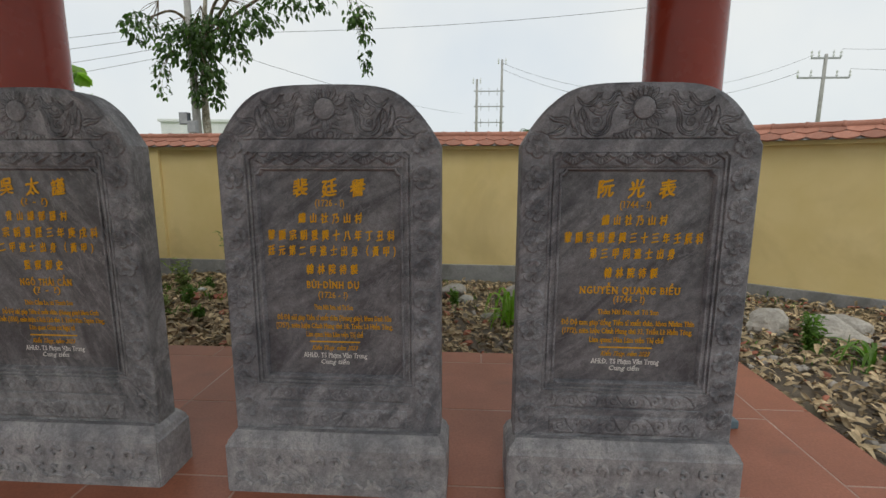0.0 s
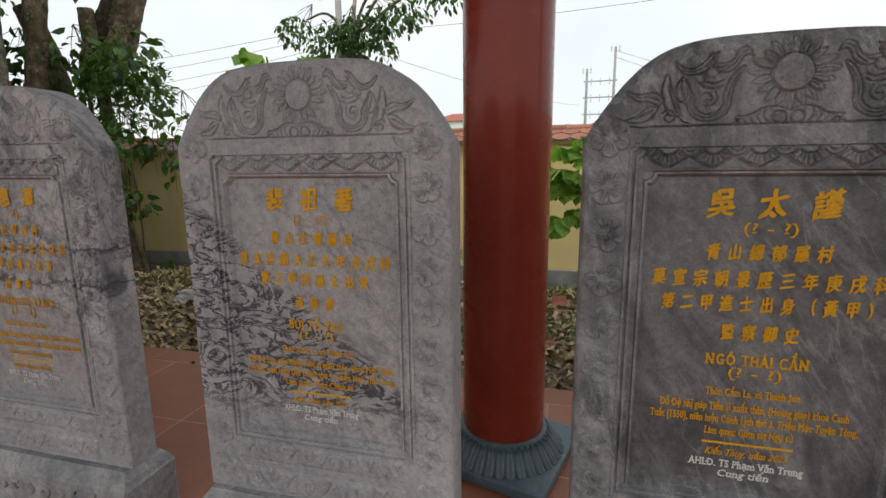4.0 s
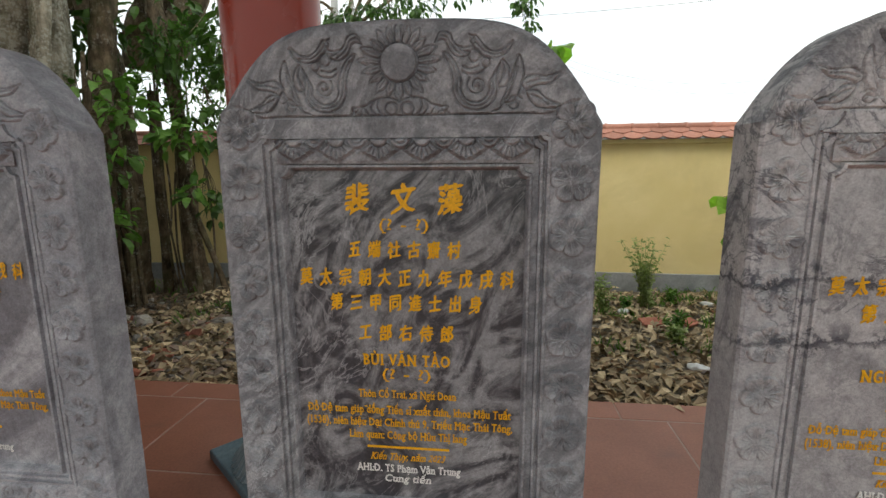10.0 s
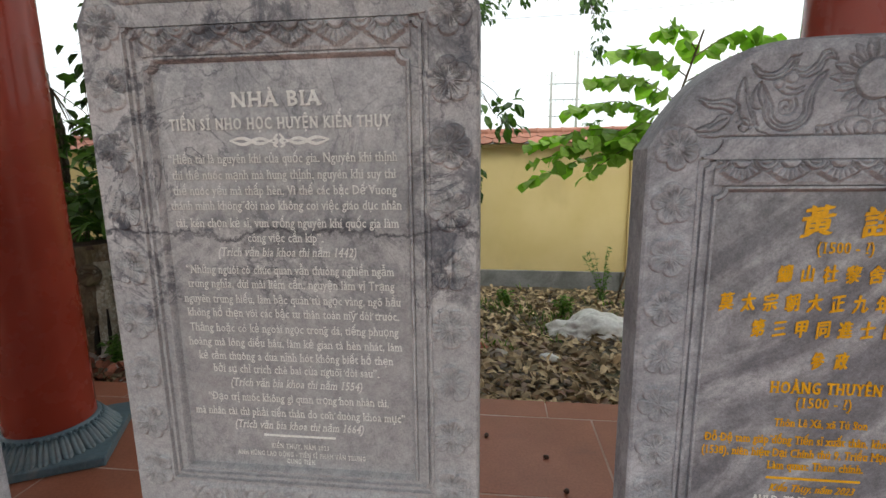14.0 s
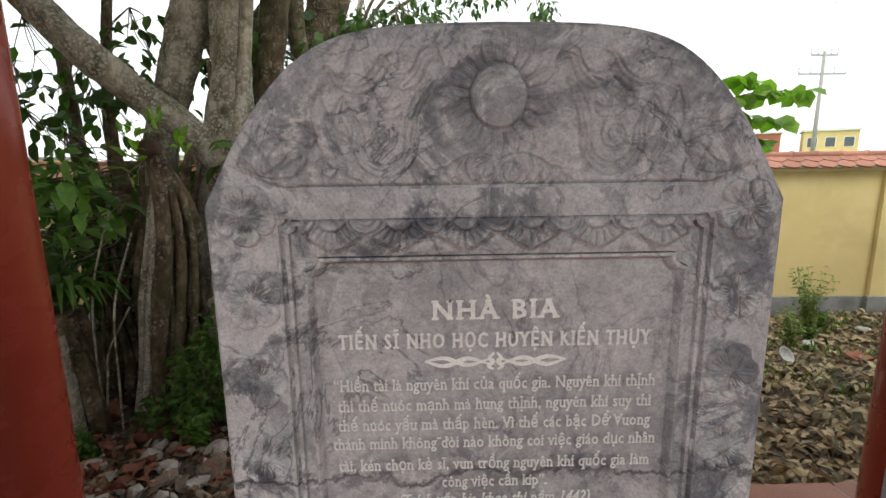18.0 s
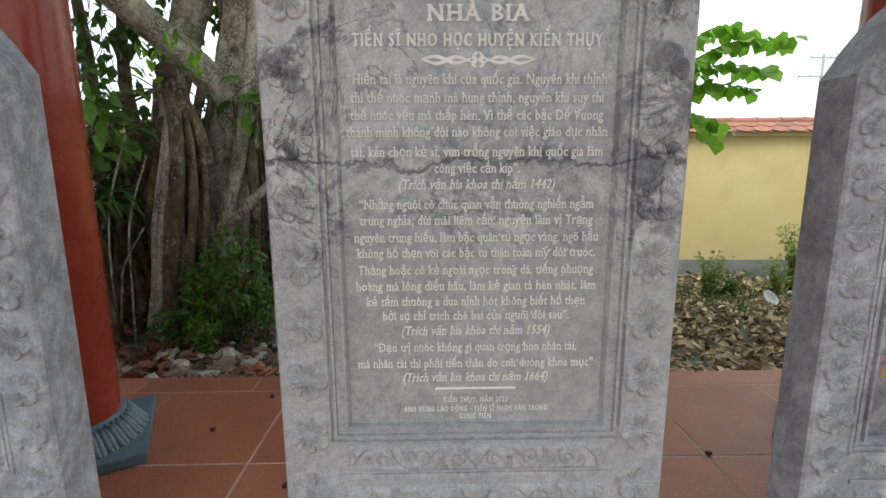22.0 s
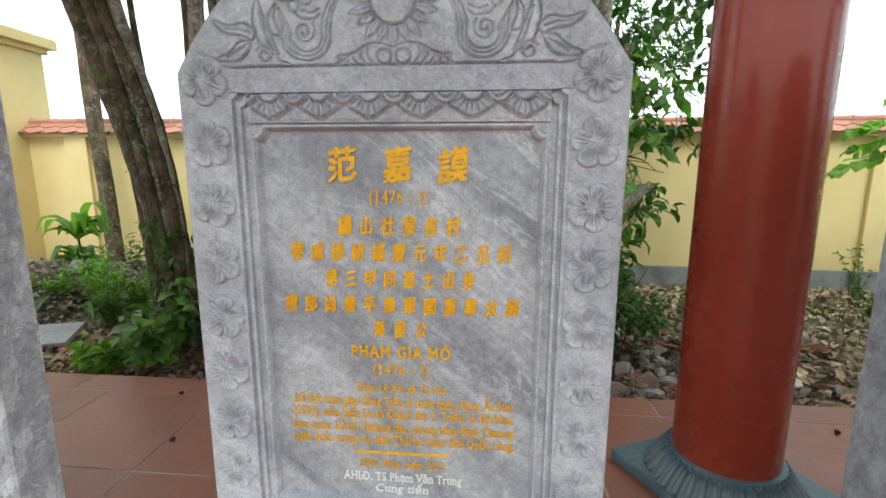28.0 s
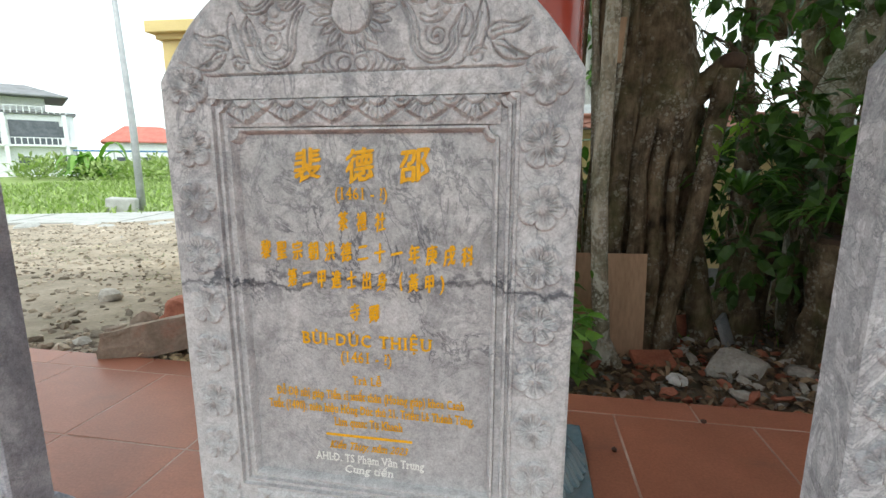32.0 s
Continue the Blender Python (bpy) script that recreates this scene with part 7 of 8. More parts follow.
STONES = [  # x, y, half sizes, turn, material, label
    (2.75, 4.35, 0.26, 0.18, 0.17, 20, "pale_stone", "rough grey quarry stone on the bank"), (3.15, 4.1, 0.3, 0.2, 0.15, -25, "pale_stone", "pale split stone with worn edges"), (2.95, 4.55, 0.2, 0.15, 0.12, 60, "pale_stone", "rough grey quarry stone on the bank"),
    (3.45, 4.3, 0.22, 0.16, 0.14, 5, "pale_stone", "pale split stone with worn edges"), (3.6, 3.8, 0.18, 0.14, 0.10, 40, "broken_brick", "lump of broken red brickwork"), (2.3, 5.3, 0.28, 0.2, 0.16, 15, "pale_stone", "pale flat stone on the rubble heap"),
    (2.0, 5.5, 0.24, 0.18, 0.15, -30, "pale_stone", "pale flat stone on the rubble heap"), (2.5, 5.6, 0.22, 0.16, 0.22, 50, "pale_stone", "whitish stone on the rubble heap"), (1.7, 5.2, 0.18, 0.14, 0.12, 80, "pale_stone", "rough grey quarry stone on the bank"), (2.15, 5.0, 0.16, 0.13, 0.1, 10, "rubble_stone", "small grey stone in the rubble"),
    (-0.25, 5.7, 0.2, 0.14, 0.13, 10, "pale_stone", "whitish stone by the wall"), (-0.05, 5.4, 0.13, 0.1, 0.09, 40, "pale_stone", "whitish stone by the wall"), (0.55, 5.6, 0.15, 0.1, 0.12, 10, "pale_stone", "whitish stone by the wall"), (0.2, 4.55, 0.14, 0.07, 0.05, 10, "pale_stone", "flat pale stone among dead leaves"),
    (-6.9, 4.1, 0.10, 0.08, 0.06, 10, "rubble_stone", "small grey stone among dead leaves"), (-7.4, 4.75, 0.22, 0.13, 0.08, 5, "rubble_stone", "flat grey stone half buried in leaves"),
    (-8.87, 4.68, 0.18, 0.13, 0.13, 30, "rubble_stone", "mossy angular boulder at the banyan's foot"), (-8.2, 4.62, 0.12, 0.1, 0.09, 0, "rubble_stone", "square brown stone in the rubble"), (-8.5, 4.72, 0.15, 0.09, 0.06, 20, "pale_stone", "flat pale stone in the rubble"),
    (-10.98, 3.86, 0.20, 0.14, 0.16, 15, "pale_stone", "big pale stone at the banyan's foot"), (-10.55, 3.92, 0.10, 0.08, 0.06, 0, "pale_stone", "broken white plaster lump"), (-10.15, 3.75, 0.08, 0.06, 0.05, 30, "pale_stone", "broken white plaster lump"),
    (-14.92, 3.74, 0.17, 0.14, 0.17, 10, "broken_brick", "lump of broken red brickwork"), (-15.18, 3.66, 0.11, 0.09, 0.11, 60, "brown_stone", "broken brown brick end"), (-16.25, 4.4, 0.14, 0.1, 0.09, 0, "rubble_stone", "grey stone on the gravel heap"),
    (-14.85, 4.75, 0.17, 0.14, 0.13, 0, "rubble_stone", "dark grey stone on the gravel heap"), (-14.6, 4.6, 0.10, 0.09, 0.08, 0, "broken_brick", "broken red brick end"), (-15.1, 4.3, 0.11, 0.09, 0.07, 0, "broken_brick", "broken red brick end"), (-13.9, 4.9, 0.10, 0.09, 0.09, 0, "pale_stone", "round pale stone by the heap"), (-15.3, 4.9, 0.13, 0.12, 0.10, 0, "broken_brick", "lump of broken red brickwork"),
    (-15.14, 3.36, 0.12, 0.09, 0.10, 20, "brown_stone", "pinkish broken stone at the floor's edge"), (-15.35, 3.3, 0.07, 0.06, 0.05, 0, "pale_stone", "small pale stone at the floor's edge"),
    (-14.25, 4.22, 0.21, 0.15, 0.14, 25, "pale_stone", "big grey boulder on the gravel heap"), (-14.05, 4.05, 0.11, 0.09, 0.08, -20, "rubble_stone", "grey stone on the gravel heap"), (-14.5, 4.05, 0.10, 0.07, 0.07, 50, "broken_brick", "broken red brick end"), (-14.15, 3.85, 0.09, 0.07, 0.06, 10, "broken_brick", "broken red brick end"), (-14.45, 4.5, 0.13, 0.10, 0.10, 70, "brown_stone", "brown broken stone in the heap"), (-13.95, 4.4, 0.09, 0.07, 0.06, 5, "broken_brick", "broken red brick end"),
    (0.93, 5.2, 0.17, 0.12, 0.11, 15, "pale_stone", "pale block of broken stone by the wall"), (1.18, 4.98, 0.20, 0.11, 0.12, -35, "pale_stone", "pale block of broken stone by the wall"), (1.48, 5.12, 0.20, 0.14, 0.14, 20, "pale_stone", "whitish stone in the heap"), (1.30, 5.48, 0.22, 0.13, 0.19, 60, "pale_stone", "whitish stone in the heap"), (1.62, 4.88, 0.14, 0.11, 0.1, 0, "brown_stone", "brown broken stone in the heap"),
    (-9.4, 3.7, 0.09, 0.07, 0.06, 0, "pale_stone", "rounded pale stone by the floor's edge"), (-9.2, 3.55, 0.08, 0.06, 0.05, 40, "rubble_stone", "rounded grey stone by the floor's edge"), (-9.0, 3.75, 0.10, 0.08, 0.08, 80, "rubble_stone", "dark rounded stone by the shrub"), (-8.75, 3.6, 0.08, 0.06, 0.05, 10, "pale_stone", "rounded pale stone by the floor's edge"), (-9.7, 3.6, 0.07, 0.06, 0.05, 10, "rubble_stone", "rounded grey stone by the floor's edge"),
]
for k, (x, y, a, b, c, turn, mat_name, label) in enumerate(STONES):
    z = ground_height(x, y) + (0.40 * max(0.0, 1 - ((x + 14.4) / 1.3) ** 2 - ((y - 5.0) / 1.45) ** 2) if x < -13 else 0.0)
    solid("stone", stone_mesh((a, b, c), 11 + k, mat_name, 2 if a > 0.15 else 1), None, label, "stone", (x, y, z + c * 0.35), (0, 0, turn), "stones in the garden")


def rough_slab(size, seed, material):
    """A broken concrete slab: a block with chipped edges and an uneven face."""
    bm = block(-size[0], size[0], -size[1], size[1], -size[2], size[2])
    bmesh.ops.subdivide_edges(bm, edges=bm.edges[:], cuts=7, use_grid_fill=True)
    for v in bm.verts:
        p = v.co + Vector((seed, 0, 0))
        edge = max(abs(v.co.x) / size[0], abs(v.co.y) / size[1])
        v.co.x *= 1 + 0.10 * noise.noise(p * 5) - 0.05 * edge * abs(noise.noise(p * 13))
        v.co.y *= 1 + 0.16 * noise.noise(p * 6 + Vector((0, 3, 0))) - 0.06 * edge * abs(noise.noise(p * 15))
        v.co.z += 0.016 * noise.noise(p * 9) - 0.02 * edge ** 6
    return mesh_of(bm, "stone", material)


solid("broken_slab", rough_slab((0.40, 0.20, 0.105), 3, "brown_stone"), None, "broken brown concrete slab tilted on the rubble by the floor", "slab", (-14.62, 3.34, ground_height(-14.62, 3.34) + 0.13), (-18, -11, 20))


def scatter(name, n, place, size, material, label, seed, flat=0.45, shapes=14):
    """Countless small stones or shards as one object."""
    r = random.Random(seed)
    pool = []
    for k in range(shapes):
        me = stone_mesh((1, r.uniform(0.55, 0.9), r.uniform(0.3, 0.7) * flat * 2), seed * 50 + k, material, 0)
        pool.append((np.array([v.co for v in me.vertices]), [tuple(p.vertices) for p in me.polygons]))
        bpy.data.meshes.remove(me)
    verts, faces, base = [], [], 0
    for _ in range(n):
        x, y, z = place(r)
        co, fs = r.choice(pool)
        m = np.array(Euler((r.gauss(0, 0.35), r.gauss(0, 0.35), r.uniform(0, 6.28))).to_matrix())
        s = r.uniform(*size) * (1.0 if r.random() < 0.8 else 1.5)
        verts.append(co @ m.T * s + (x, y, z + 0.12 * s))
        faces += [tuple(i + base for i in f) for f in fs]
        base += len(co)
    me = bpy.data.meshes.new(name)
    me.from_pydata(np.vstack(verts).tolist(), [], faces)
    me.materials.append(MATS[material])
    return tagged(new(name, me), label, "rubble", kind="stuff")


def strip(x0, x1, y0, y1, lift=0.0, near=1.6):
    """Places in a stretch of garden, crowded towards the pavilion."""
    def place(r):
        x, y = r.uniform(x0, x1), y0 + (y1 - y0) * r.random() ** near
        return x, y, ground_height(x, y) + lift
    return place


def heap(cx, cy, rx, ry, h):
    def place(r):
        a, q = r.uniform(0, 6.28), math.sqrt(r.random())
        x, y = cx + rx * q * math.cos(a), cy + ry * q * math.sin(a)
        return x, y, ground_height(x, y) + h * (1 - q * q) * r.uniform(0.75, 1.0)
    return place


def heap_body(cx, cy, rx, ry, h, label):
    bm = bmesh.new()
    rows = []
    for q in (1.05, 0.85, 0.65, 0.45, 0.25, 0.05):
        rows.append([(cx + rx * q * math.cos(a), cy + ry * q * math.sin(a), ground_height(cx + rx * q * math.cos(a), cy + ry * q * math.sin(a)) - 0.04 + h * max(0, 1 - q * q) * (1 + 0.15 * noise.noise(Vector((q * 5, a * 2, h))))) for a in np.linspace(0, 6.283, 40, endpoint=False)])
    top = loft(bm, rows)
    bm.faces.new(top[-1])
    return solid("mound", bm, "soil", label, "mound", smooth=True)


heap_body(-14.4, 5.0, 1.3, 1.45, 0.40, "low heap of gravel and soil against the wall")
heap_body(2.4, 5.5, 1.0, 0.7, 0.2, "low bank of rubble under stones")
scatter("rubble", 700, strip(-12.6, -7.0, 3.1, 5.6, 0.0, 1.5), (0.018, 0.05), "rubble_stone", "grey broken stone rubble along the floor's edge", 1)
scatter("rubble", 150, strip(-11.2, -8.4, 3.1, 4.6, 0.02, 1.6), (0.025, 0.075), "pale_stone", "whitish broken stone rubble", 2)
scatter("brick_shards", 340, strip(-13.0, -7.0, 3.1, 5.0, 0.02, 1.5), (0.025, 0.07), "broken_brick", "broken red brick and tile shards", 3, 0.3)
scatter("rubble", 4200, heap(-14.4, 5.0, 1.35, 1.5, 0.40), (0.012, 0.030), "yard_gravel", "grey gravel heap by the wall", 4)
scatter("rubble", 4200, strip(-24, -13.2, 3.1, 11.0, 0.0, 1.2), (0.012, 0.045), "yard_gravel", "loose gravel on the dirt yard", 5)
scatter("brick_shards", 60, heap(-14.4, 4.6, 1.2, 1.4, 0.3), (0.03, 0.07), "broken_brick", "red brick shards on the gravel heap", 6)
scatter("rubble", 320, strip(1.6, 5.5, 2.0, 6.2, 0.0, 1.0), (0.02, 0.07), "rubble_stone", "stony rubble on the bank", 7)
scatter("rubble", 260, strip(-5.0, 2.4, 3.1, 6.7, 0.0, 1.2), (0.02, 0.05), "rubble_stone", "stony rubble in the garden bed", 8)
scatter("brick_shards", 200, strip(-2.6, 2.4, 3.4, 6.2, 0.01, 1.0), (0.025, 0.06), "broken_brick", "brown broken tile shards in the garden bed", 9, 0.25)
scatter("brick_shards", 160, strip(1.8, 5.5, 2.6, 6.0, 0.01, 1.0), (0.025, 0.06), "broken_brick", "brown broken tile shards on the bank", 10, 0.25)
scatter("rubble", 400, strip(-7.0, -5.0, 3.1, 6.7, 0.0, 1.2), (0.015, 0.04), "rubble_stone", "small stones under dead leaves", 12)

scatter("rubble", 1700, strip(-14.8, -12.2, 3.1, 5.8, 0.0, 1.2), (0.014, 0.045), "gravel", "brown gravel by the banyan's roots", 14)
scatter("rubble", 170, strip(-15.9, -14.1, 3.1, 3.6, 0.0, 1.2), (0.02, 0.05), "yard_gravel", "broken stone along the floor's edge", 18)
scatter("tile_shards", 520, strip(-9.4, -6.2, 3.1, 5.0, 0.015, 1.4), (0.03, 0.075), "brown_stone", "flat brown tile and bark shards by the floor's edge", 15, 0.2)
scatter("rubble", 2600, strip(-24.5, -14.5, 5.0, 11.5, -0.008, 1.0), (0.016, 0.05), "yard_gravel", "stones trodden into the dirt yard", 16, 0.3)
rng = np.random.default_rng(21)


def litter(n, x0, x1, y0, y1, seed, near=1.3):
    r = np.random.default_rng(seed)
    xs, ys = r.uniform(x0, x1, n), y0 + (y1 - y0) * r.random(n) ** near
    s = [(x, y, ground_height(x, y) + r.uniform(0.0, 0.035)) for x, y in zip(xs, ys)]
    w = [(math.cos(a), math.sin(a), r.normal(0, 0.25)) for a in r.uniform(0, 6.28, n)]
    return s, w


s, w = litter(12000, -8.4, -1.0, 3.1, 6.9, 1)
tagged(new("dead_leaves", leaves_mesh("dead_leaves", s, w, 0.12, 0.38, "leaf_litter", 9, 0.6, 0.3)), "thick litter of dry brown dead leaves", "leaf litter", kind="stuff")
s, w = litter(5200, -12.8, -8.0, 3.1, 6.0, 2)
tagged(new("dead_leaves", leaves_mesh("dead_leaves", s, w, 0.085, 0.42, "dark_litter", 10, 0.5, 0.3)), "dead leaves among rubble under the banyan", "leaf litter", kind="stuff")
s, w = litter(9500, -1.4, 5.0, 2.2, 6.6, 3, 1.0)
tagged(new("dead_leaves", leaves_mesh("dead_leaves", s, w, 0.105, 0.32, "leaf_litter", 11, 0.6, 0.3)), "dead leaves among broken tile", "leaf litter", kind="stuff")
s, w = litter(3000, -14.8, -12.4, 3.1, 6.0, 4)
tagged(new("dead_leaves", leaves_mesh("dead_leaves", s, w, 0.085, 0.42, "leaf_litter", 12, 0.5, 0.3)), "dead leaves on the gravel heap", "leaf litter", kind="stuff")

s, w = litter(170, -10.25, -9.2, 3.3, 4.3, 6)
tagged(new("dead_leaves", leaves_mesh("dead_leaves", s, w, 0.13, 0.5, "red_leaf", 13, 0.5, 0.25)), "reddish fallen banyan leaves at the roots", "leaf litter", kind="stuff")


def grass_patch(n, x0, x1, y0, y1, high, seed, label):
    r = np.random.default_rng(seed)
    s, w = [], []
    for _ in range(n):
        x, y = r.uniform(x0, x1), r.uniform(y0, y1)
        if noise.noise(Vector((x * 1.3, y * 1.3, seed))) < 0.05:
            continue
        s.append((x, y, ground_height(x, y)))
        w.append((r.normal(0, 0.5), r.normal(0, 0.5), 1.0))
    return tagged(new("grass", leaves_mesh("grass", s, w, high, 0.10, "leaf_weed", seed, 0.3, 0.2)), label, "grass", kind="stuff")


grass_patch(2600, -8.0, -2.0, 4.2, 6.9, 0.13, 31, "thin green grass through dead leaves")
grass_patch(900, -14.5, -8.0, 4.5, 6.9, 0.12, 32, "thin green grass by the wall")
grass_patch(1500, -20.5, -14.6, 4.6, 10.0, 0.035, 34, "thin low grass on the dirt yard")
grass_patch(900, -1.5, 4.5, 3.2, 6.6, 0.11, 33, "thin green grass in the rubble")

# crumpled sacks and scraps
def sack(at, size, turn, label, seed):
    """A slumped woven bag: long sharp folds over a flattened lump."""
    bm = bmesh.new()
    bmesh.ops.create_icosphere(bm, subdivisions=5 if size[0] > 0.2 else 3, radius=1.0)
    off = Vector((seed, seed * 0.7, 0))
    for v in bm.verts:
        p = v.co.copy()
        q = 1 + 0.30 * noise.noise(p * 1.4 + off) + 0.16 * noise.noise(p * 3.0 + off)
        fold = 0.30 - 0.55 * abs(noise.noise(Vector((p.x * 1.6 + p.z, p.y * 3.2, p.z * 3.0)) + off)) - 0.30 * abs(noise.noise(Vector((p.x * 5.0, p.y * 2.6 - p.x * 2.0, p.z * 5.0)) - off))
        q += 0.62 * fold
        v.co = Vector((p.x * size[0], p.y * size[1], max(p.z, -0.25) * size[2])) * max(q, 0.35)
    return solid("sack", bm, "plastic_white", label, "sack", at, (0, 0, turn), smooth=True)


sack((-6.02, 4.82, -0.27), (0.36, 0.22, 0.2), 10, "crumpled dirty white woven sack on dead leaves", 1)
sack((-1.05, 5.9, -0.36), (0.22, 0.15, 0.11), 30, "crumpled white plastic scrap by the wall", 3)
sack((-0.85, 5.45, -0.36), (0.24, 0.12, 0.07), -15, "flattened white plastic scrap on dead leaves", 4)
solid("foam_bowl", lathe([(0.045, 0), (0.07, 0.03), (0.085, 0.05), (0.08, 0.05), (0.066, 0.034), (0.04, 0.008)], 24), "plastic_white", "white foam bowl lying in dead leaves", "bowl", (-4.12, 5.12, -0.19), (50, 0, 20), smooth=True)
for k, (x, y) in enumerate(((-4.7, 5.9), (-3.45, 5.62), (-2.15, 6.0), (-2.4, 6.1), (-6.5, 4.0), (-8.05, 3.6), (-10.25, 3.5), (-11.4, 3.6), (-3.4, 3.9))):
    sack((x, y, ground_height(x, y) + 0.045), (0.07, 0.05, 0.03), 40 * k, "scrap of white plastic on the ground", 7 + k)

# plywood board leaning at the banyan, small board nailed to a root
solid("plywood_board", block(-0.35, 0.35, -0.008, 0.008, 0, 0.74, 0.002), "plywood", "brown plywood board leaning on the banyan's roots", "board", (-11.85, 4.02, -0.17), (-5, 0, 4))
solid("small_board", block(-0.045, 0.045, -0.01, 0.01, -0.14, 0.14, 0.003), "plywood", "small weathered board nailed to a hanging root", "board", (-11.80, 4.12, 1.98), (0, 4, 8))
# roof tiles and slabs lying about
for k, (x, y, sx, sy, rx, rz, mat_name, label) in enumerate(((-10.95, 4.75, 0.16, 0.11, 60, 30, "broken_brick", "flat red clay slab standing in the rubble"), (-10.75, 4.6, 0.13, 0.13, 70, 60, "plinth_render", "square grey floor slab tipped on edge"), (-11.45, 3.95, 0.14, 0.09, 20, 10, "broken_brick", "red clay slab in the rubble"),
                                                             (-13.25, 3.8, 0.24, 0.17, 8, 20, "concrete", "pale flat concrete slab by the floor's edge"), (-13.4, 4.35, 0.12, 0.10, 15, 50, "brown_stone", "brown broken slab in the rubble"), (-10.4, 3.85, 0.12, 0.08, 25, 70, "broken_brick", "red clay slab in the rubble"), (-3.3, 5.18, 0.11, 0.07, 12, 10, "broken_brick", "broken red clay tile among dead leaves"), (-2.95, 5.2, 0.10, 0.05, 20, 40, "broken_brick", "broken red clay tile among dead leaves"), (-2.1, 5.75, 0.08, 0.07, 40, 0, "broken_brick", "broken red clay tile among dead leaves"))):
    solid("slab", block(-sx, sx, -sy, sy, -0.018, 0.018, 0.005), mat_name, label, "slab", (x, y, ground_height(x, y) + 0.03 + 0.7 * sy * math.sin(radians(rx))), (rx, 0, rz), "loose slabs")


# fallen fruit husks on the tiles
husk = bmesh.new()
bmesh.ops.create_icosphere(husk, subdivisions=2, radius=0.011)
for v in husk.verts:
    v.co = Vector((v.co.x * 1.25, v.co.y, v.co.z * 0.85)) * (1 + 0.25 * noise.noise(v.co * 160))
husk_me = mesh_of(husk, "seed_husk", "seed_husk", True)
HUSKS = [(-8.49, 2.53), (-8.43, 2.0), (-8.20, 2.86), (-8.33, 2.83), (-6.68, 2.55), (-6.62, 2.33), (-6.75, 2.25), (-6.4, 2.3), (-9.55, 2.46), (-9.35, 2.9), (-10.15, 2.55), (-10.43, 2.85), (-9.93, 2.44), (-9.78, 2.25), (-11.27, 2.5), (-11.5, 2.9), (-10.7, 2.95), (-11.95, 2.6), (-3.05, 2.75), (-4.6, 2.5), (-5.2, 2.65), (-5.0, 2.35), (-10.85, 2.75), (-13.55, 2.95), (-8.05, 2.15), (-6.95, 2.7), (-5.3, 2.6), (-4.45, 2.9)]
for k, (x, y) in enumerate(HUSKS):
    solid("seed_husk", husk_me, None, "dark brown fallen fruit husk on the red tiles", "seed husk", (x, y, 0.0085), (0, 0, 47 * k), "fallen husks")
solid("concrete_beam", block(-0.42, 0.42, -0.06, 0.06, -0.06, 0.08, 0.015), "plinth_render", "grey concrete beam half buried in the litter", "beam", (0.92, 4.55, ground_height(0.92, 4.55) + 0.05), (4, 2, -4))
solid("twig", tube(bmesh.new(), spline([(-7.291, 2.868, 0.006), (-7.207, 2.877, 0.009), (-7.122, 2.861, 0.006)], 4), [0.004, 0.003], 5, 0.2, 3), "bark_brown", "thin dry twig lying on the red tiles", "twig")


# ---- beyond the wall: poles, wires, houses, fields ----
def wire(name, a, b, sag, label, r=0.012):
    pts = [Vector(a).lerp(Vector(b), t) - Vector((0, 0, sag * 4 * t * (1 - t))) for t in np.linspace(0, 1, 24)]
    return solid(name, tube(bmesh.new(), [tuple(p) for p in pts], [r, r], 5), "wire_black", label, "cable")


twin = thing("utility_pole", "weathered concrete utility pole with a meter box", "utility pole", (-10.45, 17.6, -0.5))
part("pole", lathe([(0.17, 0), (0.11, 9.0)], 16), "concrete", twin, smooth=True)
for k, (x, z) in enumerate(((-0.3, 3.65), (-0.02, 3.35))):
    b = part("meter_box", block(x - 0.17, x + 0.17, -0.36, -0.16, z - 0.22, z + 0.22, 0.01), "galvanised" if k else "window_dark", twin, "grey meter box")
    part("door", block(x - 0.14, x + 0.14, -0.372, -0.362, z - 0.19, z + 0.19, 0.004), "galvanised", b)
part("crossarm", block(-0.8, 0.8, -0.05, 0.05, 8.0, 8.1, 0.005), "galvanised", twin)

masts = thing("transformer_masts", "pair of concrete masts joined by steel crossarms", "utility pole", (0.55, 69, -0.6))
for x, h in ((0.0, 14.6), (3.5, 17.2)):
    part("mast", lathe([(0.24, 0), (0.15, h)], 12, None, (x, 0, 0)), "concrete", masts, smooth=True)
    for dz in (0.0, 0.7):
        part("insulator", lathe([(0.05, 0), (0.13, 0.15), (0.05, 0.35), (0.12, 0.5), (0.03, 0.8)], 8, None, (x + (0.5 if dz else -0.5), 0, h - 0.6)), "white_render", masts)
for z in (8.6, 10.8, 12.9):
    part("crossarm", block(-0.4, 3.9, -0.06, 0.06, z, z + 0.14, 0.01), "galvanised", masts)
    for x in (0.6, 1.75, 2.9):
        part("rod", lathe([(0.035, 0), (0.035, 1.0)], 6, None, (x, 0, z - 0.5)), "galvanised", masts)

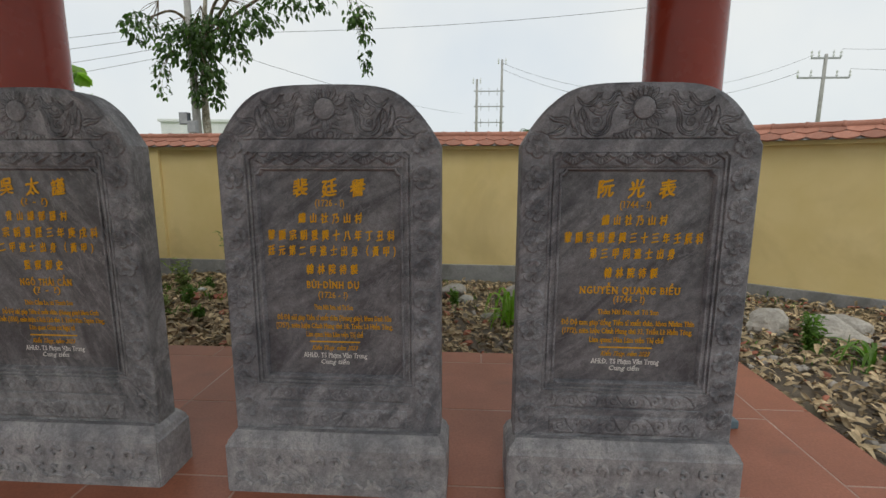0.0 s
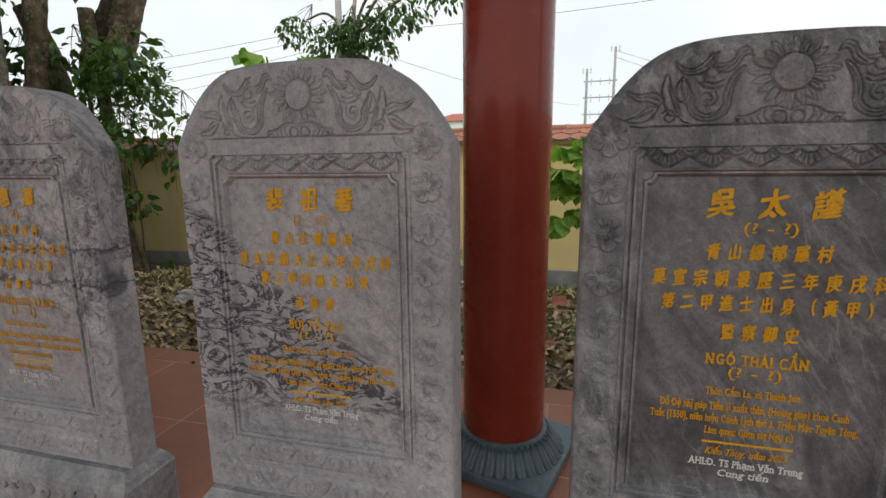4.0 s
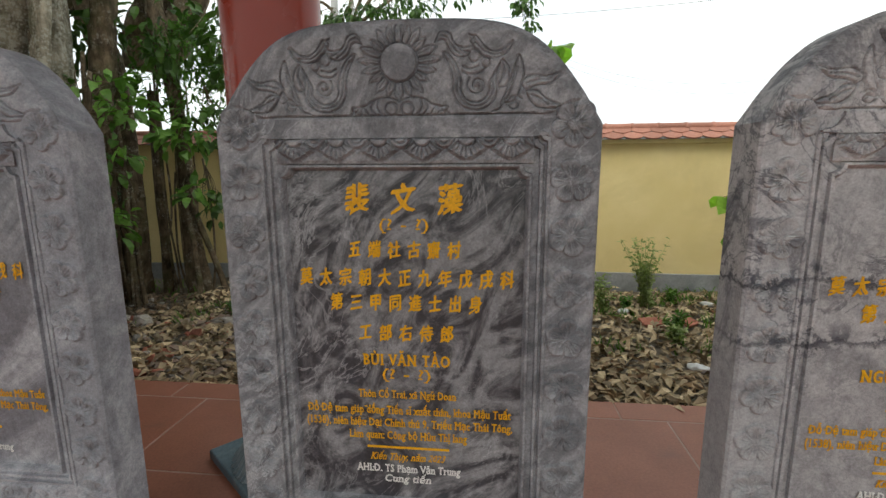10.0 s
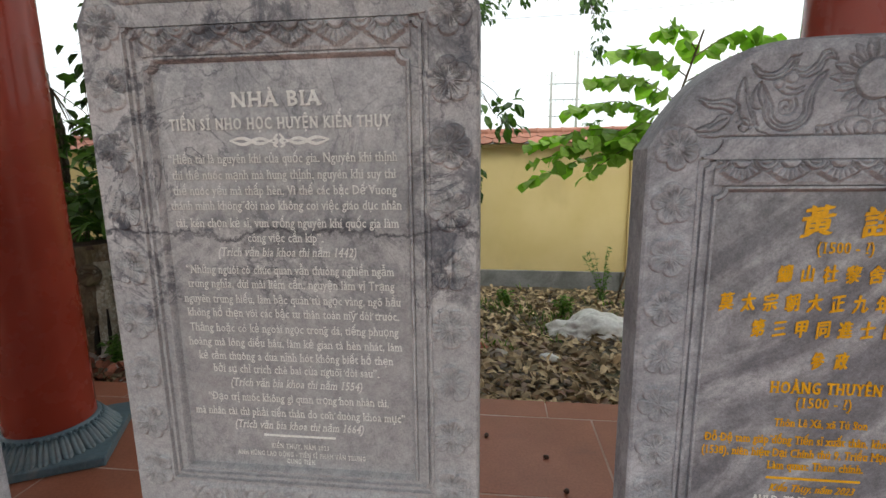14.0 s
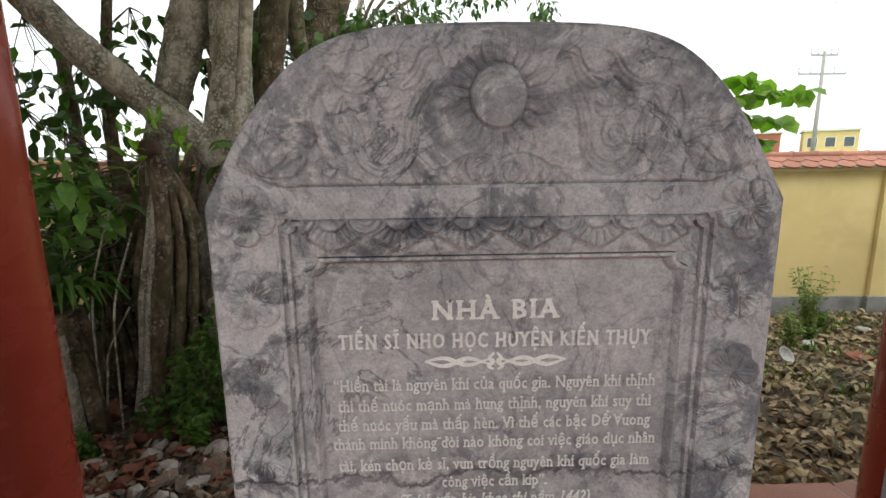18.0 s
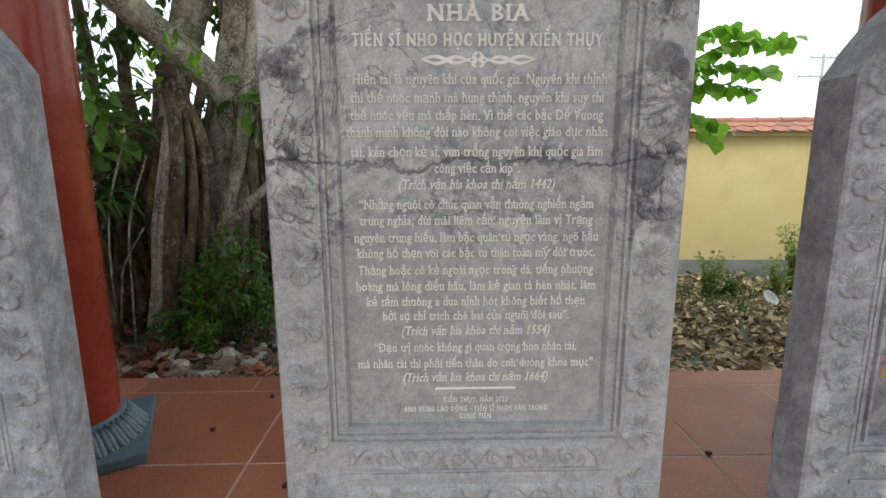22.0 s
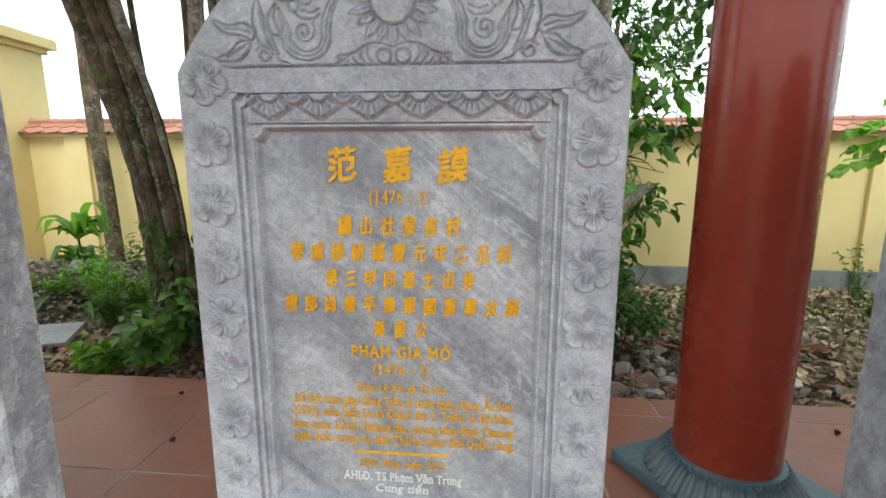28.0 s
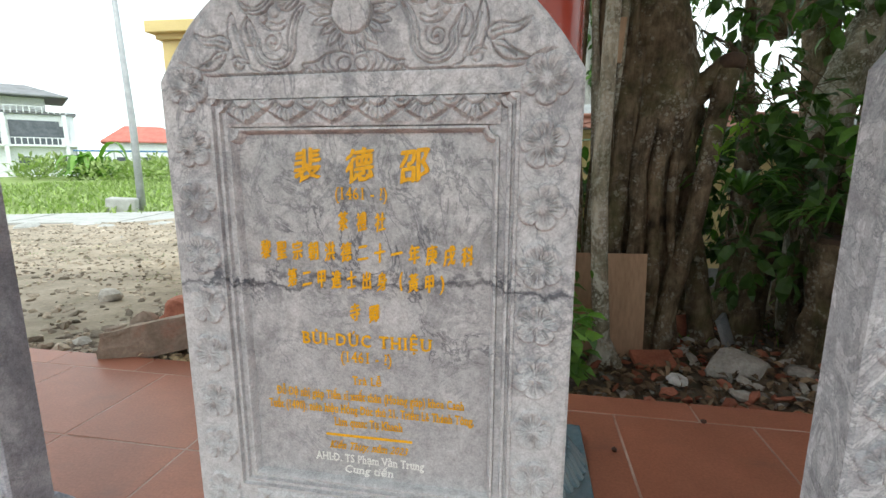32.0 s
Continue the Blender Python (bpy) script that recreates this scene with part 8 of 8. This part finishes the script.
pylon = thing("power_pole", "tall concrete power pole with two steel crossarms", "utility pole", (45.0, 65.5, -0.6))
part("pole", lathe([(0.3, 0), (0.19, 16.6)], 12), "concrete", pylon, smooth=True)
for z, w in ((16.0, 1.8), (13.6, 3.2)):
    part("crossarm", block(-w, w, -0.1, 0.1, z, z + 0.22, 0.01), "galvanised", pylon)
    for x in (-w, -w * 0.5, w * 0.5, w):
        part("insulator", lathe([(0.06, 0), (0.16, 0.2), (0.06, 0.45), (0.14, 0.65), (0.04, 0.9)], 8, None, (x, 0, z + 0.2)), "white_render", pylon)
wire("power_cable", (3.9, 69, 16.2), (43.5, 65.5, 15.9), 4.2, "black power cable between far poles", 0.02)
wire("power_cable", (3.9, 69, 15.4), (41.9, 65.5, 13.8), 4.0, "black power cable between far poles", 0.02)
wire("power_cable", (46.8, 65.5, 16.6), (110, 52, 21), 2.5, "black power cable between far poles", 0.02)
wire("power_cable", (48.2, 65.5, 14.2), (110, 52, 17.5), 2.5, "black power cable between far poles", 0.02)
wire("phone_cable", (-10.4, 17.5, 6.2), (24, 22, 10.6), 0.9, "black phone cable over the garden", 0.008)
wire("phone_cable", (-10.4, 17.5, 6.0), (-1.0, 44, 6.4), 0.4, "black phone cable beyond the wall", 0.009)
for k, z in enumerate((6.6, 6.3, 5.9, 5.6)):
    wire("phone_cable", (-10.5, 17.6, z), (-44, 23 + k, z + 1.3 - 0.4 * k), 0.8, "black phone cable beyond the wall", 0.008)

# roadside tree beyond the wall, its twigs hanging into view
road_tree = thing("roadside_tree", "slender roadside tree with drooping leafy twigs", "tree", (-10.2, 17.9, -0.5))
part("trunk", woody([(0, 0, 0), (0.02, 0, 2.0), (-0.05, 0, 4.0), (0.1, -0.1, 6.0), (0.4, -0.2, 8.0)], [0.16, 0.14, 0.13, 0.11, 0.07], 10, 0.1, 300), "bark_grey", road_tree)
rng = np.random.default_rng(77)
s, w = [], []
tw = bmesh.new()
for at, size, n in (((-0.4, -0.6, 6.3), (1.1, 0.7, 0.8), 420), ((0.9, -0.8, 6.6), (1.4, 0.7, 0.7), 420), ((2.3, -1.0, 6.9), (1.2, 0.6, 0.6), 280), ((0.5, -0.6, 5.3), (0.7, 0.5, 0.7), 240), ((0.0, -0.5, 4.6), (0.25, 0.25, 0.5), 70), ((0.75, -0.5, 4.5), (0.25, 0.25, 0.5), 60),
                    ((-1.35, -0.5, 5.2), (0.3, 0.3, 0.9), 60), ((1.8, -0.8, 5.9), (0.4, 0.3, 0.5), 60), ((6.25, -1.2, 7.0), (0.5, 0.4, 0.4), 80), ((6.5, -1.2, 6.0), (0.2, 0.2, 1.15), 90), ((4.2, -1.0, 7.6), (1.4, 0.6, 0.6), 220), ((-2.0, -0.5, 6.9), (0.8, 0.5, 0.6), 160)):
    a, b = clump(rng, at, np.array(size), n, 0.8, -0.15)
    s += a
    w += b
    twigs(tw, rng, (at[0] * (0.6 if abs(at[0]) < 3 else 0.95), at[1], at[2] + 0.9), at, np.array(size), 8, 0.012)
for x, z in ((2.0, 8.0), (-1.2, 7.6), (4.2, 8.6), (6.2, 8.2)):
    tube(tw, spline([(0.2, -0.1, 6.6), (x * 0.5, -0.5, z - 0.2), (x, -1.0, z - 0.5)], 5), [0.07, 0.03], 7)
part("branch_work", tw, "bark_brown", road_tree)
tagged(part("crown", leaves_mesh("crown", s, w, 0.24, 0.5, "leaf_banyan", 71), None, road_tree), kind="stuff")


def house(name, at, turn, wide, deep, storeys, wall, roof, label, pitched=True, bays=3, floor_h=3.3):
    """A far house: walls, roof, and each window with frame and pane."""
    e = thing(name, label, "house", at, turn)
    h = storeys * floor_h
    part("wall", block(-wide / 2, wide / 2, 0, deep, 0, h, 0.02), wall, e)
    bm = bmesh.new()
    if pitched:
        o = 0.6
        loops = [[(-wide / 2 - o, -o, h), (wide / 2 + o, -o, h), (wide / 2 + o, deep + o, h), (-wide / 2 - o, deep + o, h)],
                 [(-wide / 2 - o, -o, h + 0.18), (wide / 2 + o, -o, h + 0.18), (wide / 2 + o, deep + o, h + 0.18), (-wide / 2 - o, deep + o, h + 0.18)],
                 [(-wide / 4, deep / 2, h + 2.4), (wide / 4, deep / 2, h + 2.4), (wide / 4, deep / 2 + 0.1, h + 2.4), (-wide / 4, deep / 2 + 0.1, h + 2.4)]]
        rows = loft(bm, loops)
        bm.faces.new(rows[-1])
        bm.faces.new(rows[0][::-1])
    else:
        box(bm, -wide / 2 - 0.25, wide / 2 + 0.25, -0.25, deep + 0.25, h, h + 0.35, 0.02)
    part("roof", bm, roof, e)
    for f in range(storeys):
        part("balcony", block(-wide / 2 - 0.1, wide / 2 + 0.1, -0.9 if f else -0.15, 0, f * floor_h - 0.12, f * floor_h + 0.1, 0.02), wall, e)
        for k in range(bays):
            x = -wide / 2 + wide * (k + 0.5) / bays
            wn = part("window", block(x - 0.65, x + 0.65, -0.05, 0.03, f * floor_h + 0.9, f * floor_h + 2.4), "white_render", e)
            part("pane", block(x - 0.56, x + 0.56, -0.062, -0.052, f * floor_h + 0.98, f * floor_h + 2.32), "window_dark", wn)
    return e


house("house", (-36.5, 62, -0.6), 8, 10, 8, 2, "white_render", "white_render", "white flat-roofed house beyond the garden wall", False, 4, 4.1)
house("house", (-27.0, 120, -0.6), 0, 17, 10, 3, "white_render", "red_roof", "white house with a red hipped roof", True, 4, 4.4)
house("house", (-36.5, 70, -0.6), 0, 6, 6, 2, "white_render", "red_roof", "small white house with a red roof", True, 2)
house("house", (52.0, 71, -0.6), -35, 6.5, 7, 2, "yellow_paint", "white_render", "yellow two-storey house with a flat roof", False, 3)
house("house", (44.0, 78, -0.6), -35, 9, 7, 2, "broken_brick", "white_render", "unrendered brick house beyond the wall", False, 2)
villa = house("house", (-73.0, 44.5, -0.5), 52, 17, 10, 2, "white_render", "dark_roof", "white two-storey villa with dark flat roofs", False, 5, 3.6)
part("upper_storey", block(-4.5, 6.0, 1.0, 8.0, 7.5, 9.2, 0.02), "white_render", villa)
hip = bmesh.new()
tiers = loft(hip, [[(-6.6, -1.4, 9.2), (8.2, -1.4, 9.2), (8.2, 9.6, 9.2), (-6.6, 9.6, 9.2)], [(-6.6, -1.4, 9.35), (8.2, -1.4, 9.35), (8.2, 9.6, 9.35), (-6.6, 9.6, 9.35)], [(-3.0, 3.6, 10.9), (4.6, 3.6, 10.9), (4.6, 4.4, 10.9), (-3.0, 4.4, 10.9)]])
hip.faces.new(tiers[-1])
hip.faces.new(tiers[0][::-1])
part("roof", hip, "dark_roof", villa, "low dark hipped roof")
for z in (3.6, 7.2):
    rail = part("railing", block(-8.4, 8.4, -0.92, -0.86, z + 0.85, z + 0.93, 0.01), "white_render", villa)
    for x in np.arange(-8.2, 8.3, 0.55):
        part("baluster", block(x - 0.05, x + 0.05, -0.92, -0.86, z + 0.1, z + 0.85), "white_render", rail)
# flat dark sheets on the facade stand in for the loggia's shaded recess
for x0, x1 in ((-7.6, -3.4), (-2.6, 1.6), (2.4, 7.0)):
    part("glazed_door", block(x0, x1, -0.09, -0.065, 3.75, 6.5, 0.01), "window_dark", villa, "dark sheet for the shaded loggia of the upper floor")
for x in (-8.0, -3.0, 2.0, 7.5):
    part("pillar", block(x - 0.2, x + 0.2, -0.9, -0.5, 0, 7.2, 0.02), "white_render", villa)
house("house", (-63.0, 57.0, -0.5), 45, 9, 8, 1, "white_render", "red_roof", "white house with a red roof and blue awning", True, 3, 4.2)
house("house", (-56.5, 62.0, -0.5), 43, 8, 7, 1, "yellow_paint", "dark_roof", "cream single-storey house by the field", False, 3, 3.6)
aw = thing("awning", "blue sheet-metal awning on thin posts", "awning", (-60.5, 51.5, -0.5), 45)
part("sheet", block(-5.5, 5.5, -1.5, 1.5, 2.9, 3.05, 0.02), "blue_sheet", aw)
for x in (-5.2, -1.7, 1.7, 5.2):
    part("post", lathe([(0.06, 0), (0.06, 2.9)], 8, None, (x, -1.3, 0)), "galvanised", aw)

lamp = thing("lamp_post", "tall tapering grey steel lamp post beside the yard", "lamp post", (-25.4, 14.7, -0.5))
part("pole", tube(bmesh.new(), [(0, 0, 0), (0.1, -0.1, 3), (0.32, -0.55, 8.5)], [0.13, 0.11, 0.07], 14), "galvanised", lamp, smooth=True)
part("foot_plate", block(-0.2, 0.2, -0.2, 0.2, 0, 0.03, 0.005), "galvanised", lamp)
solid("concrete_block", block(-0.42, 0.42, -0.3, 0.3, 0, 0.52, 0.06), "concrete", "rough concrete footing block by the lamp post", "block", (-25.6, 14.1, -0.5), (0, 4, 30))
for k, (x0, x1) in enumerate(((-34.0, -31.1), (-31.0, -28.4), (-28.3, -25.9), (-25.8, -23.0), (-22.9, -20.1), (-20.0, -17.2))):
    rows = [[(x, 10.65 + 0.194 * (x + 25.3) + q * (1.9 + 0.20 * (x + 27)) * 1.15, z + 0.02 * k % 3 * 0.02) for x, q, z in ((x0, 0.02 * (k % 3), z), (x1, 0.03 * (k % 2), z), (x1 - 0.6, 1.0, z), (x0 - 0.6, 1.0, z))] for z in (-0.62, -0.37)]
    bm = bmesh.new()
    r = loft(bm, rows)
    bm.faces.new(r[-1])
    solid("kerb_slab", bm, "concrete", "broken pale concrete slab edging the dirt yard", "kerb", group="kerb slabs")
for k, (x, y, a) in enumerate(((-23.4, 10.8, 0.5), (-22.4, 10.3, 0.35), (-21.4, 10.9, 0.55), (-24.5, 10.2, 0.4), (-20.5, 9.0, 0.5))):
    solid("kerb_stone", stone_mesh((a, a * 0.6, 0.14), 400 + k, "concrete", 1), None, "broken pale concrete lump on the yard", "stone", (x, y, -0.42), (0, 0, 33 * k), "broken kerb stones")
rng = np.random.default_rng(91)
s, w = [], []
for _ in range(34):
    a, b = clump(rng, (rng.uniform(-64, -36), rng.uniform(34, 56), rng.uniform(-0.2, 0.8)), np.array((2.2, 1.6, 1.1)), 130, -0.5, -0.4)
    s += a
    w += b
tagged(new("hedge", leaves_mesh("hedge", s, w, 0.6, 0.45, "leaf_field", 92)), "bushy green hedge beyond the field", "hedge", kind="stuff")
fern("banana_clump", (-55.0, 41.0, -0.5), 30, 3.4, "clump of broad arching banana leaves by the field", "leaf_weed", 0.8, 93, "plant", 1.8)
s = np.stack((rng.uniform(-48, -24, 9000), rng.uniform(13, 46, 9000), np.full(9000, -0.55)), 1)
tagged(new("field_crop", leaves_mesh("field_crop", s, np.tile((0, 0, 1.0), (9000, 1)), 0.4, 0.25, "leaf_field", 94, 0.3, 0.5)), "low green field crop", "grass", kind="stuff")
for k, (x, y, h) in enumerate(((11.0, 95.0, 9.0), (-66, 160, 16), (60, 110, 10), (24, 150, 14.5))):
    p = thing("palm_tree", "far palm tree with a ragged crown", "tree", (x, y, -0.6))
    part("trunk", lathe([(0.2, 0), (0.13, h)], 8), "bark_grey", p)
    q = fern("crown_part", (x, y, h - 0.6), 26, 2.0, "ragged green palm crown", "leaf_banyan", 0.35, 96 + k, "", 1.0)
    for c in list(q.children):
        c.parent = p
        c.location = (0, 0, h)
    bpy.data.objects.remove(q)


# ---- floor tiles: pieces over the mortar bed ----
tile_me = mesh_of(block(0.005, TILE - 0.005, 0.005, TILE - 0.005, -0.02, 0.0, 0.0015), "tile", "floor_tile")
JX, JY = -8.243, 2.293
i0, i1 = round((FLOOR_X0 - JX) / TILE), round((FLOOR_X1 - JX) / TILE)
for i in range(i0, i1):
    for j in range(-3, 1):
        t = part("tile", tile_me, None, floor)
        t.location = (JX + i * TILE, JY + j * TILE, 0)
bm = bmesh.new()
for i in range(i0, i1):
    for j in range(-9, -3):
        box(bm, JX + i * TILE + 0.004, JX + (i + 1) * TILE - 0.004, JY + j * TILE + 0.004, JY + (j + 1) * TILE - 0.004, -0.02, 0.0)
tagged(part("far_tiles", bm, "floor_tile", floor), "red terracotta floor tiles", kind="stuff")
edge_me = mesh_of(block(0.003, TILE - 0.003, 0.004, FLOOR_EDGE + 0.02 - (JY + TILE), -0.035, 0.0, 0.004), "edge_tile", "floor_tile")
for i in range(i0, i1):
    t = part("edge_tile", edge_me, None, floor)
    t.location = (JX + i * TILE - 0.22, JY + TILE, 0)
end_me = mesh_of(block(0.004, FLOOR_X1 + 0.02 - (JX + i1 * TILE), 0.004, TILE - 0.004, -0.035, 0.0, 0.003), "edge_tile", "floor_tile")
for j in range(-9, 1):
    t = part("edge_tile", end_me, None, floor)
    t.location = (JX + i1 * TILE, JY + j * TILE + 0.1, 0)
part("edge_tile", block(JX + i1 * TILE - 0.216, FLOOR_X1 + 0.02, JY + TILE + 0.104, FLOOR_EDGE + 0.02, -0.035, 0.0, 0.003), "floor_tile", floor)

# ---- coping tiles and ridge caps of the garden walls ----
cap_me, scale_me = cap_mesh(), scale_tile_mesh()
for w, length in WALLS:
    for k in range(int(length / 0.33)):
        c = part("ridge_cap", cap_me, None, w)
        c.location = (k * 0.33, -0.1, WALL_TOP + 0.165)
    rows = 2
    for r in range(rows):
        for k in range(int(length / 0.235)):
            x = 0.12 + k * 0.235 + (0.1175 if r % 2 else 0)
            y, z = 0.155 - r * 0.105, WALL_TOP - 0.012 + r * 0.076
            t = part("roof_tile", scale_me, None, w)
            t.matrix_local = Matrix.Translation((x, y, z)) @ Matrix.Rotation(math.pi, 4, "Z") @ Matrix.Rotation(radians(36), 4, "X")
